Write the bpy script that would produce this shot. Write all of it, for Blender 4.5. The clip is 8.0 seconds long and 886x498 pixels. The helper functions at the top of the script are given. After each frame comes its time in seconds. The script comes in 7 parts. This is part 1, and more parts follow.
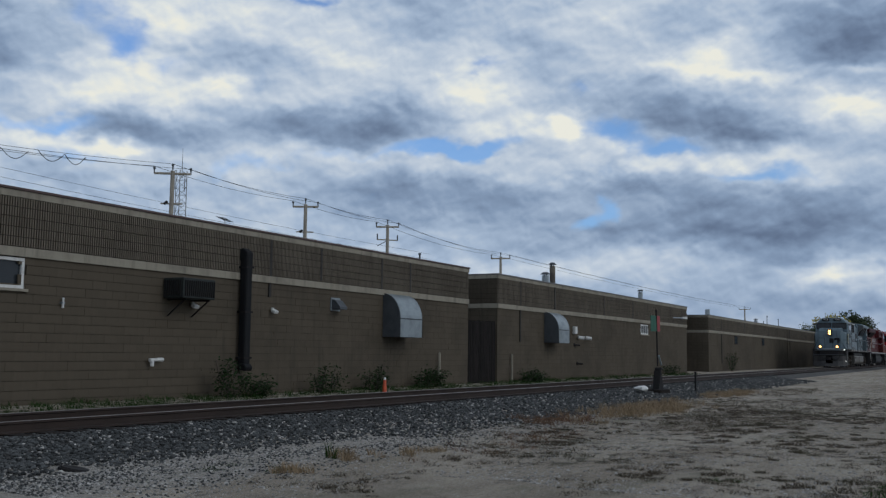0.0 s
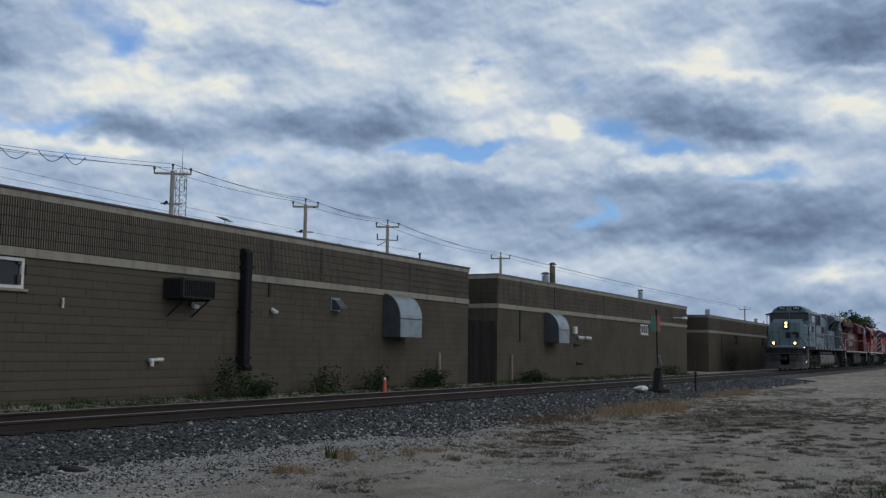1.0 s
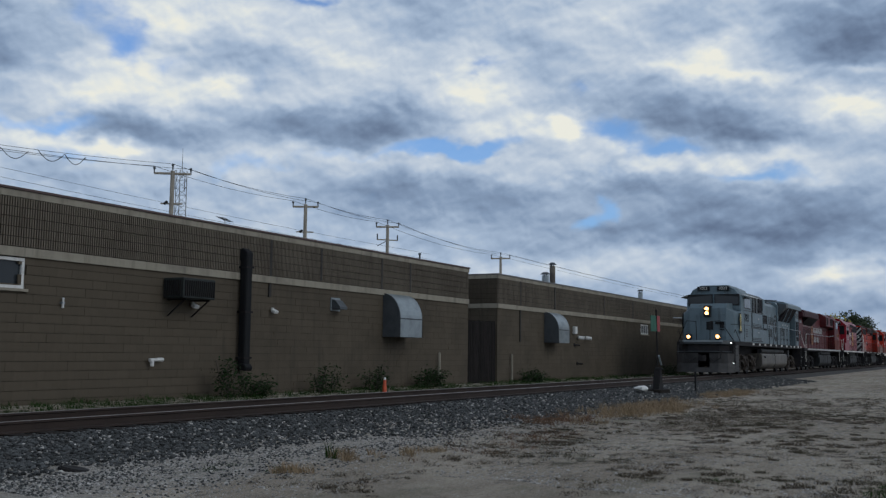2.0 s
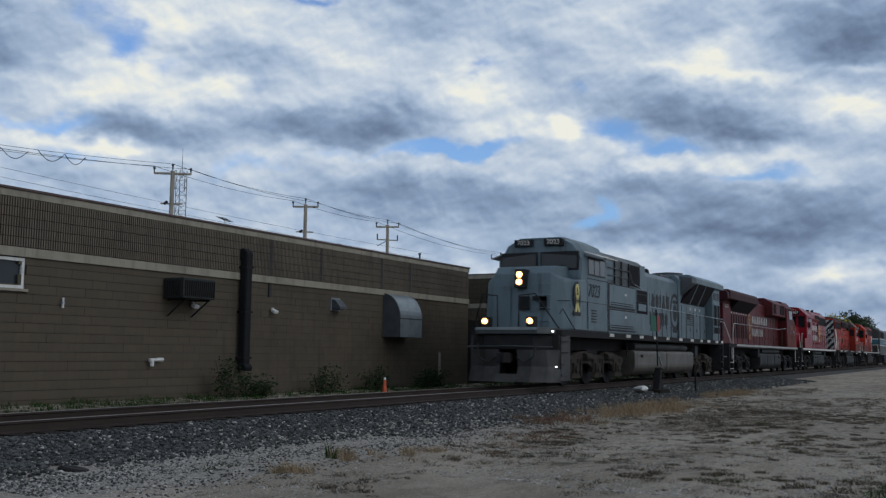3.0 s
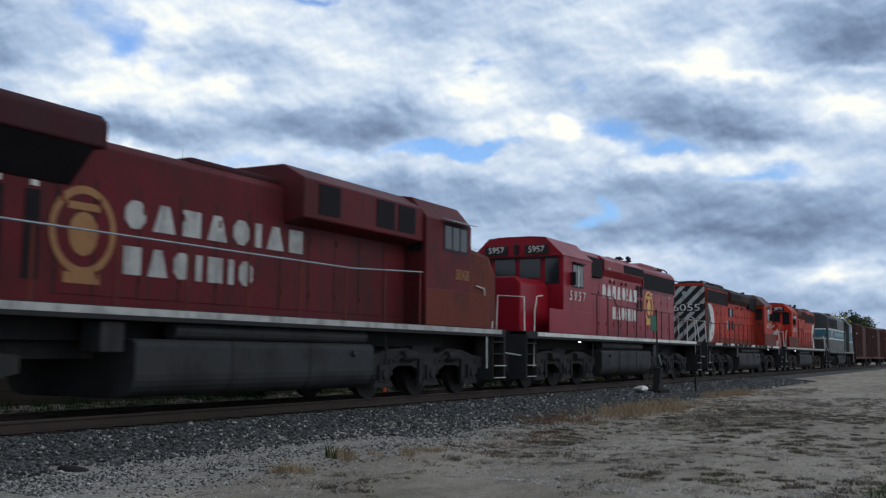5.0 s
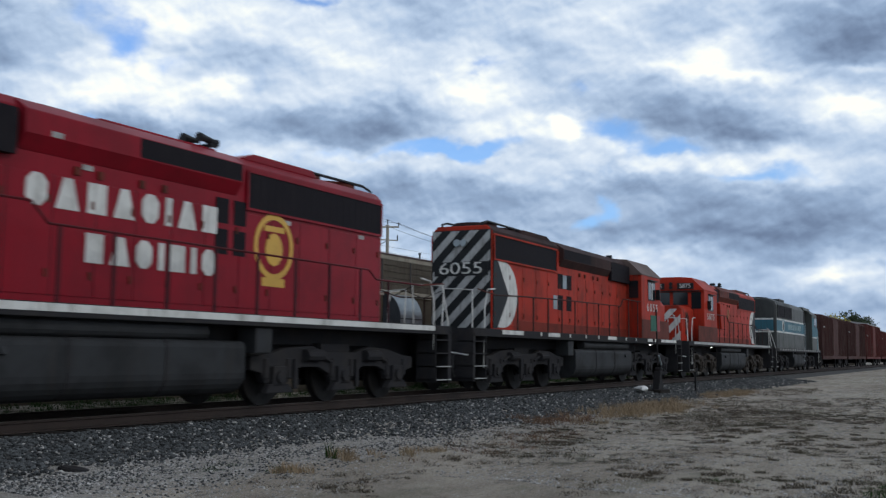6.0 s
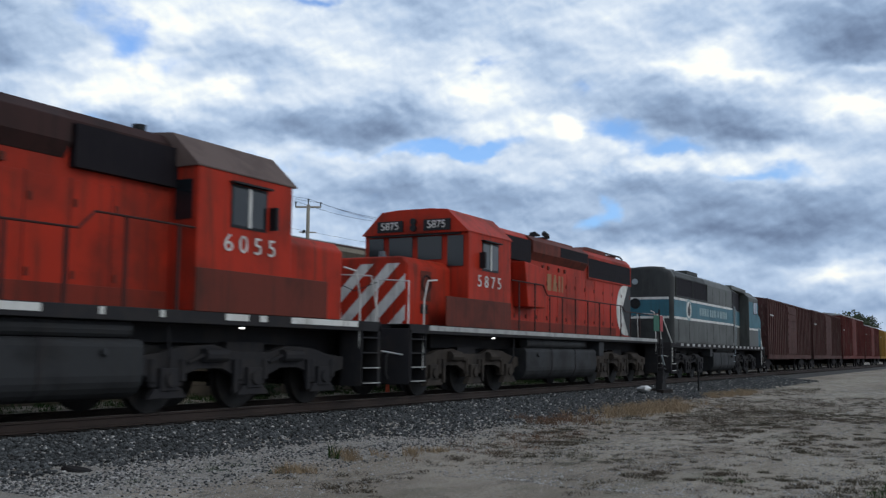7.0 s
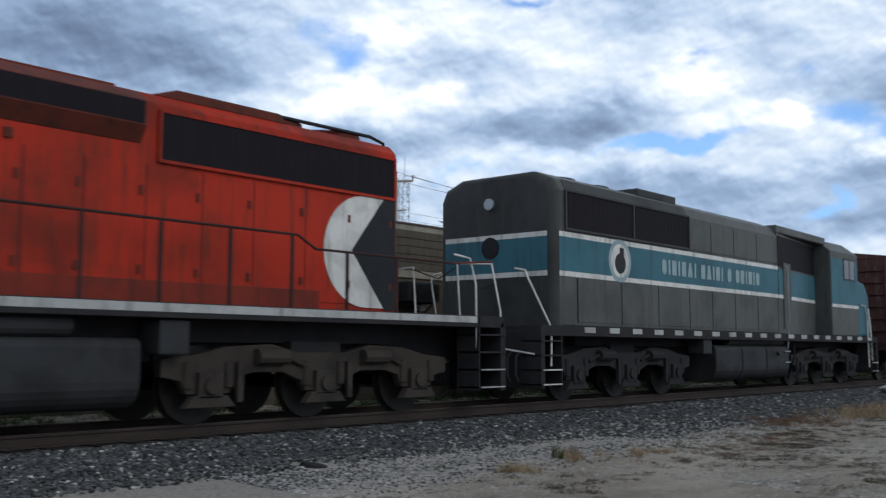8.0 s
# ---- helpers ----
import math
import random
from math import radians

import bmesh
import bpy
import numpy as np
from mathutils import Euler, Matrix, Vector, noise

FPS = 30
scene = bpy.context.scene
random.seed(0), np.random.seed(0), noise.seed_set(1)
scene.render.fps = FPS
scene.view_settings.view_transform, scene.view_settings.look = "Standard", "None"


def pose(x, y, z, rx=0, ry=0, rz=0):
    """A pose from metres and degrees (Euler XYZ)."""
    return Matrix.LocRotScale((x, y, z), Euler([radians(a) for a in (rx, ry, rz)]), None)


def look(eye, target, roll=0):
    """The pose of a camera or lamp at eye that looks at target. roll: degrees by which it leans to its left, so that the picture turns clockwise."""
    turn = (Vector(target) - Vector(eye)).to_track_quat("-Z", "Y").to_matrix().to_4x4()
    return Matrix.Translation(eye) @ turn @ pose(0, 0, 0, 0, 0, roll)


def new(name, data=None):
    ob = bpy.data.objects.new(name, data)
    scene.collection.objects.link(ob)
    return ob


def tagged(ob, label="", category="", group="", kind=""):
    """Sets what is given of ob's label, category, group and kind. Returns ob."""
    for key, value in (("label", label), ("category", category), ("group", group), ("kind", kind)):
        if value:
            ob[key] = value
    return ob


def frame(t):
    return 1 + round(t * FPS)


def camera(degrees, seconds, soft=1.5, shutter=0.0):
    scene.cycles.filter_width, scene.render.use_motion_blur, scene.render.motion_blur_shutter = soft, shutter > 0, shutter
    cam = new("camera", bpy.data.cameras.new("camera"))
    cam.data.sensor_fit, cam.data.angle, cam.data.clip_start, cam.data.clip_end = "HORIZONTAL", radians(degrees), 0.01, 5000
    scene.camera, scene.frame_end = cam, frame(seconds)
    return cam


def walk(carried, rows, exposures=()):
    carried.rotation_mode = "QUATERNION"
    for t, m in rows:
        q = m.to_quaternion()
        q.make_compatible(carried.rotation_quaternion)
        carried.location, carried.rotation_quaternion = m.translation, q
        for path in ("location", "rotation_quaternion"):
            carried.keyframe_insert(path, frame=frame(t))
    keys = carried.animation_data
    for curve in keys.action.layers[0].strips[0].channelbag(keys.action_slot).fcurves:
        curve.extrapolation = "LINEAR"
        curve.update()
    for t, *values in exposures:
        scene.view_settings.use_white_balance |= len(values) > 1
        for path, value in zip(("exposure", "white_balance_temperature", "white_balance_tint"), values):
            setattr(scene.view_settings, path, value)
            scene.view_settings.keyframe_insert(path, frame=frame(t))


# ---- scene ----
# World: x runs along the railway, y away from the camera across the track, z = 0 at the top of the rails.
EYE_Z = 0.995
TRACK_Y = 12.49          # centre line of the track
WALL_Y = 17.5            # face of the factory buildings
SPEED, GAIN = 24.146, -0.0436

cam = camera(47.5, 8.0, soft=1.3, shutter=0.14)


def aim(right, up, lean):
    """Camera pose from its heading (degrees from +y towards +x), its tilt and its lean."""
    return pose(0, 0, EYE_Z, 90 + up, 0, -right) @ pose(0, 0, 0, 0, 0, lean)


walk(cam, [(t, aim(a, b, c)) for t, a, b, c in (
    (0.0, 61.984, 5.888, 0.62), (2.0, 61.984, 5.888, 0.62), (4.0, 61.984, 5.888, 0.62), (6.0, 61.984, 5.888, 0.62),
    (6.6, 61.97, 5.888, 0.61), (6.8, 61.92, 5.888, 0.59), (7.0, 61.83, 5.893, 0.56), (7.2, 61.57, 5.895, 0.52), (7.35, 61.0, 5.89, 0.44),
    (7.5, 59.984, 5.885, 0.345), (7.6, 58.77, 5.885, 0.30), (7.7, 57.104, 5.88, 0.25), (7.8, 54.88, 5.86, 0.18), (7.9, 52.26, 5.84, 0.12), (8.0, 49.45, 5.82, 0.07))],
     exposures=[(0.0, -0.25, 6250, 7), (3.2, -0.18, 6250, 7), (4.5, 0.06, 6250, 7), (6.0, 0.13, 6250, 7), (7.4, 0.15, 6250, 7), (8.0, 0.28, 6250, 7)])

# ---- light ----
world = bpy.data.worlds.new("sky")
scene.world = world
world.use_nodes = True


def nodes_of(tree):
    """Small helpers to write node trees line by line."""
    def add(kind, **sets):
        n = tree.nodes.new(kind)
        for k, v in sets.items():
            if k.startswith("i_"):
                key = k[2:]
                n.inputs[int(key) if key.isdigit() else key].default_value = v
            else:
                setattr(n, k, v)
        return n

    def link(a, b):
        tree.links.new(a, b)

    def put(sock, val):
        if isinstance(val, bpy.types.NodeSocket):
            tree.links.new(val, sock)
        else:
            sock.default_value = val

    def mth(op, a, b=0.0, c=0.0):
        n = tree.nodes.new("ShaderNodeMath")
        n.operation = op
        for i, v in enumerate((a, b, c)):
            put(n.inputs[i], v)
        return n.outputs[0]

    def mixc(fac, a, b, blend="MIX"):
        n = tree.nodes.new("ShaderNodeMix")
        n.data_type, n.blend_type = "RGBA", blend
        put(n.inputs[0], fac)
        put(n.inputs[6], a)
        put(n.inputs[7], b)
        return n.outputs[2]

    def ramp(fac, lo, hi):
        n = tree.nodes.new("ShaderNodeMapRange")
        n.interpolation_type = "SMOOTHSTEP"
        put(n.inputs[0], fac)
        n.inputs[1].default_value, n.inputs[2].default_value = lo, hi
        return n.outputs[0]

    def fbm(vec, scale, detail=4.0, rough=0.55, warp=0.0):
        n = tree.nodes.new("ShaderNodeTexNoise")
        put(n.inputs["Vector"], vec)
        n.inputs["Scale"].default_value, n.inputs["Detail"].default_value = scale, detail
        n.inputs["Roughness"].default_value, n.inputs["Distortion"].default_value = rough, warp
        return n.outputs[0]
    return add, link, mth, mixc, ramp, fbm


def build_sky():
    """Broken evening cloud: the banks below set where it is dark, lit or open; noise frays their edges and gives the billows."""
    tree = world.node_tree
    tree.nodes.clear()
    add, link, mth, mixc, ramp, fbm = nodes_of(tree)
    out = add("ShaderNodeOutputWorld")
    back = add("ShaderNodeBackground")
    link(back.outputs[0], out.inputs[0])
    sky = add("ShaderNodeTexSky", sky_type="NISHITA", sun_disc=False, sun_elevation=radians(28), sun_rotation=radians(200), air_density=1.0, dust_density=0.6, ozone_density=2.0)
    co = add("ShaderNodeTexCoord").outputs["Generated"]
    sep = add("ShaderNodeSeparateXYZ")
    link(co, sep.inputs[0])
    x, y, z = sep.outputs

    def vec(op, a, b):
        n = add("ShaderNodeVectorMath", operation=op)
        link(a, n.inputs[0])
        if isinstance(b, tuple):
            n.inputs[1].default_value = b
        else:
            link(b, n.inputs[1])
        return n
    # clouds lie on a flat layer, so that they close up towards the horizon
    den = mth("ADD", mth("MAXIMUM", z, 0.0), 0.32)
    comb = add("ShaderNodeCombineXYZ")
    link(mth("DIVIDE", x, den), comb.inputs[0])
    link(mth("DIVIDE", y, den), comb.inputs[1])
    flat = comb.outputs[0]
    # heading and height in degrees, frayed by two sizes of noise
    ang = add("ShaderNodeCombineXYZ")
    link(mth("MULTIPLY", mth("ARCTAN2", x, y), 57.2958), ang.inputs[0])
    link(mth("MULTIPLY", mth("ARCSINE", z), 57.2958), ang.inputs[1])
    where = ang.outputs[0]
    plane = vec("MULTIPLY", where, (0.10, 0.145, 0.0)).outputs[0]
    for scale, detail, reach in ((1.1, 2.0, (4.0, 2.0, 0.0)), (4.5, 3.0, (2.6, 2.4, 0.0))):
        n = add("ShaderNodeTexNoise", i_Scale=scale, i_Detail=detail, i_Roughness=0.5)
        link(plane, n.inputs["Vector"])
        where = vec("ADD", where, vec("MULTIPLY", vec("SUBTRACT", n.outputs["Color"], (0.5, 0.5, 0.5)).outputs[0], reach).outputs[0]).outputs[0]

    def field(banks):
        total = 0.0
        for az, el, wa, we, much in banks:
            d = vec("MULTIPLY", vec("SUBTRACT", where, (az, el, 0.0)).outputs[0], (1 / wa, 1 / (we * SKY["tall"]), 0.0)).outputs[0]
            q = vec("DOT_PRODUCT", d, d).outputs["Value"]
            total = mth("MULTIPLY_ADD", mth("EXPONENT", mth("MULTIPLY", q, -0.9)), much, total)
        return total
    tone = mth("ADD", mth("MULTIPLY", field(DARK_LEFT + DARK_RIGHT + DARK_FAR_LEFT), SKY["dark"]), mth("MULTIPLY", field(LIGHT_LEFT + LIGHT_RIGHT), SKY["lit"]))
    opening = field(BLUE)
    # billows: sides towards the light are bright, undersides grey
    def relief(scale, shift, detail, warp):
        above = vec("ADD", plane, (0.3 * shift, shift, 0.0)).outputs[0]
        return mth("SUBTRACT", fbm(plane, scale, detail, 0.5, warp), fbm(above, scale, detail, 0.5, warp))
    broad = fbm(flat, 2.6, 3.0, 0.5, 0.2)
    mid = fbm(plane, 3.0, 6.0, 0.5, 0.2)
    light = mth("ADD", mth("ADD", tone, SKY["mean"]), mth("MULTIPLY", mth("SUBTRACT", broad, 0.5), SKY["broad"]))
    light = mth("ADD", light, mth("MULTIPLY", mth("SUBTRACT", mid, 0.5), SKY["mid"]))
    light = mth("ADD", light, mth("MULTIPLY", relief(2.4, 0.09, 3.0, 0.2), SKY["billow"]))
    light = mth("ADD", light, mth("MULTIPLY", relief(6.5, 0.035, 3.0, 0.2), SKY["ruffle"]))
    tint = add("ShaderNodeValToRGB")
    tint.color_ramp.interpolation = "LINEAR"
    stops = SKY["stops"]
    while len(tint.color_ramp.elements) < len(stops):
        tint.color_ramp.elements.new(0.5)
    for el, (pos, col) in zip(tint.color_ramp.elements, stops):
        el.position, el.color = pos, (*col, 1)
    link(light, tint.inputs[0])
    cloud = tint.outputs[0]
    blue = mixc(1.0, sky.outputs[0], SKY["blue_gain"], "MULTIPLY")
    blue = mixc(mth("MULTIPLY", ramp(z, 0.30, 0.02), 0.7), blue, SKY["haze"])
    thin = mth("ADD", opening, mth("MULTIPLY", mth("SUBTRACT", 0.5, mid), SKY["fray"]))
    total = mixc(mth("MULTIPLY", ramp(thin, SKY["open0"], SKY["open1"]), 0.9), cloud, blue)
    # haze on the horizon; unseen cloud overhead greyed to dim the light below
    total = mixc(mth("MULTIPLY", ramp(z, 0.09, -0.02), 0.6), total, SKY["low"])
    total = mixc(mth("MULTIPLY", ramp(z, 0.40, 0.75), 0.6), total, mixc(broad, SKY["over"], SKY["grey"]))
    link(total, back.inputs[0])
    back.inputs[1].default_value = SKY["gain"]


SKY = dict(mean=0.715, dark=1.15, lit=1.15, tall=1.35, broad=0.08, mid=0.17, billow=0.55, ruffle=0.38, fray=0.62, open0=0.08, open1=0.46, gain=1.0,
           stops=[(0.0, (0.105, 0.138, 0.215)), (0.20, (0.170, 0.226, 0.342)), (0.42, (0.288, 0.376, 0.530)), (0.60, (0.450, 0.545, 0.700)), (0.80, (0.69, 0.745, 0.83)), (0.92, (0.88, 0.89, 0.87)), (1.0, (1.0, 0.96, 0.85))],
           grey=(0.135, 0.16, 0.24, 1), blue_gain=(0.085, 0.108, 0.145, 1), haze=(0.30, 0.52, 0.88, 1), low=(0.22, 0.30, 0.46, 1), over=(0.16, 0.18, 0.22, 1))
# cloud banks: heading and height in degrees, half widths, how much
DARK_LEFT = [
    (39.2, 16.1, 3.9, 1.6, -0.10), (43.6, 12.2, 2.7, 0.7, -0.30), (47.5, 11.9, 1.9, 0.8, -0.18), (50.2, 16.1, 3.5, 1.0, -0.22), (58.8, 13.4, 2.9, 0.9, -0.30), (53.3, 13.2, 4.5, 0.8, -0.20),
    (54.6, 12.0, 4.8, 0.7, -0.20), (60.6, 18.4, 2.9, 1.3, -0.14), (67.3, 17.8, 2.9, 1.5, -0.08), (57.3, 8.9, 3.5, 1.1, -0.20), (63.4, 9.0, 6.8, 1.2, -0.24), (41.3, 8.9, 8.4, 1.0, -0.10)]
DARK_RIGHT = [
    (70.6, 14.6, 3.5, 1.0, -0.14), (75.4, 18.1, 4.2, 0.9, -0.12), (75.3, 13.5, 3.5, 0.8, -0.28), (78.9, 12.4, 3.9, 0.8, -0.34), (84.3, 17.1, 3.1, 1.7, -0.46), (72.8, 9.6, 2.9, 0.5, -0.22),
    (79.2, 8.5, 7.4, 0.8, -0.28), (78.2, 7.0, 10.6, 0.6, -0.28), (85.8, 10.5, 1.9, 0.7, -0.16), (74.1, 15.0, 1.9, 0.6, -0.08), (82.6, 7.1, 5.2, 0.8, -0.10), (83.3, 2.6, 6.5, 0.6, -0.12),
    (65.7, 6.4, 6.5, 0.7, -0.08), (81.7, 5.6, 6.5, 1.0, -0.22), (78.2, 3.4, 12.3, 0.8, -0.12)]
DARK_FAR_LEFT = [(30.8, 17.8, 5.5, 1.8, -0.30), (27.6, 14.8, 6.0, 1.6, -0.28), (34.6, 15.6, 3.2, 1.2, -0.22), (22.0, 18.0, 6.0, 4.0, -0.25)]
LIGHT_LEFT = [
    (41.8, 13.9, 1.9, 0.6, 0.24), (44.5, 15.2, 2.4, 0.6, 0.22), (49.3, 14.7, 1.9, 0.6, 0.30), (46.4, 13.9, 2.6, 0.7, 0.16), (46.2, 17.6, 1.9, 1.2, 0.20), (51.3, 17.7, 3.5, 1.0, 0.16),
    (57.1, 16.2, 2.9, 1.1, 0.14), (64.0, 15.2, 2.4, 0.9, 0.26), (39.3, 14.1, 1.9, 0.6, 0.12), (40.9, 11.3, 3.5, 0.4, 0.22), (44.0, 11.0, 1.6, 0.3, 0.28), (55.9, 11.3, 4.8, 0.5, 0.16),
    (61.2, 10.5, 4.5, 0.5, 0.12), (52.7, 13.9, 1.6, 0.5, 0.18)]
LIGHT_RIGHT = [
    (69.0, 12.7, 0.8, 0.6, 0.40), (75.0, 15.9, 2.6, 0.5, 0.26), (77.7, 16.7, 1.5, 0.6, 0.26), (79.0, 15.4, 2.6, 0.3, 0.24), (84.4, 13.2, 2.4, 0.5, 0.30), (81.6, 12.9, 1.9, 0.5, 0.12),
    (84.7, 15.1, 1.6, 0.3, 0.24), (66.0, 12.5, 2.3, 0.6, 0.16), (70.9, 17.8, 2.6, 1.3, 0.10), (76.8, 10.7, 6.8, 0.5, 0.14), (82.7, 9.8, 3.9, 0.4, 0.12), (82.3, 4.3, 1.5, 0.5, 0.28),
    (84.5, 4.6, 2.6, 0.4, 0.16), (74.6, 5.0, 8.4, 0.5, 0.08), (71.8, 11.2, 2.6, 0.5, 0.10)]
BLUE = [
    (44.5, 16.4, 1.7, 0.8, 0.40), (42.6, 17.9, 1.3, 0.6, 0.24), (39.4, 12.2, 3.2, 0.4, 0.34), (54.4, 19.6, 1.5, 0.3, 0.40), (58.9, 11.3, 3.9, 0.3, 0.32), (63.4, 11.5, 2.0, 0.4, 0.48),
    (71.7, 12.6, 2.0, 0.6, 0.52), (75.0, 11.5, 2.0, 0.4, 0.46), (70.9, 8.4, 0.8, 0.4, 0.42), (69.9, 7.6, 0.8, 0.4, 0.42), (80.1, 10.0, 2.9, 0.3, 0.36), (64.8, 16.4, 1.1, 0.3, 0.32),
    (50.9, 10.4, 3.5, 0.5, 0.30), (69.4, 15.1, 0.5, 0.5, 0.22), (41.2, 10.5, 2.9, 0.3, 0.20), (60.5, 11.8, 1.9, 0.3, 0.25)]
build_sky()

sun = new("sun", bpy.data.lights.new("sun", "SUN"))
sun.data.energy, sun.data.angle, sun.data.color = 0.5, radians(25), (1.0, 0.94, 0.86)
sun.matrix_basis = look((20, -60, 40), (20, 0, 0))

# ---- materials ----


def surface(name, base, other=None, amount=0.4, scale=3.0, fine=40.0, rough=0.7, metal=0.0, bump=0.1, stretch=(1, 1, 1), streak=None, streak_amount=0.0, piece=0.0, spec=0.5, fine_amount=0.25, lo=0.42, hi=0.68):
    """A painted, dusty or worn surface: patches at one scale, grain at another, optional run marks down its face."""
    m = bpy.data.materials.new(name)
    m.use_nodes = True
    tree = m.node_tree
    tree.nodes.clear()
    add, link, mth, mixc, ramp, fbm = nodes_of(tree)
    out = add("ShaderNodeOutputMaterial")
    bs = add("ShaderNodeBsdfPrincipled")
    link(bs.outputs[0], out.inputs[0])
    co = add("ShaderNodeTexCoord").outputs["Object"]
    mp = add("ShaderNodeMapping")
    link(co, mp.inputs[0])
    mp.inputs["Scale"].default_value = stretch
    v = mp.outputs[0]
    other = other or tuple(c * 0.6 for c in base)
    patch = fbm(v, scale, 5.0, 0.6, 0.3)
    grain = fbm(v, fine, 3.0, 0.6)
    col = mixc(mth("MULTIPLY", ramp(patch, lo, hi), amount), (*base, 1), (*other, 1))
    if streak:
        ms = add("ShaderNodeMapping")
        link(co, ms.inputs[0])
        ms.inputs["Scale"].default_value = (4.0, 4.0, 0.35)
        runs = fbm(ms.outputs[0], 1.6, 5.0, 0.65)
        col = mixc(mth("MULTIPLY", ramp(runs, 0.48, 0.72), streak_amount), col, (*streak, 1))
    g = mth("ADD", 1.0 - fine_amount / 2, mth("MULTIPLY", grain, fine_amount))
    if piece:
        rnd = add("ShaderNodeObjectInfo").outputs["Random"]
        isl = add("ShaderNodeNewGeometry").outputs["Random Per Island"]
        both = mth("FRACT", mth("ADD", rnd, isl))
        g = mth("MULTIPLY", g, mth("ADD", 1.0 - piece / 2, mth("MULTIPLY", both, piece)))
    hsv = add("ShaderNodeHueSaturation")
    link(col, hsv.inputs["Color"])
    link(g, hsv.inputs["Value"])
    link(hsv.outputs[0], bs.inputs["Base Color"])
    link(mth("ADD", rough - 0.12, mth("MULTIPLY", patch, 0.24)), bs.inputs["Roughness"])
    bs.inputs["Metallic"].default_value = metal
    bs.inputs["Specular IOR Level"].default_value = spec
    if bump:
        bp = add("ShaderNodeBump")
        bp.inputs["Strength"].default_value, bp.inputs["Distance"].default_value = bump, 0.02
        link(mth("ADD", grain, mth("MULTIPLY", patch, 0.6)), bp.inputs["Height"])
        link(bp.outputs[0], bs.inputs["Normal"])
    return m


def glass_dark(name, tint=(0.03, 0.035, 0.04), gloss=0.3):
    m = bpy.data.materials.new(name)
    m.use_nodes = True
    b = m.node_tree.nodes["Principled BSDF"]
    b.inputs["Base Color"].default_value = (*tint, 1)
    b.inputs["Roughness"].default_value = 0.10
    b.inputs["Specular IOR Level"].default_value = gloss
    return m


def glow(name, col, power):
    m = bpy.data.materials.new(name)
    m.use_nodes = True
    b = m.node_tree.nodes["Principled BSDF"]
    b.inputs["Base Color"].default_value = (*col, 1)
    b.inputs["Emission Color"].default_value = (*col, 1)
    b.inputs["Emission Strength"].default_value = power
    return m


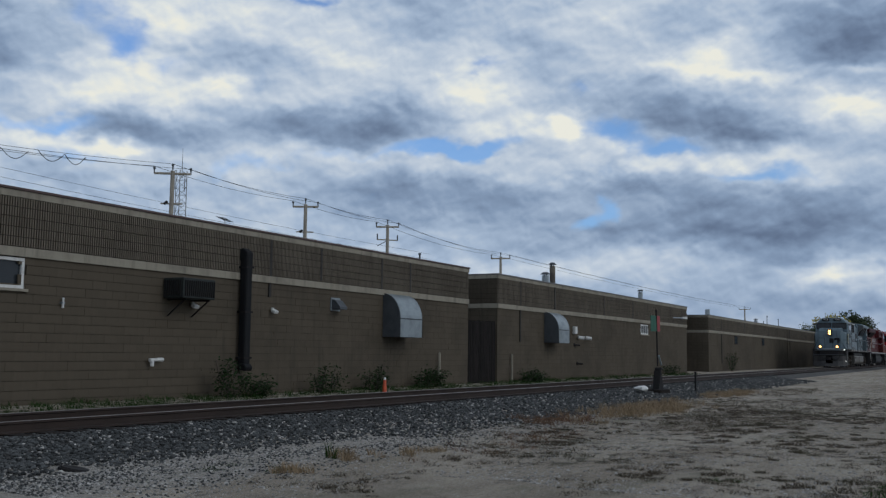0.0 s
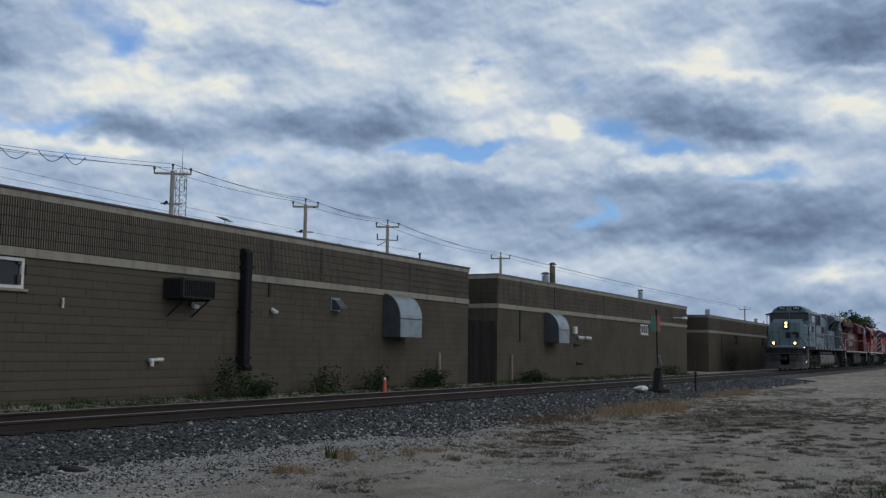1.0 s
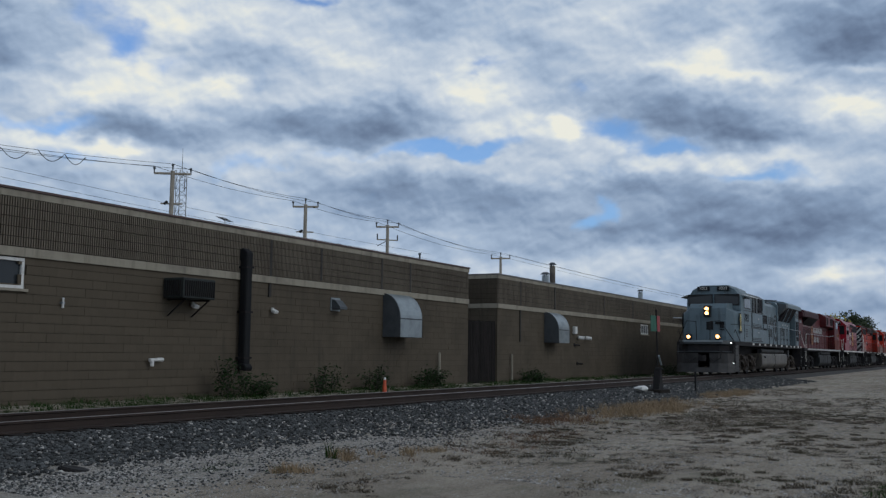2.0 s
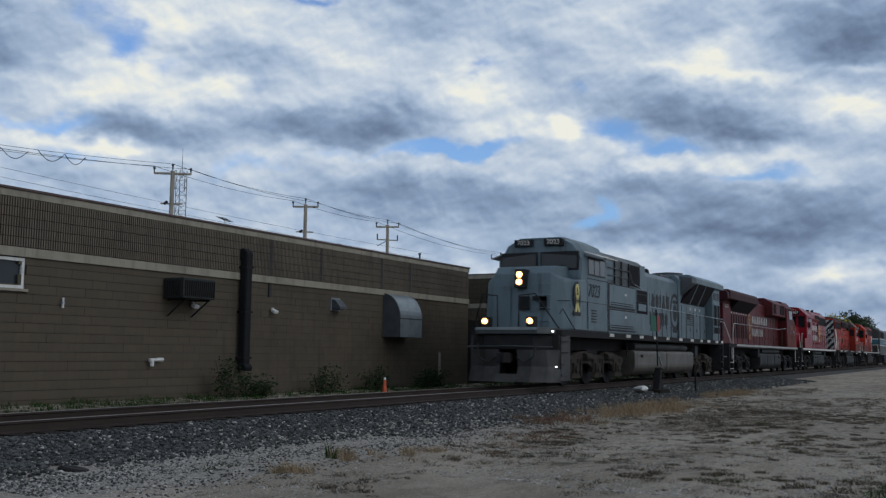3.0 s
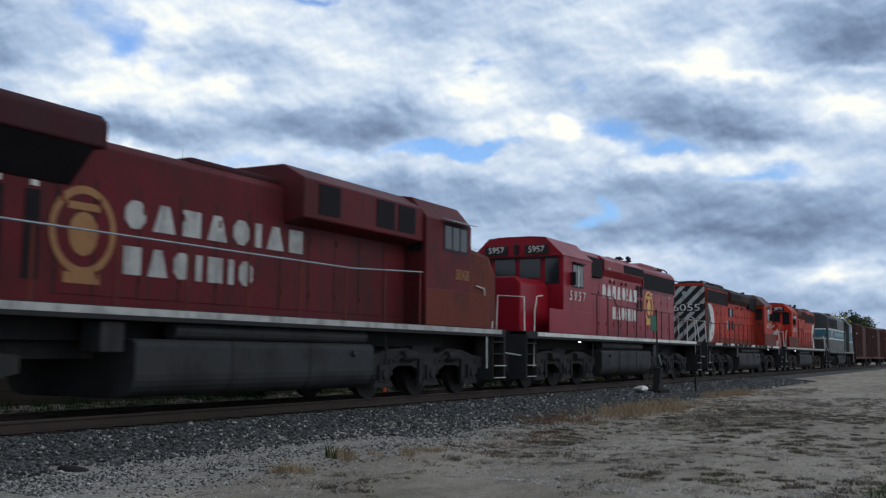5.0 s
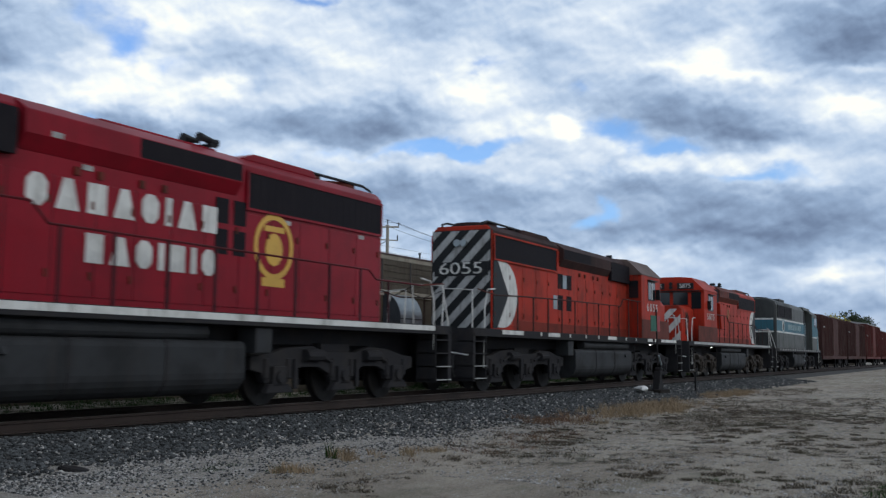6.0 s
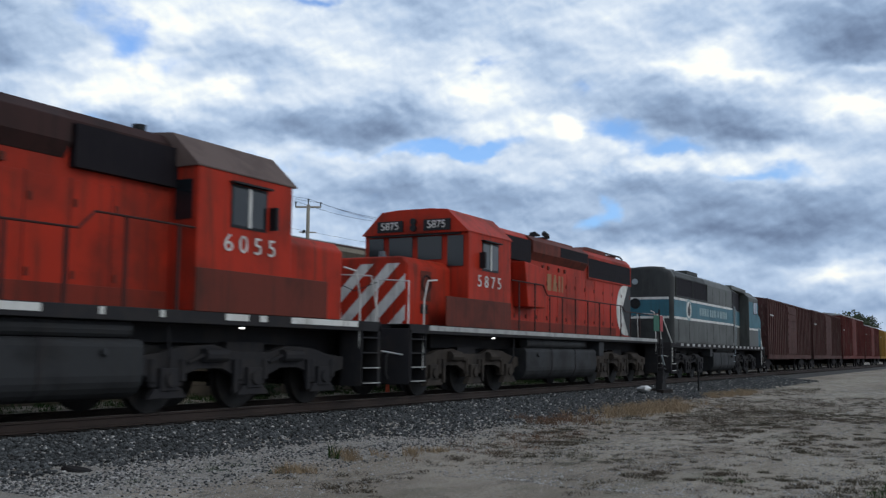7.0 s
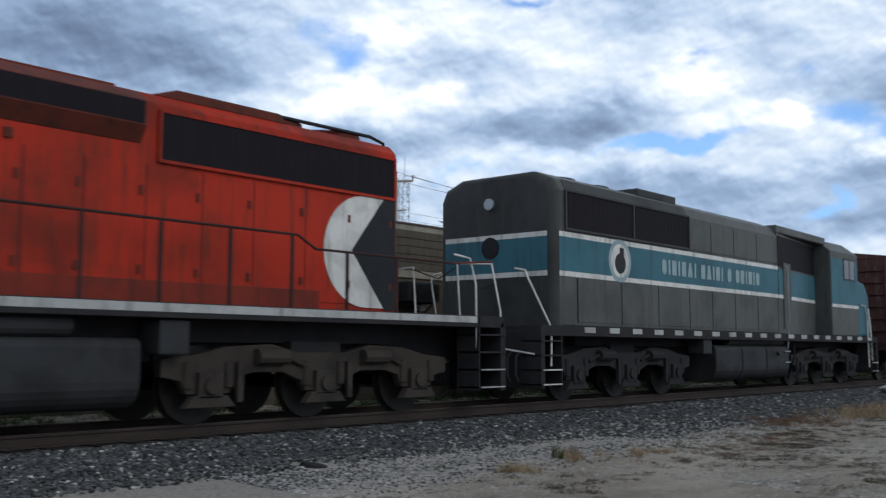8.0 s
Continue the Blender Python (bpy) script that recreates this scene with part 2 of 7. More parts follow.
M = dict(
    block=surface("concrete_block", (0.108, 0.090, 0.067), (0.074, 0.063, 0.049), 0.6, 0.5, 60, 0.9, bump=0.25, streak=(0.066, 0.057, 0.046), streak_amount=0.6, piece=0.09, spec=0.12),
    rib=surface("ribbed_block", (0.165, 0.142, 0.112), (0.115, 0.098, 0.079), 0.6, 0.6, 60, 0.9, bump=0.2, streak=(0.09, 0.077, 0.062), streak_amount=0.5, piece=0.15, spec=0.12),
    mortar=surface("mortar", (0.062, 0.053, 0.043), (0.045, 0.039, 0.033), 0.5, 2, 50, 0.95, spec=0.1),
    band=surface("concrete_band", (0.33, 0.30, 0.24), (0.22, 0.20, 0.165), 0.7, 1.5, 50, 0.85, streak=(0.16, 0.145, 0.12), streak_amount=0.6, spec=0.2),
    flash=surface("brown_flashing", (0.085, 0.05, 0.045), (0.05, 0.035, 0.03), 0.5, 2, 30, 0.5),
    greyflash=surface("grey_flashing", (0.16, 0.155, 0.15), (0.09, 0.09, 0.09), 0.5, 2, 30, 0.5),
    roof=surface("roof_gravel", (0.16, 0.15, 0.14), (0.1, 0.1, 0.09), 0.5, 2, 60, 0.95),
    stain=surface("damp_joint", (0.035, 0.032, 0.03), (0.06, 0.055, 0.05), 0.5, 4, 40, 0.9),
    galv=surface("galvanised_steel", (0.30, 0.34, 0.36), (0.19, 0.22, 0.235), 0.6, 2.5, 30, 0.45, metal=0.5, bump=0.05),
    stackbrown=surface("sooty_stack_steel", (0.16, 0.135, 0.105), (0.05, 0.042, 0.036), 0.7, 1.6, 40, 0.7, bump=0.05),
    acgreen=surface("dark_green_grey_steel", (0.026, 0.031, 0.030), (0.016, 0.018, 0.018), 0.6, 2.5, 30, 0.6, bump=0.05, spec=0.25),
    galvdark=surface("grey_vent_steel", (0.085, 0.095, 0.105), (0.055, 0.062, 0.07), 0.6, 2.5, 30, 0.55, metal=0.3, bump=0.05),
    black=surface("black_plastic_pipe", (0.010, 0.011, 0.013), (0.018, 0.018, 0.018), 0.5, 3, 40, 0.7, spec=0.2),
    whitepaint=surface("white_paint", (0.72, 0.72, 0.70), (0.45, 0.44, 0.42), 0.5, 5, 60, 0.55),
    wood=surface("weathered_planks", (0.022, 0.019, 0.018), (0.013, 0.012, 0.012), 0.7, 3, 50, 0.9, stretch=(3, 3, 0.4), piece=0.5, bump=0.3, spec=0.08),
    polewood=surface("pole_wood", (0.34, 0.31, 0.26), (0.22, 0.20, 0.17), 0.6, 3, 50, 0.9, stretch=(3, 3, 0.3)),
    steel=surface("tower_steel", (0.30, 0.31, 0.32), (0.2, 0.2, 0.2), 0.4, 3, 40, 0.5, metal=0.6),
    wire=surface("cable", (0.02, 0.02, 0.022), None, 0.2, 3, 40, 0.6),
    glass=glass_dark("window_glass"),
    orange=surface("orange_cone", (0.62, 0.10, 0.04), (0.4, 0.08, 0.04), 0.5, 6, 60, 0.6),
    rust=surface("rusty_rail", (0.034, 0.021, 0.016), (0.022, 0.016, 0.014), 0.6, 4, 60, 0.85, stretch=(0.4, 1, 1)),
    railtop=surface("worn_rail_head", (0.30, 0.27, 0.25), (0.16, 0.12, 0.10), 0.6, 2, 50, 0.38, metal=0.8, bump=0.02),
    tie=surface("creosoted_tie", (0.030, 0.025, 0.022), (0.018, 0.016, 0.016), 0.6, 4, 50, 0.9, stretch=(3, 0.5, 3), piece=0.5, bump=0.3, spec=0.1),
    bed=surface("ballast_bed", (0.075, 0.070, 0.066), (0.04, 0.037, 0.035), 0.7, 2.0, 25, 0.95, bump=0.9, fine_amount=0.9),
    stone=surface("ballast_stone", (0.074, 0.077, 0.077), (0.034, 0.035, 0.036), 0.6, 9, 60, 0.9, piece=1.5, bump=0.3, spec=0.25),
    pebble=surface("pale_pebble", (0.40, 0.38, 0.355), (0.20, 0.19, 0.18), 0.6, 9, 60, 0.9, piece=0.9, bump=0.3),
    grass=surface("green_grass", (0.026, 0.058, 0.014), (0.04, 0.062, 0.02), 0.7, 3, 40, 0.8, piece=0.7, bump=0, spec=0.12),
    dry=surface("dry_grass", (0.29, 0.21, 0.125), (0.18, 0.135, 0.085), 0.7, 3, 40, 0.85, piece=0.6, bump=0),
    weed=surface("weed_leaves", (0.015, 0.032, 0.010), (0.024, 0.038, 0.014), 0.6, 4, 40, 0.75, piece=0.8, bump=0, spec=0.12),
    leaf=surface("tree_leaves", (0.025, 0.042, 0.014), (0.06, 0.075, 0.025), 0.6, 0.5, 4, 0.8, piece=0.8, bump=0),
    leafy=surface("yellowing_leaves", (0.36, 0.30, 0.05), (0.22, 0.20, 0.04), 0.6, 0.5, 4, 0.8, piece=0.7, bump=0),
    bark=surface("bark", (0.09, 0.075, 0.06), None, 0.5, 3, 30, 0.9),
    green=surface("green_target", (0.006, 0.095, 0.055), None, 0.3, 6, 50, 0.5),
    red=surface("red_target", (0.28, 0.012, 0.014), None, 0.3, 6, 50, 0.5),
    iron=surface("dark_iron", (0.018, 0.017, 0.018), (0.032, 0.027, 0.024), 0.5, 5, 50, 0.8, spec=0.2),
    rubber=surface("black_rubber", (0.02, 0.02, 0.021), (0.035, 0.035, 0.033), 0.5, 5, 50, 0.85),
)


def ground_material():
    m = bpy.data.materials.new("gravel_lot")
    m.use_nodes = True
    tree = m.node_tree
    tree.nodes.clear()
    add, link, mth, mixc, ramp, fbm = nodes_of(tree)
    out = add("ShaderNodeOutputMaterial")
    bs = add("ShaderNodeBsdfPrincipled")
    link(bs.outputs[0], out.inputs[0])
    co = add("ShaderNodeTexCoord").outputs["Object"]
    mp = add("ShaderNodeMapping")
    link(co, mp.inputs[0])
    mp.inputs["Scale"].default_value = (0.45, 1.0, 1.0)
    v = mp.outputs[0]
    broad = fbm(v, 0.35, 6.0, 0.6, 0.5)
    patch = fbm(v, 1.9, 9.0, 0.70, 0.6)
    grit = fbm(co, 28.0, 4.0, 0.7)
    speck = fbm(co, 60.0, 3.0, 0.65)
    lumps = fbm(co, 9.0, 5.0, 0.7)
    col = mixc(ramp(broad, 0.40, 0.62), (0.465, 0.405, 0.322, 1), (0.335, 0.283, 0.218, 1))
    col = mixc(mth("MULTIPLY", ramp(patch, 0.52, 0.63), 0.55), col, (0.14, 0.116, 0.092, 1))
    olive = fbm(v, 0.8, 5.0, 0.6, 0.2)
    col = mixc(mth("MULTIPLY", ramp(olive, 0.56, 0.68), 0.55), col, (0.20, 0.19, 0.13, 1))
    weedy = mth("MULTIPLY", ramp(fbm(v, 4.6, 4.0, 0.62, 0.2), 0.565, 0.595), ramp(fbm(v, 0.27, 2.0, 0.5), 0.43, 0.56))
    col = mixc(mth("MULTIPLY", weedy, 0.85), col, (0.085, 0.075, 0.05, 1))
    # washed-out fine gravel between the ballast and the dirt
    sp = add("ShaderNodeSeparateXYZ")
    link(co, sp.inputs[0])
    edge = mth("ADD", sp.outputs[1], mth("MULTIPLY", mth("SUBTRACT", fbm(v, 0.9, 4.0, 0.6), 0.5), 3.0))
    gravel = mth("MULTIPLY", mth("MULTIPLY", ramp(edge, 7.0, 8.0), ramp(edge, 10.4, 9.4)), ramp(sp.outputs[0], 24.0, 12.0))
    col = mixc(mth("MULTIPLY", gravel, 0.75), col, (0.39, 0.368, 0.33, 1))
    col = mixc(mth("MULTIPLY", ramp(lumps, 0.50, 0.66), 0.32), col, (0.15, 0.13, 0.105, 1))
    col = mixc(mth("MULTIPLY", ramp(grit, 0.53, 0.62), 0.75), col, (0.13, 0.122, 0.115, 1))
    col = mixc(mth("MULTIPLY", ramp(speck, 0.57, 0.66), 0.75), col, (0.62, 0.61, 0.60, 1))
    link(col, bs.inputs["Base Color"])
    bs.inputs["Roughness"].default_value = 0.95
    bs.inputs["Specular IOR Level"].default_value = 0.2
    bp = add("ShaderNodeBump")
    bp.inputs["Strength"].default_value, bp.inputs["Distance"].default_value = 1.0, 0.04
    link(mth("ADD", mth("ADD", grit, mth("MULTIPLY", speck, 0.6)), mth("MULTIPLY", patch, 1.2)), bp.inputs["Height"])
    link(bp.outputs[0], bs.inputs["Normal"])
    return m


M["ground"] = ground_material()

# ---- mesh helpers ----


class Shape:
    """Vertices, faces and material slots of one mesh in the making."""

    def __init__(self):
        self.v, self.f, self.m = [], [], []

    def face(self, pts, m=0):
        n = len(self.v)
        self.v += [tuple(q) for q in pts]
        self.f.append(tuple(range(n, n + len(pts))))
        self.m.append(m)
        return self

    def box(self, x0, x1, y0, y1, z0, z1, m=0):
        n = len(self.v)
        self.v += [(x0, y0, z0), (x1, y0, z0), (x1, y1, z0), (x0, y1, z0), (x0, y0, z1), (x1, y0, z1), (x1, y1, z1), (x0, y1, z1)]
        for q in ((0, 3, 2, 1), (4, 5, 6, 7), (0, 1, 5, 4), (1, 2, 6, 5), (2, 3, 7, 6), (3, 0, 4, 7)):
            self.f.append(tuple(n + i for i in q))
            self.m.append(m)
        return self

    def prism(self, prof, lo, hi, axis="x", m=0):
        """A closed profile drawn out along an axis: profile in (y, z) for x, (x, z) for y, (x, y) for z."""
        n, k = len(self.v), len(prof)
        for t in (lo, hi):
            for a, b in prof:
                self.v.append({"x": (t, a, b), "y": (a, t, b), "z": (a, b, t)}[axis])
        area = sum(prof[i][0] * prof[(i + 1) % k][1] - prof[(i + 1) % k][0] * prof[i][1] for i in range(k))
        flip = (area > 0) == (axis != "y")
        r = list(range(k))
        ends = [tuple(n + i for i in reversed(r)), tuple(n + k + i for i in r)]
        sides = [(n + i, n + (i + 1) % k, n + k + (i + 1) % k, n + k + i) for i in r]
        for q in ends + sides:
            self.f.append(q if flip else tuple(reversed(q)))
            self.m.append(m)
        return self

    def rod(self, a, b, r, n=8, m=0, r2=None):
        a, b = Vector(a), Vector(b)
        d = (b - a).normalized()
        s = d.orthogonal().normalized()
        u = d.cross(s)
        k = len(self.v)
        for p, rr in ((a, r), (b, r if r2 is None else r2)):
            for i in range(n):
                w = 2 * math.pi * i / n
                self.v.append(tuple(p + (s * math.cos(w) + u * math.sin(w)) * rr))
        for i in range(n):
            j = (i + 1) % n
            self.f.append((k + i, k + j, k + n + j, k + n + i))
            self.m.append(m)
        self.f += [tuple(k + i for i in reversed(range(n))), tuple(k + n + i for i in range(n))]
        self.m += [m, m]
        return self

    def tube(self, pts, r, n=6, m=0):
        """A bent round bar along a line of points, as one skin."""
        pts = [Vector(p) for p in pts]
        dirs = [(b - a).normalized() for a, b in zip(pts, pts[1:])]
        side = dirs[0].orthogonal().normalized()
        k0 = len(self.v)
        for i, p in enumerate(pts):
            d = dirs[0] if i == 0 else dirs[-1] if i == len(pts) - 1 else (dirs[i - 1] + dirs[i]).normalized()
            side = (side - d * side.dot(d)).normalized()
            up = d.cross(side)
            for k in range(n):
                w = 2 * math.pi * k / n
                self.v.append(tuple(p + (side * math.cos(w) + up * math.sin(w)) * r))
        for i in range(len(pts) - 1):
            for k in range(n):
                a, b = k0 + i * n + k, k0 + i * n + (k + 1) % n
                self.f.append((a, b, b + n, a + n))
                self.m.append(m)
        e = k0 + (len(pts) - 1) * n
        self.f += [tuple(k0 + k for k in reversed(range(n))), tuple(e + k for k in range(n))]
        self.m += [m, m]
        return self

    def mesh(self, name, mats, smooth=False):
        me = bpy.data.meshes.new(name)
        me.from_pydata(self.v, [], self.f)
        for q in mats:
            me.materials.append(q)
        me.polygons.foreach_set("material_index", self.m)
        if smooth:
            me.polygons.foreach_set("use_smooth", [True] * len(self.f))
        me.update()
        return me


def thing(name, shape, mats, label="", category="", group="", kind="", at=None, bevel=0.0, smooth=False):
    mats = mats if isinstance(mats, (list, tuple)) else [mats]
    ob = new(name, shape.mesh(name, mats, smooth) if shape else None)
    if at is not None:
        ob.matrix_basis = at
    if bevel:
        soften(ob, bevel)
    return tagged(ob, label, category, group, kind)


def part(name, shape, mats, parent, label="", bevel=0.0, smooth=False, at=None):
    mats = mats if isinstance(mats, (list, tuple)) else [mats]
    data = shape if isinstance(shape, bpy.types.Mesh) else (shape.mesh(name, mats, smooth))
    ob = new(name, data)
    ob.parent = parent
    if at is not None:
        ob.matrix_basis = at
    if bevel:
        soften(ob, bevel)
    return tagged(ob, label)


def soften(ob, width, seg=2):
    b = ob.modifiers.new("bevel", "BEVEL")
    b.width, b.segments, b.limit_method, b.angle_limit = width, seg, "ANGLE", radians(35)
    b.harden_normals = False


def letters(text, size, mat, depth=0.006):
    cu = bpy.data.curves.new("writing", "FONT")
    cu.body, cu.size, cu.extrude, cu.align_x, cu.align_y = text, size, depth, "CENTER", "CENTER"
    tmp = bpy.data.objects.new("writing", cu)
    me = bpy.data.meshes.new_from_object(tmp)
    bpy.data.objects.remove(tmp)
    me.materials.clear()
    me.materials.append(mat)
    return me


# ---- ground, track ----
def ground_z(y):
    pts = [(-1e4, -0.55), (2.0, -0.55), (6.0, -0.50), (9.3, -0.40), (10.0, -0.34), (11.1, -0.185), (13.9, -0.185), (15.0, -0.33), (17.0, -0.20), (18.5, -0.15), (24, -0.1), (1e4, -0.1)]
    for (a, za), (b, zb) in zip(pts, pts[1:]):
        if a <= y <= b:
            return za + (zb - za) * (y - a) / (b - a)
    return -0.1


def bumpy(x, y):
    amp = 0.035 if y < 10 else 0.0
    return ground_z(y) + amp * noise.fractal(Vector((x * 0.35, y * 0.7, 3.1)), 1.0, 2.0, 4)


def make_ground():
    xs = [-3000, -600, -150, -60, -30] + [-20 + 0.5 * i for i in range(0, 180)] + [75, 85, 100, 120, 150, 200, 300, 600, 1500, 3500]
    ys = [-3000, -600, -100, -40, -20, -10] + [-5 + 0.35 * i for i in range(0, 42)] + [9.8, 10.0, 10.4, 10.8, 11.1, 12.5, 13.9, 14.5, 15.0, 16, 17, 18.5, 24, 60, 200, 800, 3000]
    s = Shape()
    near = lambda x, y: -20 <= x <= 75 and -5 <= y < 10
    s.v = [(x, y, bumpy(x, y) if near(x, y) else ground_z(y)) for y in ys for x in xs]
    n = len(xs)
    for j in range(len(ys) - 1):
        for i in range(n - 1):
            a = j * n + i
            s.f.append((a, a + 1, a + n + 1, a + n))
            mid = (ys[j] + ys[j + 1]) / 2
            s.m.append(1 if 9.9 < mid < 15 else (2 if 15 < mid < 40 else 0))
    return thing("ground", s, [M["ground"], M["bed"], M["ground"]], "dusty gravel lot with dirt patches beside the railway", "ground", kind="structure", smooth=True)


make_ground()
rnd = random.Random(7)


def rock_mesh(name, seed, mat, flat=0.7):
    r = random.Random(seed)
    s = Shape()
    g = (1 + 5 ** 0.5) / 2
    ico = [(-1, g, 0), (1, g, 0), (-1, -g, 0), (1, -g, 0), (0, -1, g), (0, 1, g), (0, -1, -g), (0, 1, -g), (g, 0, -1), (g, 0, 1), (-g, 0, -1), (-g, 0, 1)]
    s.v = [tuple(c / 1.9 * r.uniform(0.7, 1.25) * (flat if k == 2 else 1) for k, c in enumerate(q)) for q in ico]
    s.f = [(0, 11, 5), (0, 5, 1), (0, 1, 7), (0, 7, 10), (0, 10, 11), (1, 5, 9), (5, 11, 4), (11, 10, 2), (10, 7, 6), (7, 1, 8), (3, 9, 4), (3, 4, 2), (3, 2, 6), (3, 6, 8), (3, 8, 9), (4, 9, 5), (2, 4, 11), (6, 2, 10), (8, 6, 7), (9, 8, 1)]
    s.m = [0] * 20
    return s


def scatter(name, spots, mat, label, category):
    """Many small stones, joined: spots are x, y, z, size."""
    kinds = [rock_mesh("stone", k, mat) for k in range(9)]
    base = [np.array(k.v) for k in kinds]
    tri = np.array(kinds[0].f)
    vs, fs, n = [], [], 0
    for x, y, z, size in spots:
        b = base[rnd.randrange(9)]
        w = rnd.uniform(0, 6.28)
        c, q = math.cos(w), math.sin(w)
        rot = np.array([[c, -q, 0], [q, c, 0], [0, 0, 1]])
        vs.append((b * size) @ rot.T + (x, y, z))
        fs.append(tri + n)
        n += 12
    vs, fs = np.concatenate(vs), np.concatenate(fs)
    me = bpy.data.meshes.new(name)
    me.from_pydata(vs.tolist(), [], fs.tolist())
    me.materials.append(mat)
    return tagged(new(name, me), label, category, kind="stuff")


def make_stones():
    spots = []
    clear = lambda x, y: (x - 8.42) ** 2 + (y - 9.25) ** 2 < 0.09
    # shoulder of the track on the camera's side: dense near the camera, sparser far off
    for _ in range(64000):
        x = 3 + 60 * rnd.random() ** 1.9
        y = rnd.uniform(8.3 if x > 15 else 9.1, 11.3) if rnd.random() < 0.88 else rnd.uniform(11.3, 13.6)
        if (y < 9.9 and rnd.random() > (y - (8.0 if x > 15 else 9.0)) / (1.9 if x > 15 else 1.0)) or clear(x, y):
            continue
        size = rnd.uniform(0.013, 0.034) if x < 20 else rnd.uniform(0.02, 0.042)
        spots.append((x, y, bumpy(x, y) + size * 0.25 + (rnd.uniform(0, 0.015) if y < 11.2 else -0.015), size))
    light = [q for q in spots if rnd.random() < 0.06]
    spots = [q for q in spots if q not in set(light)]
    scatter("pale_ballast", light, M["pebble"], "pale stones mixed into the track ballast", "ballast")
    scatter("ballast", spots, M["stone"], "grey crushed-stone ballast along the track shoulder", "ballast")
    spots = []
    for _ in range(52000):
        d = 7 + 36 * rnd.random() ** 1.8
        y = rnd.uniform(-1.5, 10.2)
        x = d if y > 6 else d * 1.15 + 3
        clump = noise.noise(Vector((x * 0.5, y * 0.9, 8.0)))
        if clump + rnd.uniform(-0.3, 0.5) + (0.5 if y > 7.6 else 0) < 0.05:
            continue
        size = rnd.uniform(0.004, 0.013) if rnd.random() < 0.95 else rnd.uniform(0.013, 0.028)
        spots.append((x, y, bumpy(x, y) + size * 0.2, size))
    dark = []
    for _ in range(30000):
        x, y = 7 + 22 * rnd.random() ** 1.5, 7.2 + 2.9 * rnd.random() ** 0.75
        if clear(x, y) or noise.noise(Vector((x * 0.6, y * 1.1, 4.0))) + rnd.uniform(-0.5, 0.5) < -0.12:
            continue
        size = rnd.uniform(0.006, 0.020)
        dark.append((x, y, bumpy(x, y) + size * 0.2, size))
    spots += [(x, y, z, k) for x, y, z, k in dark[::3]]
    scatter("dark_gravel", [q for i, q in enumerate(dark) if i % 3], M["stone"], "dark gravel strayed from the ballast over the lot", "gravel")
    scatter("pebbles", spots, M["pebble"], "pale loose pebbles strewn over the dirt lot", "pebbles")


def make_track():
    root = thing("railway_track", None, [], "single railway track with rusty rails on wooden ties", "railway track", kind="structure")
    for y in (TRACK_Y - 0.755, TRACK_Y + 0.755):
        s = Shape()
        prof = [(-0.07, -0.165), (0.07, -0.165), (0.07, -0.15), (0.012, -0.135), (0.012, -0.045), (0.036, -0.035), (0.036, -0.006), (0.030, 0.0), (-0.030, 0.0), (-0.036, -0.006), (-0.036, -0.035), (-0.012, -0.045), (-0.012, -0.135), (-0.07, -0.15)]
        s.prism([(y + a, b) for a, b in prof], -300, 900, "x")
        for i, q in enumerate(s.f):
            zs = [s.v[k][2] for k in q]
            s.m[i] = 1 if min(zs) > -0.008 else 0
        part("rail", s, [M["rust"], M["railtop"]], root)
    tie = Shape().box(-0.115, 0.115, -1.3, 1.3, -0.15, 0.02)
    me = tie.mesh("tie", [M["tie"]])
    far = Shape()
    x, k = -3.0, 0
    while x < 230:
        if k < 280:
            part("tie", me, [], root, at=pose(x + rnd.uniform(-0.03, 0.03), TRACK_Y + rnd.uniform(-0.05, 0.05), -0.185, 0, 0, rnd.uniform(-1.2, 1.2)))
        else:
            far.box(x - 0.115, x + 0.115, TRACK_Y - 1.3, TRACK_Y + 1.3, -0.335, -0.165)
        k += 1
        x += 0.52
    tagged(part("far_ties", far, M["tie"], root), kind="stuff")


# ---- buildings ----
def block_wall(root, x0, x1, z0, z1, facing_y, keep_from, keep_to, holes=()):
    """Concrete blocks in running bond, proud of a mortar bed; the nearest ones are pieces of their own."""
    piece = Shape().box(-0.1992, 0.1992, 0.0, 0.03, -0.0955, 0.0955).mesh("block", [M["block"]])
    rest = Shape()
    rows = int(round((z1 - z0) / 0.2))
    made = 0
    for j in range(rows):
        z = z0 + 0.1 + 0.2 * j
        x = x0 + 0.2 + (0.2 if j % 2 else 0.0)
        while x + 0.2 <= x1 + 0.01:
            if not any(a < x < b and c < z < d for a, b, c, d in holes):
                if keep_from < x < keep_to and made < 300:
                    part("block", piece, [], root, at=pose(x, facing_y + rnd.uniform(-0.003, 0.003), z))
                    made += 1
                else:
                    o = rnd.uniform(-0.003, 0.003)
                    rest.box(x - 0.1992, x + 0.1992, facing_y + o, facing_y + 0.03 + o, z - 0.0955, z + 0.0955)
            x += 0.4
        # half blocks close the ends of the courses
        if j % 2:
            rest.box(x0, x0 + 0.199, facing_y, facing_y + 0.03, z - 0.0955, z + 0.0955)
        if x1 - (x - 0.2) > 0.03:
            rest.box(x - 0.199, x1, facing_y, facing_y + 0.03, z - 0.0955, z + 0.0955)
    tagged(part("far_blocks", rest, M["block"], root), kind="stuff")


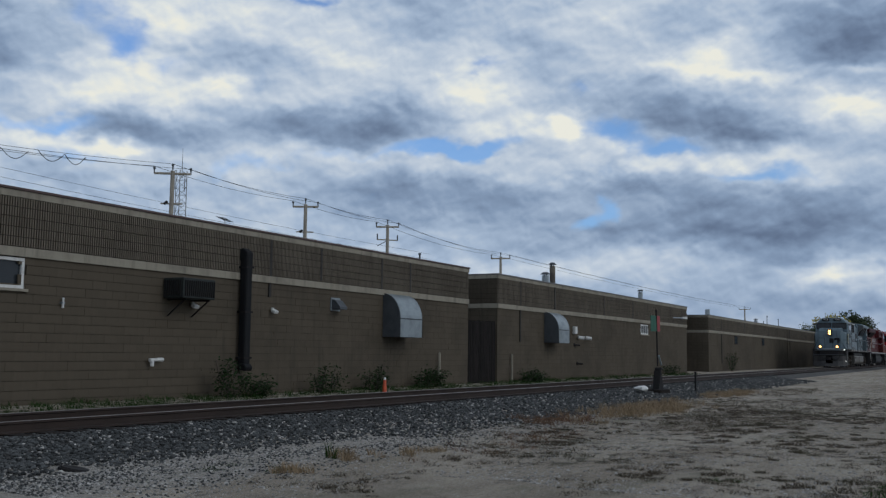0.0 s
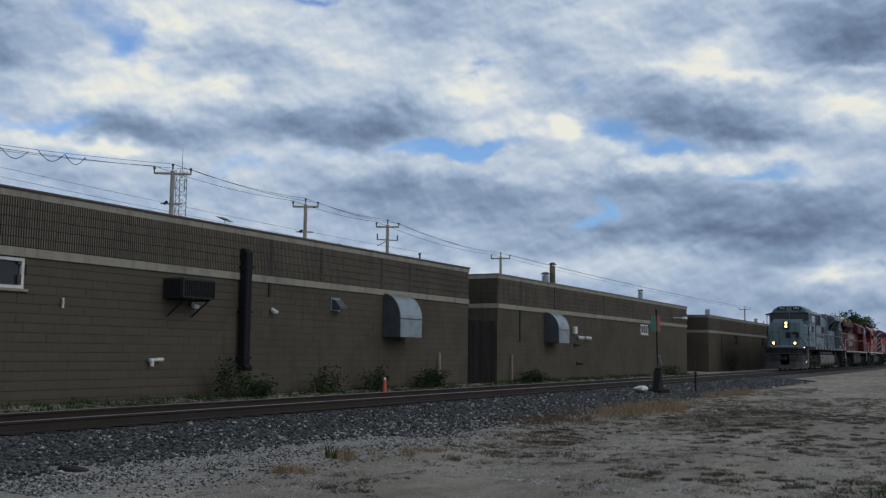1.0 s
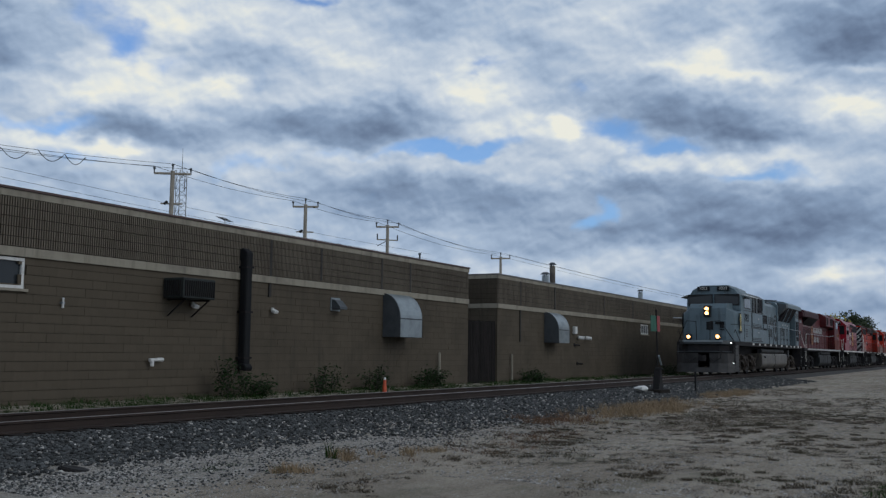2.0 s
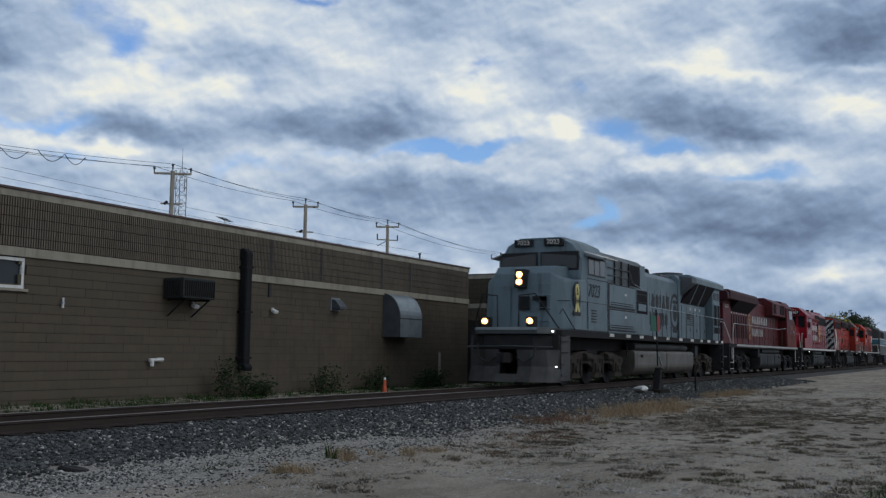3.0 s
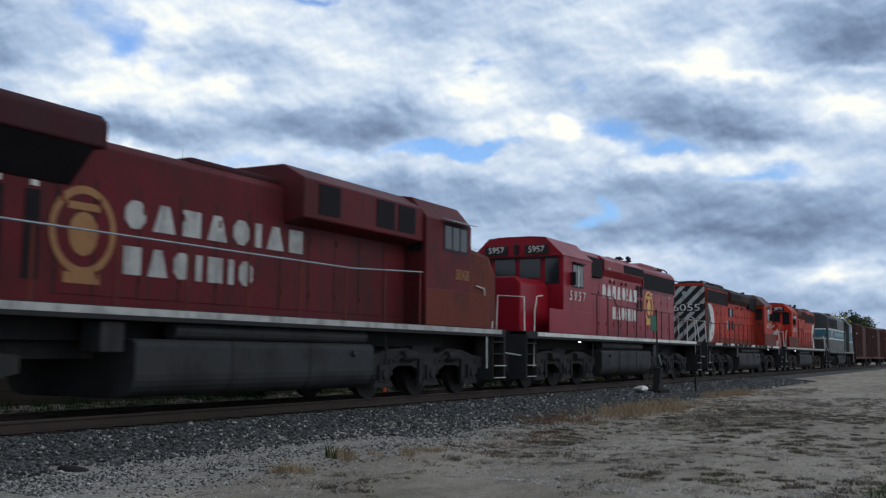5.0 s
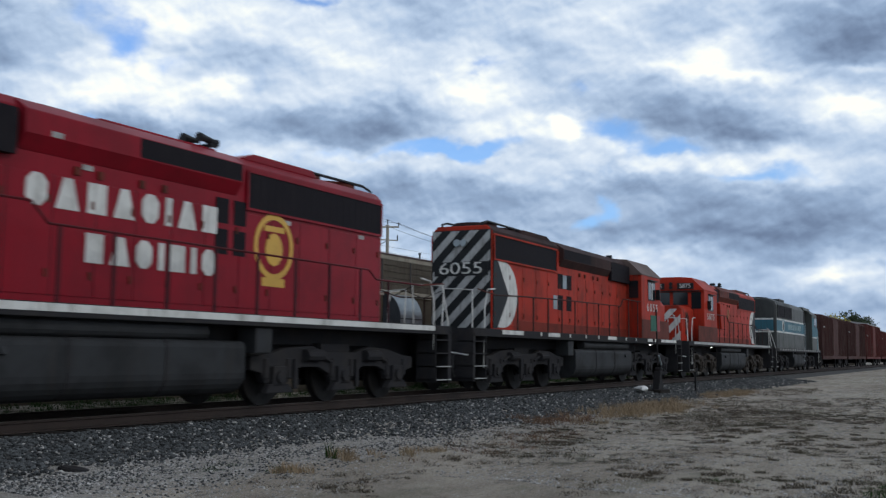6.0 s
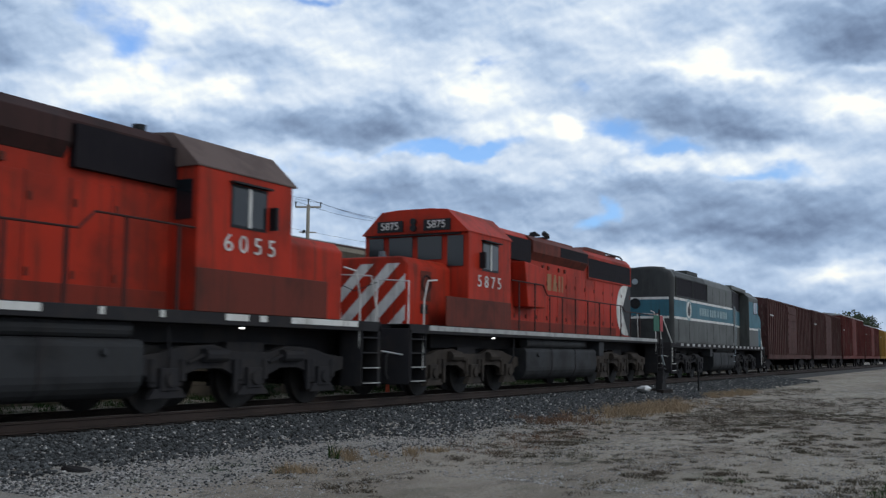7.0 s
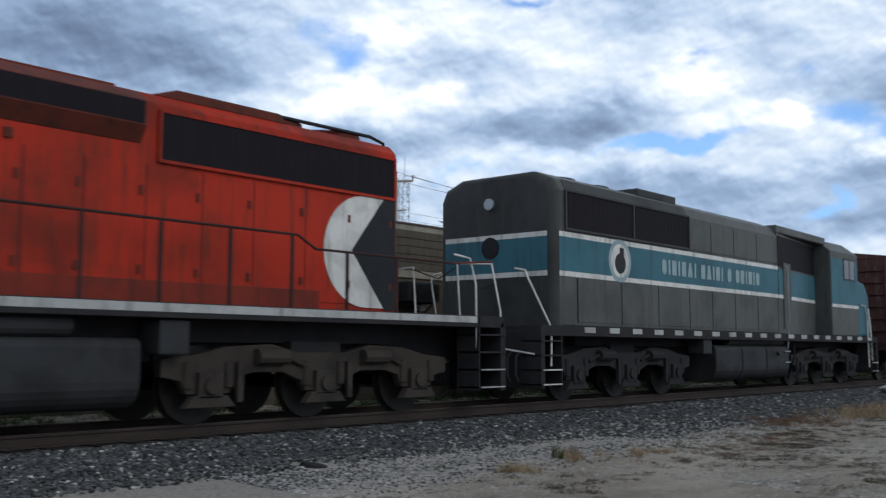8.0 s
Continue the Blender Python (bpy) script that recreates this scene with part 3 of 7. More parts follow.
def ribbed_wall(root, x0, x1, z0, z1, y, step, label=""):
    s = Shape()
    n = int((z1 - z0) / 0.2 + 0.5)
    hgt = (z1 - z0) / n
    k = int((x1 - x0) / step)
    for j in range(n):
        for i in range(k):
            a = x0 + i * step
            s.box(a + step * 0.22, a + step * 0.76, y, y + 0.06, z0 + j * hgt + 0.009, z0 + (j + 1) * hgt - 0.009)
    tagged(part("ribbed_blocks", s, M["rib"], root, label), kind="stuff")


def factory(name, x0, x1, top, base, deep, label, rib_step, blocks=True, keep=(0, 0), holes=(), band_z=2.885, flash="flash", joints=()):
    y = WALL_Y
    root = thing(name, None, [], label, "building", kind="structure")
    s = Shape()
    cuts = sorted(holes)
    # core walls, with the window openings left free
    edges = [x0] + [q for h in cuts for q in (h[0], h[1])] + [x1]
    for a, b in zip(edges[::2], edges[1::2]):
        s.box(a, b, y + 0.02, y + 0.30, base, top - 0.12)
    for a, b, c, d in cuts:
        s.box(a, b, y + 0.02, y + 0.30, base, c)
        s.box(a, b, y + 0.02, y + 0.30, d, top - 0.12)
    s.box(x0, x0 + 0.3, y + 0.30, y + deep, base, top - 0.12)
    s.box(x1 - 0.3, x1, y + 0.30, y + deep, base, top - 0.12)
    s.box(x0, x1, y + deep - 0.3, y + deep, base, top - 0.12)
    part("wall", s, M["mortar"], root)
    part("roof", Shape().box(x0 + 0.3, x1 - 0.3, y + 0.3, y + deep - 0.3, top - 0.55, top - 0.4), M["roof"], root)
    if blocks:
        block_wall(root, x0, x1, base, band_z, y - 0.008, keep[0], keep[1], holes)
    else:
        block_wall(root, x0, x1, base, band_z, y - 0.008, 0, 0, holes)
    side = Shape()
    z = base
    while z < band_z - 0.05:
        yy = y + 0.03
        while yy < y + deep - 0.4:
            side.box(x0 - 0.012, x0 + 0.02, yy + 0.006, yy + 0.39, z + 0.005, z + 0.195)
            yy += 0.4
        z += 0.2
    zz = band_z + 0.2
    while zz < top - 0.25:
        yy = y + 0.0
        while yy < y + deep * 0.5:
            side.box(x0 - 0.03, x0 + 0.02, yy + 0.012, yy + 0.052, zz + 0.008, zz + 0.192)
            yy += 0.0635
        zz += 0.2
    tagged(part("side_blocks", side, M["block"], root), kind="stuff")
    part("concrete_band", Shape().box(x0 - 0.02, x1, y - 0.058, y + 0.02, band_z, band_z + 0.19).box(x0 - 0.035, x0, y + 0.02, y + deep, band_z, band_z + 0.19), M["band"], root, "pale concrete string course")
    ribbed_wall(root, x0, x1, band_z + 0.2, top - 0.20, y - 0.05, rib_step)
    part("coping", Shape().box(x0 - 0.03, x1, y - 0.052, y + 0.35, top - 0.20, top - 0.055).box(x0 - 0.03, x0 + 0.35, y + 0.35, y + deep, top - 0.20, top - 0.055), M["band"], root)
    part("roof_flashing", Shape().box(x0 - 0.06, x1 + 0.03, y - 0.085, y + 0.40, top - 0.055, top).box(x0 - 0.06, x0 + 0.4, y + 0.40, y + deep, top - 0.055, top), M[flash], root, "metal roof-edge flashing", bevel=0.008)
    for xj, za, zb in joints:
        part("damp_streak", Shape().box(xj - 0.05, xj + 0.05, y - 0.056, y + 0.02, za, zb), M["stain"], root)
    return root


def make_window(x0, x1, z0, z1, name, bars=0):
    y = WALL_Y
    root = thing(name, None, [], "white-framed window with dark glass in the block wall", "window", kind="structure")
    f = Shape()
    w = 0.07
    f.box(x0, x1, y - 0.01, y + 0.10, z1 - w, z1).box(x0, x1, y - 0.01, y + 0.10, z0, z0 + w)
    f.box(x0, x0 + w, y - 0.01, y + 0.10, z0 + w, z1 - w).box(x1 - w, x1, y - 0.01, y + 0.10, z0 + w, z1 - w)
    for k in range(bars):
        xm = x0 + (x1 - x0) * (k + 1) / (bars + 1)
        f.box(xm - 0.02, xm + 0.02, y + 0.0, y + 0.08, z0 + w, z1 - w)
    part("window_frame", f, M["whitepaint"], root, bevel=0.006)
    part("pane", Shape().box(x0 + w, x1 - w, y + 0.05, y + 0.056, z0 + w, z1 - w), M["glass"], root)
    part("window_sill", Shape().box(x0 - 0.06, x1 + 0.08, y - 0.07, y + 0.1, z0 - 0.06, z0), M["band"], root, bevel=0.008)
    part("blind", Shape().box(x0 + w, x1 - w, y + 0.2, y + 0.21, z0, z1), M["iron"], root)


def vent_hood(x, z0, z1, w, deep, big=True):
    """A sheet-steel exhaust hood: quarter-round top, straight face, open underneath."""
    root = thing("exhaust_hood", None, [], "galvanised steel exhaust hood with a curved top on the block wall", "vent hood", "exhaust hoods on the walls")
    h = z1 - z0
    zc = z0 + h * 0.42
    arc = [(WALL_Y - deep * math.sin(i * math.pi / 20), zc + (z1 - zc) * math.cos(i * math.pi / 20)) for i in range(11)]
    arc[0] = (WALL_Y, z1)
    t = 0.03
    shell = Shape()
    inner = [(WALL_Y - max(0.0, (WALL_Y - a) - t), b - (t if b > zc else 0)) for a, b in arc]
    shell.prism(arc + inner[::-1], x, x + w, "x")
    part("curved_top", shell, M["galv"], root)
    part("face_panel", Shape().box(x, x + w, WALL_Y - deep, WALL_Y - deep + t, z0, zc - 0.015), M["galv"], root)
    part("seam", Shape().box(x - 0.012, x + w + 0.012, WALL_Y - deep - 0.012, WALL_Y - deep + t, zc - 0.02, zc + 0.02), M["galvdark"], root)
    # cheeks take the darker steel: the shade on the hood's sides, put into colour
    for xx in (x, x + w - t):
        cheek = [(WALL_Y, z0)] + [(a, b) for a, b in arc] + [(WALL_Y - deep, z0)]
        part("cheek", Shape().prism(cheek, xx - 0.008, xx + t, "x"), M["galvdark"], root, "side cheek in darker steel as its shaded side")
    part("mesh_screen", Shape().box(x + t, x + w - t, WALL_Y - deep + t, WALL_Y, z0 + 0.06, z0 + 0.09), M["iron"], root)


def make_buildings():
    factory("factory_wall_1", 2.0, 35.0, 4.31, -0.28, 16, "long brown block factory building with a ribbed parapet and pale band", 0.0635, True, (13.5, 20.5), [(12.7, 14.35, 2.22, 2.86)],
            joints=[(22.55, 2.5, 4.1), (25.0, 3.12, 4.1), (28.5, 2.95, 4.1), (30.4, 2.95, 4.1)])
    factory("factory_wall_2", 37.7, 68.1, 4.29, -0.25, 14, "second brown block factory building with a ribbed parapet", 0.127, True, (0, 0), [(57.6, 59.1, 2.2, 2.78)], 2.86, "greyflash",
            joints=[(40.0, 1.5, 4.1), (44.0, 2.9, 4.1), (51.0, 2.9, 4.1), (56.0, 2.9, 4.1), (66.8, 2.9, 4.1)])
    factory("factory_wall_3", 74.3, 108.4, 3.99, -0.25, 14, "third low block factory building farther along the track", 0.25, True, (0, 0), [], 2.68, "greyflash",
            joints=[(78.5, 0.4, 3.8), (87.0, 2.6, 3.8), (98.0, 2.6, 3.8)])
    factory("factory_wall_4", 108.7, 175.0, 4.0, -0.25, 14, "farthest low block factory building along the track", 0.4, True, (0, 0), [], 2.62, "greyflash", joints=[(110, 1.5, 3.8)])
    make_window(12.7, 14.35, 2.22, 2.86, "window_1", 1)
    make_window(57.6, 59.1, 2.2, 2.78, "window_2", 3)
    for i, (x, z) in enumerate(((83.7, 1.93), (95.3, 1.95))):
        r = thing(f"window_{i + 3}", None, [], "small dark window in the far block wall", "window", kind="structure")
        part("window_frame", Shape().box(x - 0.55, x + 0.55, WALL_Y - 0.03, WALL_Y + 0.02, z, z + 0.68), M["iron"], r)
        part("pane", Shape().box(x - 0.45, x + 0.45, WALL_Y - 0.035, WALL_Y + 0.0, z + 0.08, z + 0.6), M["glass"], r)
    # gap between the second and third buildings: a recessed link with a dark doorway
    link = thing("link_wall", None, [], "recessed brown block wall joining two factory buildings", "building", kind="structure")
    part("wall", Shape().box(68.1, 74.3, WALL_Y + 1.6, WALL_Y + 1.9, -0.25, 3.95), M["block"], link)
    part("roof_flashing", Shape().box(68.1, 74.3, WALL_Y + 1.5, WALL_Y + 2.0, 3.95, 4.02), M["greyflash"], link)
    part("door_leaf", Shape().box(70.4, 73.2, WALL_Y + 1.55, WALL_Y + 1.6, -0.25, 1.65).box(71.78, 71.82, WALL_Y + 1.53, WALL_Y + 1.55, -0.25, 1.65), M["iron"], link, "dark double door")
    # plank fence across the first gap
    fence = thing("plank_fence", None, [], "weathered dark plank fence closing the gap between buildings", "fence", kind="structure")
    x = 35.02
    while x < 37.6:
        w = rnd.uniform(0.13, 0.16)
        part("plank", Shape().box(x, x + w - 0.012, WALL_Y + 0.03, WALL_Y + 0.06, -0.2, 2.28 + rnd.uniform(-0.03, 0.03)), M["wood"], fence)
        x += w
    part("fence_rail", Shape().box(35.0, 37.68, WALL_Y + 0.06, WALL_Y + 0.15, 0.3, 0.4).box(35.0, 37.68, WALL_Y + 0.06, WALL_Y + 0.15, 1.8, 1.9), M["wood"], fence)
    vent_hood(28.67, 1.5, 2.95, 1.5, 0.68)
    vent_hood(42.78, 1.5, 2.9, 1.35, 0.72)


make_track()
make_buildings()

# ---- train ----
GRIME = (0.06, 0.05, 0.045)
M.update(
    grey_loco=surface("grey_military_paint", (0.131, 0.178, 0.205), (0.090, 0.122, 0.141), 0.5, 0.9, 50, 0.45, bump=0.03, streak=(0.060, 0.068, 0.07), streak_amount=0.6, spec=0.2),
    grey_dark=surface("dark_grey_paint", (0.085, 0.095, 0.102), (0.05, 0.056, 0.06), 0.5, 1.2, 50, 0.5, bump=0.03, streak=GRIME, streak_amount=0.4, spec=0.2),
    maroon=surface("dull_dark_red_paint", (0.105, 0.014, 0.018), (0.060, 0.017, 0.018), 0.7, 0.7, 50, 0.5, bump=0.03, streak=(0.035, 0.024, 0.022), streak_amount=0.7, spec=0.1),
    maroon_roof=surface("sooty_red_roof_paint", (0.046, 0.013, 0.017), (0.045, 0.02, 0.022), 0.6, 1.2, 50, 0.6, bump=0.03, streak=(0.03, 0.022, 0.02), streak_amount=0.6, spec=0.12),
    red_new=surface("bright_red_paint", (0.245, 0.009, 0.019), (0.155, 0.009, 0.016), 0.65, 0.8, 50, 0.34, bump=0.02, streak=(0.15, 0.010, 0.014), streak_amount=0.4, spec=0.12),
    red_old=surface("faded_orange_red_paint", (0.41, 0.034, 0.017), (0.19, 0.028, 0.018), 0.9, 0.7, 50, 0.5, bump=0.03, streak=(0.115, 0.034, 0.022), streak_amount=0.8, spec=0.07),
    red_dirty=surface("grimy_red_paint", (0.135, 0.035, 0.025), (0.065, 0.028, 0.022), 0.8, 1.0, 50, 0.6, bump=0.03, streak=(0.05, 0.028, 0.022), streak_amount=0.7, spec=0.07),
    cowl_grey=surface("cowl_grey_paint", (0.094, 0.097, 0.090), (0.058, 0.060, 0.056), 0.7, 0.8, 50, 0.5, bump=0.03, streak=(0.05, 0.048, 0.042), streak_amount=0.6, spec=0.12),
    teal=surface("teal_stripe_paint", (0.047, 0.140, 0.180), (0.038, 0.095, 0.122), 0.6, 0.8, 50, 0.5, bump=0.03, streak=(0.05, 0.07, 0.075), streak_amount=0.6, spec=0.12),
    white=surface("white_stripe_paint", (0.66, 0.65, 0.61), (0.42, 0.41, 0.38), 0.7, 2.2, 60, 0.55, bump=0.02, streak=(0.24, 0.22, 0.19), streak_amount=0.7),
    paleteal=surface("pale_lettering", (0.27, 0.36, 0.37), (0.18, 0.25, 0.27), 0.6, 3, 60, 0.6, bump=0),
    gold=surface("gold_paint", (0.62, 0.36, 0.05), (0.5, 0.28, 0.05), 0.4, 3, 60, 0.5, bump=0),
    gold_dull=surface("dulled_gold_paint", (0.27, 0.13, 0.04), (0.2, 0.07, 0.035), 0.5, 3, 60, 0.6, bump=0),
    ribbon=surface("yellow_ribbon", (0.60, 0.52, 0.20), (0.45, 0.4, 0.16), 0.4, 4, 60, 0.5, bump=0),
    ink=surface("black_paint", (0.016, 0.017, 0.019), (0.03, 0.03, 0.03), 0.4, 3, 60, 0.5, bump=0.02, spec=0.15),
    grille=surface("black_grille", (0.014, 0.012, 0.015), (0.022, 0.019, 0.021), 0.5, 2, 60, 0.7, bump=0.05, spec=0.08),
    under=surface("grimy_running_gear", (0.029, 0.028, 0.030), (0.045, 0.040, 0.037), 0.6, 2.2, 40, 0.85, bump=0.2, spec=0.1),
    truckpaint=surface("dusty_truck_frame", (0.048, 0.039, 0.032), (0.022, 0.020, 0.019), 0.8, 2.0, 40, 0.85, bump=0.2, spec=0.18),
    tank=surface("grimy_fuel_tank", (0.036, 0.037, 0.039), (0.017, 0.017, 0.017), 0.7, 1.3, 40, 0.62, bump=0.08, streak=(0.04, 0.036, 0.033), streak_amount=0.5, spec=0.12),
    # the leader's tank: its tan sheen is painted into the base colour
    tank_sheen=surface("tan_sheen_fuel_tank", (0.115, 0.102, 0.085), (0.05, 0.046, 0.04), 0.7, 0.8, 40, 0.5, bump=0.06, streak=(0.03, 0.027, 0.024), streak_amount=0.75, spec=0.4),
    red_dull=surface("dulled_red_skirt", (0.21, 0.034, 0.022), (0.12, 0.03, 0.022), 0.8, 1.2, 50, 0.6, bump=0.03, streak=(0.07, 0.03, 0.022), streak_amount=0.8, spec=0.07),
    roof_brown=surface("dusty_brown_cab_roof", (0.135, 0.095, 0.082), (0.085, 0.06, 0.053), 0.6, 1.4, 50, 0.6, bump=0.03, spec=0.12),
    # darker than cowl_grey: for the cowl's rear end, shoulders, grille frames and roof parts
    cowl_dark=surface("dark_cowl_grey", (0.052, 0.054, 0.053), (0.03, 0.031, 0.031), 0.7, 1.0, 50, 0.6, bump=0.03, streak=(0.09, 0.09, 0.085), streak_amount=0.3, spec=0.12),
    plough=surface("plough_grey", (0.060, 0.058, 0.058), (0.022, 0.021, 0.021), 0.7, 1.6, 40, 0.7, bump=0.1, streak=(0.05, 0.045, 0.04), streak_amount=0.5),
    dirty_white=surface("dirty_white_paint", (0.40, 0.40, 0.385), (0.22, 0.22, 0.21), 0.7, 2.5, 60, 0.6, bump=0.02, streak=(0.13, 0.125, 0.115), streak_amount=0.7),
    soot=surface("sooty_roof_paint", (0.050, 0.026, 0.024), (0.028, 0.02, 0.019), 0.7, 1.2, 50, 0.7, bump=0.04, streak=(0.02, 0.017, 0.016), streak_amount=0.6, spec=0.1),
    tread=surface("wheel_steel", (0.035, 0.032, 0.03), (0.02, 0.018, 0.018), 0.6, 4, 40, 0.6, metal=0.4, spec=0.18),
    cabglass=glass_dark("cab_glass", (0.012, 0.015, 0.018), 0.45),
    lens=glow("headlight", (1.0, 0.47, 0.15), 7.0),
    step_lamp=glow("step_lamp", (1.0, 0.98, 0.94), 3.0),
    boxcar_a=surface("boxcar_brown_paint", (0.080, 0.038, 0.034), (0.05, 0.026, 0.024), 0.8, 0.7, 40, 0.75, bump=0.06, streak=(0.15, 0.115, 0.10), streak_amount=0.5, spec=0.08),
    boxcar_y=surface("boxcar_yellow_paint", (0.28, 0.165, 0.035), (0.16, 0.095, 0.03), 0.8, 0.7, 40, 0.75, bump=0.06, streak=(0.10, 0.075, 0.05), streak_amount=0.5, spec=0.08),
    boxcar_b=surface("boxcar_red_paint", (0.125, 0.034, 0.030), (0.065, 0.026, 0.024), 0.8, 0.7, 40, 0.75, bump=0.06, streak=(0.17, 0.13, 0.11), streak_amount=0.5, spec=0.08),
    galvroof=surface("boxcar_roof", (0.33, 0.33, 0.32), (0.2, 0.19, 0.18), 0.6, 1.0, 40, 0.6, bump=0.05),
)


def wheelset(parent, x, r=0.533):
    s = Shape()
    s.rod((0, -0.9, 0), (0, 0.9, 0), 0.10, 10)
    for y in (-0.755, 0.755):
        q = 1 if y > 0 else -1
        s.rod((0, y - 0.06, 0), (0, y + 0.06, 0), r, 28)
        s.rod((0, y - q * 0.075, 0), (0, y - q * 0.055, 0), r + 0.025, 28)
        s.rod((0, y + q * 0.06, 0), (0, y + q * 0.09, 0), 0.16, 12)
        for k in range(4):
            w = k * math.pi / 2
            s.box(-0.04 + 0.3 * math.cos(w), 0.04 + 0.3 * math.cos(w), y + q * 0.055 - 0.01, y + q * 0.055 + 0.01, -0.04 + 0.3 * math.sin(w), 0.04 + 0.3 * math.sin(w))
    return part("wheelset", s, M["tread"], parent, at=pose(x, 0, r))


def truck(root, x, wheels, style=0, dust="truckpaint"):
    """A three-axle locomotive truck."""
    t = part("truck", Shape().box(-2.6, 2.6, -0.62, 0.62, 0.72, 0.98).box(-0.5, 0.5, -1.0, 1.0, 0.85, 1.15), M["under"], root, at=pose(x, 0, 0))
    for q in (-1, 1):
        s = Shape()
        a, b = sorted((q * 1.02, q * 1.16))
        prof = [(-2.85, 0.66), (-2.55, 0.60), (-2.45, 0.42), (-1.75, 0.42), (-1.65, 0.62), (-1.35, 0.70), (-0.8, 0.70), (-0.42, 0.56), (-0.35, 0.42), (0.35, 0.42), (0.42, 0.56), (0.8, 0.70), (1.35, 0.70), (1.65, 0.62), (1.75, 0.42), (2.45, 0.42), (2.55, 0.60), (2.85, 0.66),
                (2.85, 0.90), (2.3, 0.95), (1.8, 1.06), (1.0, 1.10), (0.5, 0.98), (-0.5, 0.98), (-1.0, 1.10), (-1.8, 1.06), (-2.3, 0.95), (-2.85, 0.90)]
        s.prism(prof, a, b, "y")
        for ax in (-2.1, 0.0, 2.1):
            c, d = sorted((q * 1.10, q * 1.24))
            s.box(ax - 0.20, ax + 0.20, c, d, 0.36, 0.72)
            s.rod((ax, q * 1.20, 0.53), (ax, q * 1.29, 0.53), 0.12, 12)
            for e in (-0.34, 0.34):
                s.rod((ax + e, q * 1.14, 0.50), (ax + e, q * 1.14, 0.86), 0.085, 8)
            s.prism([(ax - 0.42, 0.24), (ax + 0.42, 0.24), (ax + 0.28, 0.40), (ax - 0.28, 0.40)], c, d - 0.03 * q if q > 0 else d, "y")
        part("side_frame", s, M[dust], t, bevel=0.012)
        for ax in (-1.05, 1.05):
            br = Shape()
            br.rod((ax - 0.28, q * 1.22, 0.92), (ax + 0.28, q * 1.22, 0.92), 0.115, 10)
            br.rod((ax + 0.28, q * 1.22, 0.92), (ax + 0.62, q * 1.20, 0.80), 0.035, 6)
            part("brake_cylinder", br, M[dust], t)
            part("brake_hanger", Shape().box(ax - 0.6, ax - 0.5, q * 1.2 - 0.03, q * 1.2 + 0.03, 0.30, 0.85), M[dust], t)
    for ax in (-2.1, 0.0, 2.1):
        wheels.append(wheelset(t, ax))
    return t


def coupler(root, u, way):
    s = Shape().box(min(u, u - way * 0.65), max(u, u - way * 0.65), -0.09, 0.09, 0.78, 0.98)
    s.prism([(u - way * 0.28, -0.17), (u, -0.2), (u + way * 0.06, -0.05), (u - way * 0.04, 0.05), (u + way * 0.05, 0.16), (u - way * 0.2, 0.2)], 0.72, 1.02, "z")
    part("coupler", s, M["under"], root, bevel=0.02)


def stairs(root, u0, u1, sill, rail, y=1.5):
    """Corner steps of a locomotive, with light treads."""
    for q in (-1, 1):
        a, b = q * 1.0, q * y
        st = part("step_well", Shape().prism([(u0, b), (u0, a), (u1, a), (u1, b), (u1 - 0.03, b), (u1 - 0.03, a + q * 0.03), (u0 + 0.03, a + q * 0.03), (u0 + 0.03, b)], 0.32, sill, "z"), M["under"], root)
        for k in range(4):
            z = 0.36 + k * (sill - 0.40) / 4
            part("tread", Shape().box(u0, u1, min(q * 1.05, q * (y + 0.02)), max(q * 1.05, q * (y + 0.02)), z, z + 0.03), M["under"], st)
            if k < 2:
                part("tread_edge", Shape().box(u0 + 0.05, u1 - 0.05, min(q * (y + 0.02), q * (y + 0.03)), max(q * (y + 0.02), q * (y + 0.03)), z + 0.004, z + 0.026), rail, st)


def railing(root, posts, top, sill, y, post_m, rail_m, r=0.017):
    """Walkway handrail with its stanchions on both sides."""
    for q in (-1, 1):
        part("handrail", Shape().tube([(u, q * y, z) for u, z in top], r, 6), rail_m, root)
        for u in posts:
            z = None
            for (a, za), (b, zb) in zip(top, top[1:]):
                if min(a, b) - 1e-6 <= u <= max(a, b) + 1e-6 and abs(b - a) > 1e-6:
                    z = za + (zb - za) * (u - a) / (b - a)
            if z:
                part("stanchion", Shape().box(u - 0.025, u + 0.025, q * y - 0.012, q * y + 0.012, sill - 0.12, z), post_m, root)


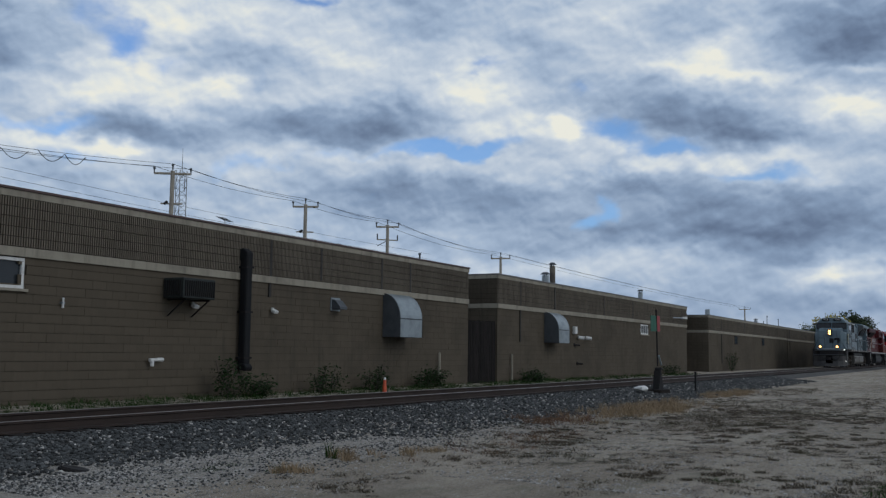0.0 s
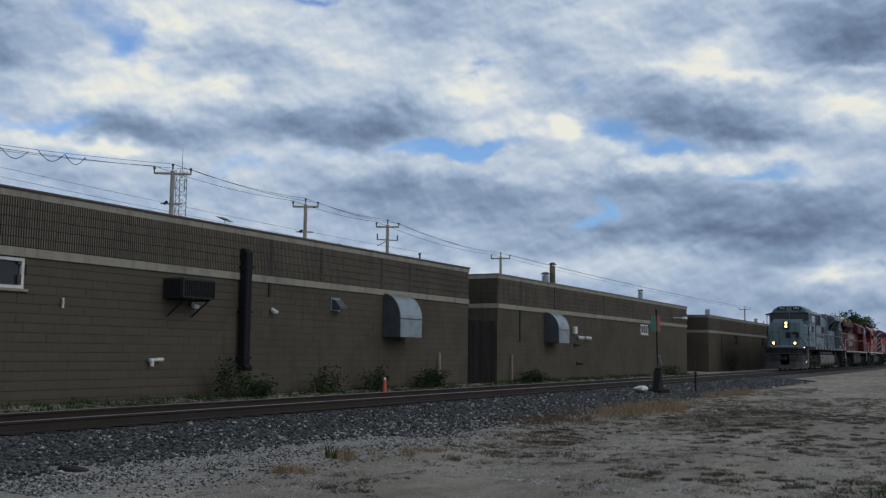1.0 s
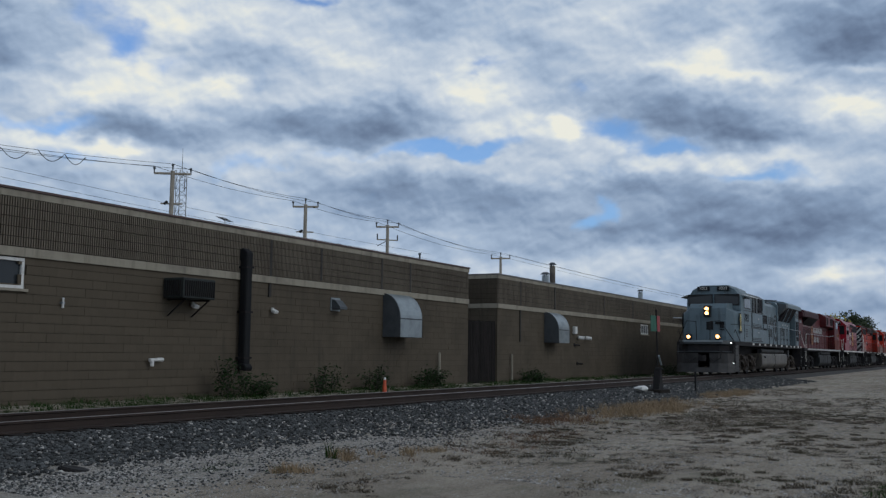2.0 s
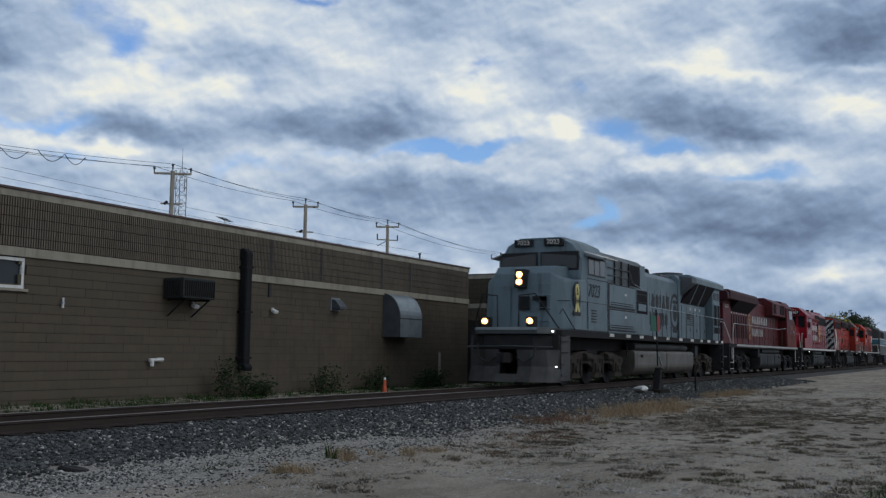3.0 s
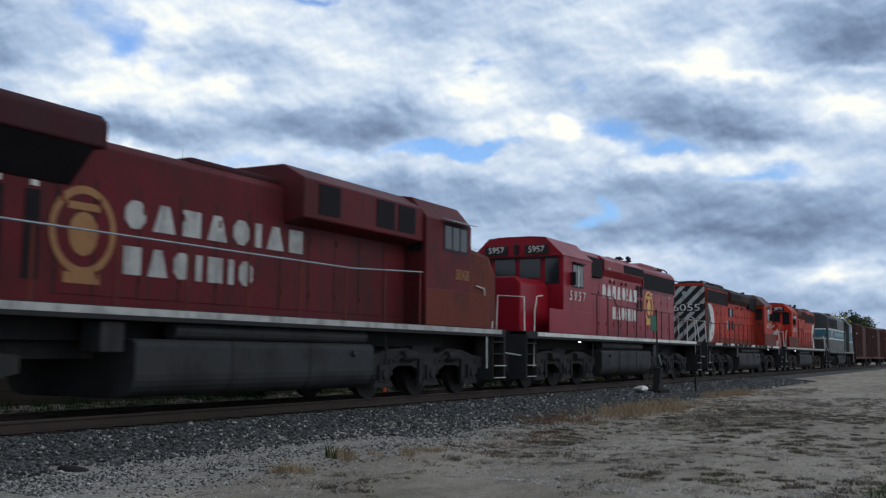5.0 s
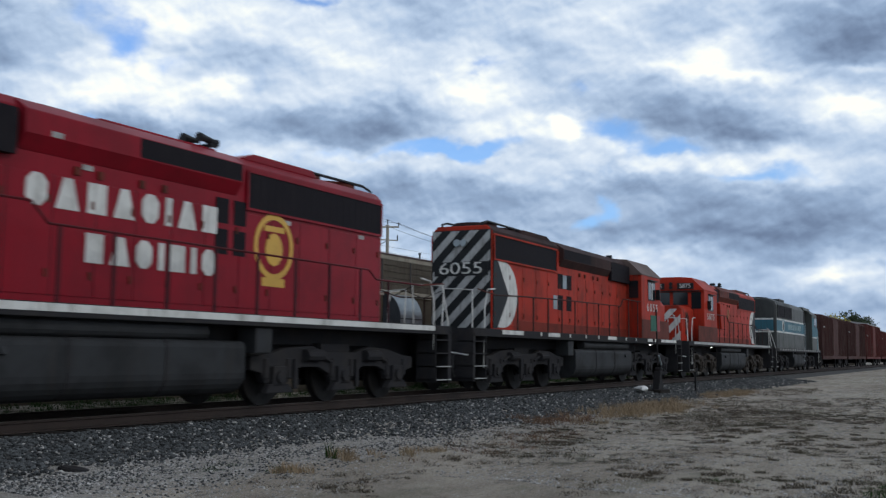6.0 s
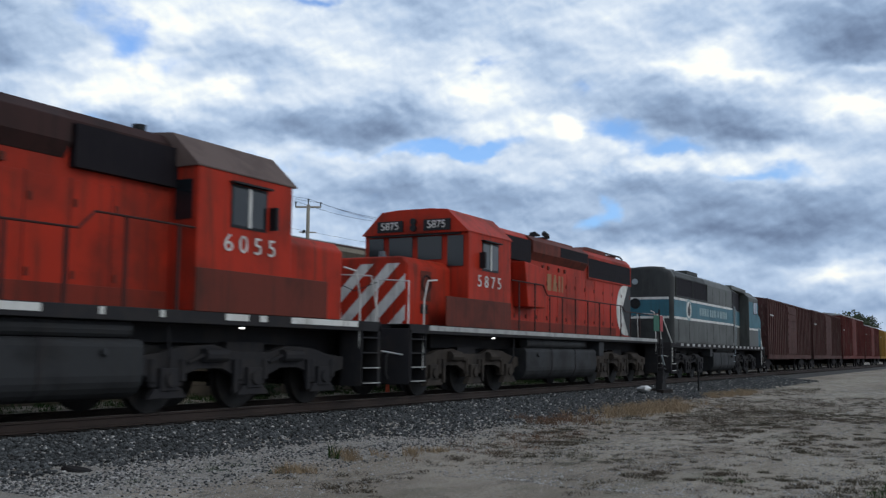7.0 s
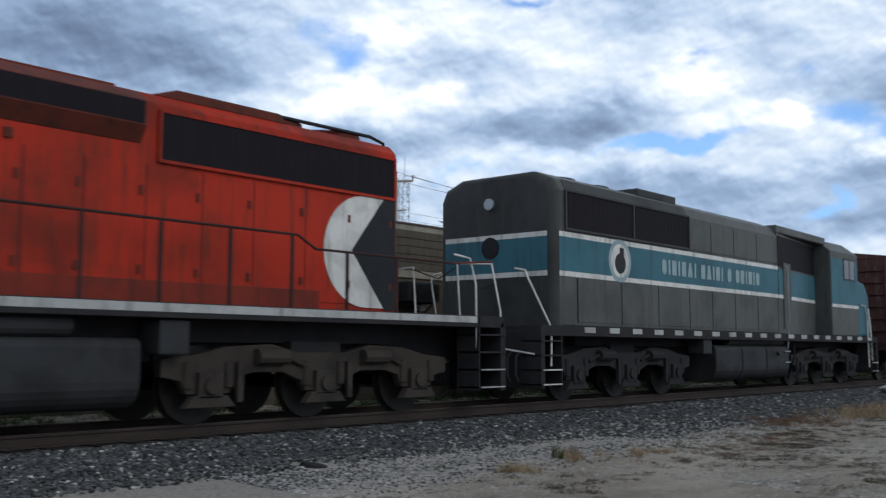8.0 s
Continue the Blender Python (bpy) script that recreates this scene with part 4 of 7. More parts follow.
def end_rails(root, u, way, sill, mat, y=1.44, inner=0.55, diagonal=False):
    """Bent grab rails at the corner steps and across the end platform."""
    for q in (-1, 1):
        w = way
        part("grab_rail", Shape().tube([(u - w * 0.72, q * y, sill - 1.0), (u - w * 0.76, q * y, sill + 0.55), (u - w * 0.92, q * y, sill + 1.0), (u - w * 1.35, q * y, sill + 1.04)], 0.02, 6), mat, root)
        if diagonal:
            part("grab_rail", Shape().tube([(u - w * 0.40, q * y, sill - 0.78), (u - w * 0.42, q * y, sill - 0.05), (u + w * 0.06, q * (y - 0.22), sill + 0.93), (u + w * 0.06, q * (y - 0.26), sill + 1.05), (u + w * 0.08, q * (y - 0.5), sill + 1.1)], 0.022, 6), mat, root)
            continue
        part("grab_rail", Shape().tube([(u - w * 0.02, q * y, sill - 0.85), (u - w * 0.05, q * y, sill + 0.1), (u - w * 0.2, q * (y - 0.08), sill + 0.95), (u - w * 0.2, q * inner, sill + 1.0), (u - w * 0.12, q * inner, sill)], 0.02, 6), mat, root)
    part("end_chain", Shape().tube([(u - way * 0.2, -inner, sill + 0.95), (u - way * 0.1, 0, sill + 0.75), (u - way * 0.2, inner, sill + 0.95)], 0.012, 5), M["under"], root)


def pilot(root, u, way, sill, mat, plow=False):
    lo, hi = min(u, u + way * 0.12), max(u, u + way * 0.12)
    s = Shape()
    s.box(lo, hi, -1.5, -0.28, 0.30, sill - 0.1).box(lo, hi, 0.28, 1.5, 0.30, sill - 0.1).box(lo, hi, -0.28, 0.28, 1.08, sill - 0.1)
    part("pilot", s, mat, root, bevel=0.015)
    hoses = Shape()
    for y in (-1.0, -0.8, 0.8, 1.0):
        hoses.tube([(u - way * 0.0, y, 1.0), (u - way * 0.14, y, 0.9), (u - way * 0.18, y * 1.02, 0.55), (u - way * 0.1, y * 1.03, 0.42)], 0.025, 6)
    part("air_hoses", hoses, M["rubber"], root)
    part("uncoupling_lever", Shape().tube([(u - way * 0.1, -1.4, 0.95), (u - way * 0.14, -0.35, 1.1), (u - way * 0.14, 0.35, 1.1), (u - way * 0.1, 1.4, 0.95)], 0.018, 5), M["whitepaint"], root)


def chassis(root, length, sill, tank, centres, wheels, walk_mat, stripes, stripe_mat, dust="truckpaint", f0=0.62, f1=0.62, thick=0.2, tank_mat="tank", tank_label="grimy grey fuel tank"):
    a, b = f0, length - f1
    part("walkway", Shape().box(a, b, -1.5, 1.5, sill - thick, sill), walk_mat, root, bevel=0.01)
    part("underframe", Shape().box(a + 0.2, b - 0.2, -0.55, 0.55, 0.85, sill - thick).box(a + 2.2, b - 2.2, -0.8, 0.8, 1.12, sill - thick), M["under"], root)
    for x in centres:
        truck(root, x, wheels, dust=dust)
    t0, t1 = tank
    side = [(1.02 + 0.38 * math.sin(k * math.pi / 12), 0.62 - 0.36 * math.cos(k * math.pi / 12)) for k in range(7)] + [(1.28 + 0.12 * math.cos(k * math.pi / 8), 1.04 + 0.12 * math.sin(k * math.pi / 8)) for k in range(5)]
    prof = side + [(-a, b) for a, b in reversed(side)]
    tk = part("fuel_tank", Shape().prism(prof, t0, t1, "x"), M[tank_mat], root, tank_label, bevel=0.02)
    for k in range(1, 2 if tank_mat == "tank_sheen" else 3):
        x = t0 + (t1 - t0) * k / (2 if tank_mat == "tank_sheen" else 3)
        part("tank_strap", Shape().prism([(y * 1.008, z * 1.004) for y, z in prof], x - 0.03, x + 0.03, "x"), M["under"], tk)
    for q in (-1, 1):
        part("air_reservoir", Shape().rod((t0 + 0.2, q * 1.22, 1.30), (t1 - 0.9, q * 1.22, 1.30), 0.14, 14), M["tank"], root, smooth=False)
        part("filler_cap", Shape().rod((t0 + 0.8, q * 1.40, 0.95), (t0 + 0.8, q * 1.46, 0.97), 0.06, 10), M["tank"], tk)
        part("electrical_box", Shape().box(t1 + 0.25, t1 + 0.7, min(q * 1.0, q * 1.42), max(q * 1.0, q * 1.42), 0.95, 1.40), M["tank"], root, bevel=0.02)
        part("sand_pipe", Shape().tube([(t0 - 0.6, q * 1.3, 1.4), (t0 - 0.65, q * 1.3, 0.9), (t0 - 0.9, q * 1.0, 0.25)], 0.025, 6), M["under"], root)
        for u0, u1 in stripes:
            part("sill_stripe", Shape().box(u0, u1, min(q * 1.5, q * 1.506), max(q * 1.5, q * 1.506), sill - 0.125, sill - 0.015), stripe_mat, root)


def louvre(root, u0, u1, y0, y1, z0, z1, q, n, mat, frame_mat=None, vertical=True, name="grille"):
    """A dark grille standing proud of a side, with slats."""
    a, b = sorted((q * y0, q * y1))
    g = part(name, Shape().box(u0, u1, a, b, z0, z1), mat, root)
    c, d = sorted((q * y1, q * (y1 + 0.015)))
    if vertical:
        bar = Shape().box(-0.012, 0.012, c if q > 0 else d - 0.002, c + 0.002 if q > 0 else d, z0 + 0.02, z1 - 0.02).mesh("slat", [M["grille"]])
        for k in range(n):
            part("slat", bar, [], g, at=pose(u0 + (u1 - u0) * (k + 0.5) / n, 0, 0))
    else:
        bar = Shape().box(u0 + 0.02, u1 - 0.02, c, d, -0.012, 0.012).mesh("slat", [M["ink"]])
        for k in range(n):
            part("slat", bar, [], g, at=pose(0, 0, z0 + (z1 - z0) * (k + 0.5) / n))
    if frame_mat:
        f = Shape()
        w = 0.045
        f.box(u0 - w, u1 + w, c, d + 0.01, z1, z1 + w).box(u0 - w, u1 + w, c, d + 0.01, z0 - w, z0).box(u0 - w, u0, c, d + 0.01, z0, z1).box(u1, u1 + w, c, d + 0.01, z0, z1)
        part("grille_frame", f, frame_mat, g)


def door_seams(root, us, y, z0, z1, q, mat, handles=True, hinge_mat=None, gap_w=0.02):
    """Hood doors as shallow raised panels with latches."""
    lo, hi = sorted((q * y, q * (y + 0.005)))
    gap = Shape().box(-gap_w, gap_w, lo, hi, z0 - 0.02, z1 + 0.02).mesh("door_gap", [M["ink"]])
    for a in us:
        part("door_gap", gap, [], root, at=pose(a, 0, 0))
    for a, b in zip(us, us[1:]):
        c, d = sorted((q * y, q * (y + 0.014)))
        dr = part("hood_door", Shape().box(a + gap_w, b - gap_w, c, d, z0, z1), mat, root, bevel=0.004)
        if handles:
            e, f = sorted((q * (y + 0.014), q * (y + 0.035)))
            for zl in (z0 + 0.25, z1 - 0.40):
                part("latch", Shape().box(b - 0.11, b - 0.06, e, f, zl, zl + 0.12), hinge_mat or M["under"], dr)


def side_text(root, text, size, u, y, z, q, mat, name="road_number", wide=1.0, slant=0.0):
    me = letters(text, size, mat)
    if slant:
        me.transform(Matrix(((1, slant, 0, 0), (0, 1, 0, 0), (0, 0, 1, 0), (0, 0, 0, 1))))
    at = pose(u, q * y, z, 90, 0, 0 if q < 0 else 180)
    if wide != 1.0:
        me.transform(Matrix.Diagonal((wide, 1, 1, 1)))
    part(name, me, [], root, at=at)


WORD_LONG = "round peak block peak round post peak block"
WORD_SHORT = "block peak round post block post round"


def letter_bars(root, forms, h, w, u, y, z, q, mat, name="letter_block"):
    """A line of lettering shown as plain solid blocks, one to a letter: h is its height, w its common width."""
    forms = forms.split()
    wide = dict(round=0.74, peak=0.86, block=0.74, post=0.30, space=0.30)
    gap = 0.30 * w
    x = -(sum(wide[k] * w for k in forms) + gap * (len(forms) - 1)) / 2
    lo, hi = -h / 2, h / 2
    for k in forms:
        a, b = x, x + wide[k] * w
        c = 0.3 * (b - a)
        prof = dict(round=[(a, lo + c), (a + c, lo), (b - c, lo), (b, lo + c), (b, hi - c), (b - c, hi), (a + c, hi), (a, hi - c)],
                    peak=[(a, lo), (b, lo), (b - c, hi), (a + c, hi)]).get(k, [(a, lo), (b, lo), (b, hi), (a, hi)])
        x = b + gap
        if k != "space":
            part(name, Shape().prism(prof, -0.005, 0.005, "y"), mat, root, at=pose(u, q * (y + 0.004), z, 0, 0, 0 if q < 0 else 180))


def fan(root, u, z, r, mat):
    f = part("roof_fan", Shape().rod((u, 0, z), (u, 0, z + 0.14), r, 24).rod((u, 0, z + 0.14), (u, 0, z + 0.17), r * 0.55, 16), mat, root)
    return f


def horn(root, u, y, z, way=-1):
    s = Shape().box(u - 0.04, u + 0.04, y - 0.25, y + 0.25, z, z + 0.06)
    for k, (dy, w, l) in enumerate(((-0.22, way, 0.35), (-0.07, -way, 0.28), (0.08, way, 0.42), (0.22, way, 0.30))):
        s.rod((u, y + dy, z + 0.12), (u + w * l, y + dy, z + 0.12), 0.03, 8, r2=0.085)
    part("air_horn", s, M["ink"], root)


def cab_shell(u0, u1, half, floor, eave, ridge, flat=0.62):
    prof = [(-half, floor), (-half, eave), (-half * flat, ridge - 0.04), (-half * 0.3, ridge), (half * 0.3, ridge), (half * flat, ridge - 0.04), (half, eave), (half, floor)]
    return Shape().prism(prof, u0, u1, "x")


def pane(root, u0, u1, y, z0, z1, q, frame_mat, split=1, name="cab_window"):
    a, b = sorted((q * y, q * (y + 0.012)))
    w = part(name, Shape().box(u0, u1, a, b, z0, z1), frame_mat, root)
    for k in range(split):
        p0 = u0 + (u1 - u0) * k / split + 0.04
        p1 = u0 + (u1 - u0) * (k + 1) / split - 0.04
        c, d = sorted((q * (y + 0.008), q * (y + 0.016)))
        part("pane", Shape().box(p0, p1, c, d, z0 + 0.05, z1 - 0.05), M["cabglass"], w)


def hood_profile(half, z0, z1, cut=0.16):
    return [(-half, z0), (-half, z1 - cut), (-half + cut, z1), (half - cut, z1), (half, z1 - cut), (half, z0)]


# -- four-door hood unit with a short low nose and wide porches --
def hood_unit(number, paint, low, kind, wheels, text_mat):
    L, S = 20.9, 1.62
    labels = dict(new="clean bright red diesel locomotive with white lettering on the track", multimark="faded orange-red diesel locomotive with a white disc and striped end", rail="faded red diesel locomotive with candy-striped nose and white disc")
    root = thing("hood_locomotive", None, [], labels[kind], "locomotive", "locomotives of the train")
    if kind == "new":
        stripes = [(1.45, 19.5)]
    elif kind == "multimark":
        stripes = [(1.5, 3.7), (4.4, 4.6), (4.9, 5.5), (6.9, 7.0), (8.1, 8.2), (9.2, 10.1), (11.0, 11.08), (12.2, 12.28), (13.6, 13.68), (14.5, 15.4), (15.9, 16.0), (17.2, 18.6)]
    else:
        stripes = [(1.5, 19.5)]
    chassis(root, L, S, (7.2, 12.9), (4.35, 16.2), wheels, M["under"], stripes, M["dirty_white" if kind == "rail" else "white"], "truckpaint" if kind == "rail" else "under")
    H = 0.92
    roofm = M["soot"] if kind == "multimark" else low if kind == "rail" else paint
    hood = part("long_hood", Shape().prism(hood_profile(H, S, 4.48), 6.0, 18.05, "x"), paint, root, bevel=0.03)
    if kind == "multimark":
        part("hood_roof", Shape().prism([(-0.93, 4.22), (-0.93, 4.325), (-0.765, 4.49), (0.765, 4.49), (0.93, 4.325), (0.93, 4.22)], 6.1, 18.0, "x"), M["soot"], root, "sooty roof")
    # nose and cab
    part("short_nose", Shape().prism([(-1.0, S), (-1.0, 3.02), (-0.82, 3.2), (0.82, 3.2), (1.0, 3.02), (1.0, S)], 1.35, 3.6, "x"), paint, root, bevel=0.04)
    part("nose_door", Shape().box(1.325, 1.35, -0.32, 0.28, S + 0.05, 2.95), paint, root, bevel=0.005)
    back = pose(0.3 if kind == "multimark" else 0.0, 0, 0)
    cab = part("cab", cab_shell(3.45, 5.95, 1.5, S, 3.98, 4.56), paint, root, bevel=0.025, at=back)
    part("cab_visor", cab_shell(3.35, 6.0, 1.52, 3.96, 3.985, 4.58), M["roof_brown"] if kind == "multimark" else paint, root, at=back)
    for q in (-1, 1):
        pane(cab, 4.2, 5.15, 1.5, 3.05, 3.78, q, M["ink"], 2)
        part("window_post", Shape().box(4.64, 4.71, min(q * 1.51, q * 1.53), max(q * 1.51, q * 1.53), 3.08, 3.75), M["white"], cab)
        part("window_shade", Shape().box(4.15, 5.2, min(q * 1.5, q * 1.62), max(q * 1.5, q * 1.62), 3.79, 3.82), M["ink"], cab)
        part("lower_cab_panel", Shape().box(2.3, 5.95, min(q * 1.48, q * 1.512), max(q * 1.48, q * 1.512), S, 2.32), low if kind != "new" else paint, root, bevel=0.01, at=back)
        side_text(cab, " ".join(number), 0.42, 4.62, 1.515, 2.77, q, text_mat, wide=1.18, slant=0.15 if kind == "new" else 0.0)
        # doorway panes on the rear corner
        part("rear_cab_window", Shape().box(5.945, 5.96, min(q * 1.02, q * 1.38), max(q * 1.02, q * 1.38), 3.1, 3.75), M["cabglass"], cab)
        for y, hw, z0 in ((0.42, 0.34, 3.30), (1.14, 0.22, 3.12)):
            part("windshield", Shape().box(3.42, 3.455, min(q * (y - hw), q * (y + hw)), max(q * (y - hw), q * (y + hw)), z0, 3.88), M["cabglass"], cab)
        part("visor", Shape().prism([(3.30, 3.90), (3.46, 3.93), (3.46, 3.96), (3.30, 3.93)], min(q * 0.02, q * 1.3), max(q * 0.02, q * 1.3), "y"), M["ink"], cab)
        part("rear_view_mirror", Shape().box(4.05, 4.12, min(q * 1.5, q * 1.66), max(q * 1.5, q * 1.66), 3.1, 3.5), M["ink"], cab)
    nb = part("number_board", Shape().box(3.30, 3.46, -1.05, -0.30, 4.02, 4.30), M["ink"], cab)
    part("number_board", Shape().box(3.30, 3.46, 0.30, 1.05, 4.02, 4.30), M["ink"], cab)
    for y in (-0.67, 0.67):
        me = letters(number, 0.27, M["white"])
        part("board_number", me, [], nb, at=pose(3.292, y, 4.16, 90, 0, -90))
    for z in (4.10, 4.26):
        part("headlight", Shape().rod((3.42, 0, z), (3.28, 0, z), 0.085, 12), M["ink"], cab)
    # intake, dynamic-brake flare, radiators
    for q in (-1, 1):
        louvre(hood, 6.25, 8.35, H, H + 0.13, 3.62, 4.26, q, 10, M["grille"], None)
        a, b = sorted((q * H, q * (H + 0.14)))
        part("brake_flare", Shape().prism([(q * H, 3.72), (q * (H + 0.16), 3.95), (q * (H + 0.16), 4.28), (q * (H - 0.1), 4.46)], 8.45, 13.1, "x"), roofm, hood, bevel=0.02)
        louvre(hood, 10.6, 13.05, H + 0.13, H + 0.165, 3.97, 4.27, q, 12, M["grille"], None, name="brake_grille")
        louvre(hood, 13.4, 17.95, H, H + 0.035, 3.56, 4.20, q, 20, M["grille"], paint, name="radiator_grille")
        us = [6.05, 6.75, 7.5, 8.3, 9.1, 9.9, 10.7, 11.5, 12.3, 13.2, 14.1, 15.0, 16.0, 17.0, 17.95]
        if kind != "new":
            us = us[1:]
        door_seams(hood, us, H, 1.75, 3.45, q, paint, hinge_mat=low, gap_w=0.009)
        if kind == "new":
            letter_bars(hood, WORD_LONG, 0.46, 0.50, 10.6, H + 0.016, 3.22, q, M["white"])
            letter_bars(hood, WORD_SHORT, 0.44, 0.46, 11.15, H + 0.016, 2.48, q, M["white"])
            crest(hood, 14.2, H + 0.016, 2.92, q, M["gold"], paint, 0.62)
            for x in (12.72, 13.2):
                for z in (2.66, 3.2):
                    louvre(hood, x - 0.17, x + 0.17, H + 0.014, H + 0.02, z, z + 0.44, q, 3, M["grille"], None, name="hatch")
            for x, z in ((9.0, 4.0), (9.7, 3.66), (14.6, 3.42), (17.2, 3.42)):
                part("placard", Shape().box(x - 0.1, x + 0.1, min(q * H, q * (H + 0.018 + 0.15 * (z > 3.9))), max(q * H, q * (H + 0.018 + 0.15 * (z > 3.9))), z - 0.04, z + 0.04), M["dirty_white"], hood)
        for x, z in ((9.5, 3.58), (9.95, 3.58), (10.8, 3.58), (11.3, 3.58)):
            part("lifting_lug", Shape().box(x - 0.05, x + 0.05, min(q * H, q * (H + 0.04)), max(q * H, q * (H + 0.04)), z - 0.06, z + 0.06), low, hood)
        if kind == "multimark":
            for x, z in ((12.35, 3.05), (13.1, 3.05), (12.35, 2.38), (13.1, 2.38)):
                louvre(hood, x - 0.3, x + 0.15, H + 0.014, H + 0.02, z - 0.02, z + 0.45, q, 4, M["grille"], None, name="hatch")
            for x, z in ((12.55, 3.05), (13.35, 2.38)):
                part("hatch_screen", Shape().box(x - 0.02, x + 0.30, min(q * 0.945, q * 0.957), max(q * 0.945, q * 0.957), z, z + 0.42), M["galv"], hood)
        if kind == "rail":
            part("filter_box", Shape().prism([(7.4, 2.3), (8.65, 2.3), (8.65, 3.45), (7.15, 3.55)], min(q * H, q * 1.38), max(q * H, q * 1.38), "y"), paint, hood, bevel=0.03)
            letter_bars(hood, "round post", 0.50, 0.46, 9.15, H + 0.016, 3.16, q, M["dirty_white"])
            letter_bars(hood, "block peak post post", 0.50, 0.42, 10.5, H + 0.016, 3.16, q, M["gold_dull"])
        if kind != "new":
            part("hood_skirt", Shape().box(6.3, 16.3, min(q * H, q * (H + 0.022)), max(q * H, q * (H + 0.022)), S, 1.93), M["red_dull"], hood, bevel=0.006)
            multimark(hood, q, H + 0.018)
    for x in (14.6, 15.9, 17.2):
        fan(hood, x, 4.47, 0.62, roofm if kind != "new" else M["red_dirty"])
    part("exhaust_stack", Shape().box(9.3, 9.9, -0.3, 0.3, 4.46, 4.62), M["ink"], hood, bevel=0.02)
    part("fan_hatch", Shape().prism([(13.3, 4.46), (13.75, 4.61), (15.6, 4.61), (15.75, 4.46)], -0.78, 0.78, "y"), roofm if kind != "rail" else M["red_dirty"], hood, bevel=0.02)
    part("brake_fan_hatch", Shape().box(10.2, 12.9, -0.6, 0.6, 4.47, 4.56), roofm, hood, bevel=0.02)
    part("roof_rail", Shape().tube([(18.02, -0.62, 4.2), (18.02, -0.62, 4.55), (17.7, -0.62, 4.62), (14.2, -0.62, 4.60)], 0.032, 6).tube([(18.02, 0.62, 4.2), (18.02, 0.62, 4.55), (17.7, 0.62, 4.62), (14.2, 0.62, 4.60)], 0.032, 6), M["ink"], hood)
    if kind != "multimark":
        horn(hood, 12.7 if kind == "new" else 10.6, -0.45, 4.56)
    else:
        part("bell", Shape().rod((6.4, 0.3, 4.48), (6.4, 0.3, 4.7), 0.12, 10), M["ink"], hood)
    # rear of the hood
    for y in (-0.2, 0.2):
        part("rear_lamp", Shape().rod((18.05, y * 0.5, 4.0), (18.16, y * 0.5, 4.0), 0.10, 12), M["galv"], hood)
    if kind == "multimark":
        rear = part("striped_end", Shape().box(18.05, 18.062, -0.9, 0.9, S, 4.36), M["ink"], root, "black and white striped hood end")
        stripe_bars(rear, 18.062, 18.07, -0.88, 0.88, S + 0.02, 4.34, M["dirty_white"], 0.19, 0.22)
        part("number_panel", Shape().box(18.066, 18.082, -0.82, 0.82, 3.10, 3.48), M["ink"], rear)
        rn = letters(number, 0.46, M["white"])
        rn.transform(Matrix.Diagonal((1.5, 1, 1, 1)))
        part("road_number", rn, [], rear, at=pose(18.086, 0, 3.29, 90, 0, 90))
    if kind == "rail":
        nose = part("striped_nose", Shape().box(1.33, 1.35, -0.96, 0.96, S, 3.04), M["red_old"], root, "red and white striped nose")
        stripe_bars(nose, 1.318, 1.33, -0.95, 0.95, S + 0.02, 3.03, M["white"], 0.24, 0.27, -1)
        for q in (-1, 1):
            rc = part("handbrake_recess", Shape().box(1.95, 2.45, min(q * 1.0, q * 1.008), max(q * 1.0, q * 1.008), 2.2, 2.9), M["red_dirty"], root)
            ring = [(2.2 + 0.2 * math.cos(k * math.pi / 8), q * 1.03, 2.6 + 0.2 * math.sin(k * math.pi / 8)) for k in range(17)]
            part("handbrake_wheel", Shape().tube(ring, 0.016, 6), M["ink"], rc)
            part("vent_slot", Shape().box(1.95, 2.3, min(q * 1.0, q * 1.01), max(q * 1.0, q * 1.01), 1.9, 2.12), M["ink"], rc)
        part("bell", Shape().rod((2.2, 0.2, 3.2), (2.2, 0.2, 3.42), 0.12, 12, r2=0.07), M["galvdark"], root)
    # railings, steps, ends
    grabm = M["white"]
    railing(root, [6.6, 7.7, 8.8, 9.8, 10.9, 12.0, 13.1, 14.2, 15.3, 16.4, 17.5], [(6.1, 2.95), (8.3, 2.95), (8.6, 2.68)] + dict(new=[(16.7, 2.68), (17.0, 2.5)], rail=[(15.4, 2.68), (15.75, 2.5)], multimark=[(14.0, 2.62), (17.0, 2.56)])[kind] + [(18.9, 2.5)], S, 1.45, M["soot"] if kind != "new" else M["maroon_roof"], M["soot"] if kind != "new" else M["maroon"], 0.02)
    for u, way in ((0.6, -1), (20.3, 1)):
        stairs(root, min(u + 0.02, u - way * 0.75), max(u + 0.02, u - way * 0.75), S, M["dirty_white"])
        end_rails(root, u, way, S, grabm)
        pilot(root, u, -way, S, M["under"])
        coupler(root, u + way * 0.6, way)
    for q in (-1, 1):
        part("porch_rail", Shape().tube([(18.9, q * 1.45, 2.5), (20.0, q * 1.45, 2.60)], 0.017, 6), M["red_dirty"], root)
        part("step_light", Shape().rod((5.0, q * 1.40, 1.38), (5.0, q * 1.47, 1.38), 0.015, 8), M["step_lamp"], root)
    return root, L


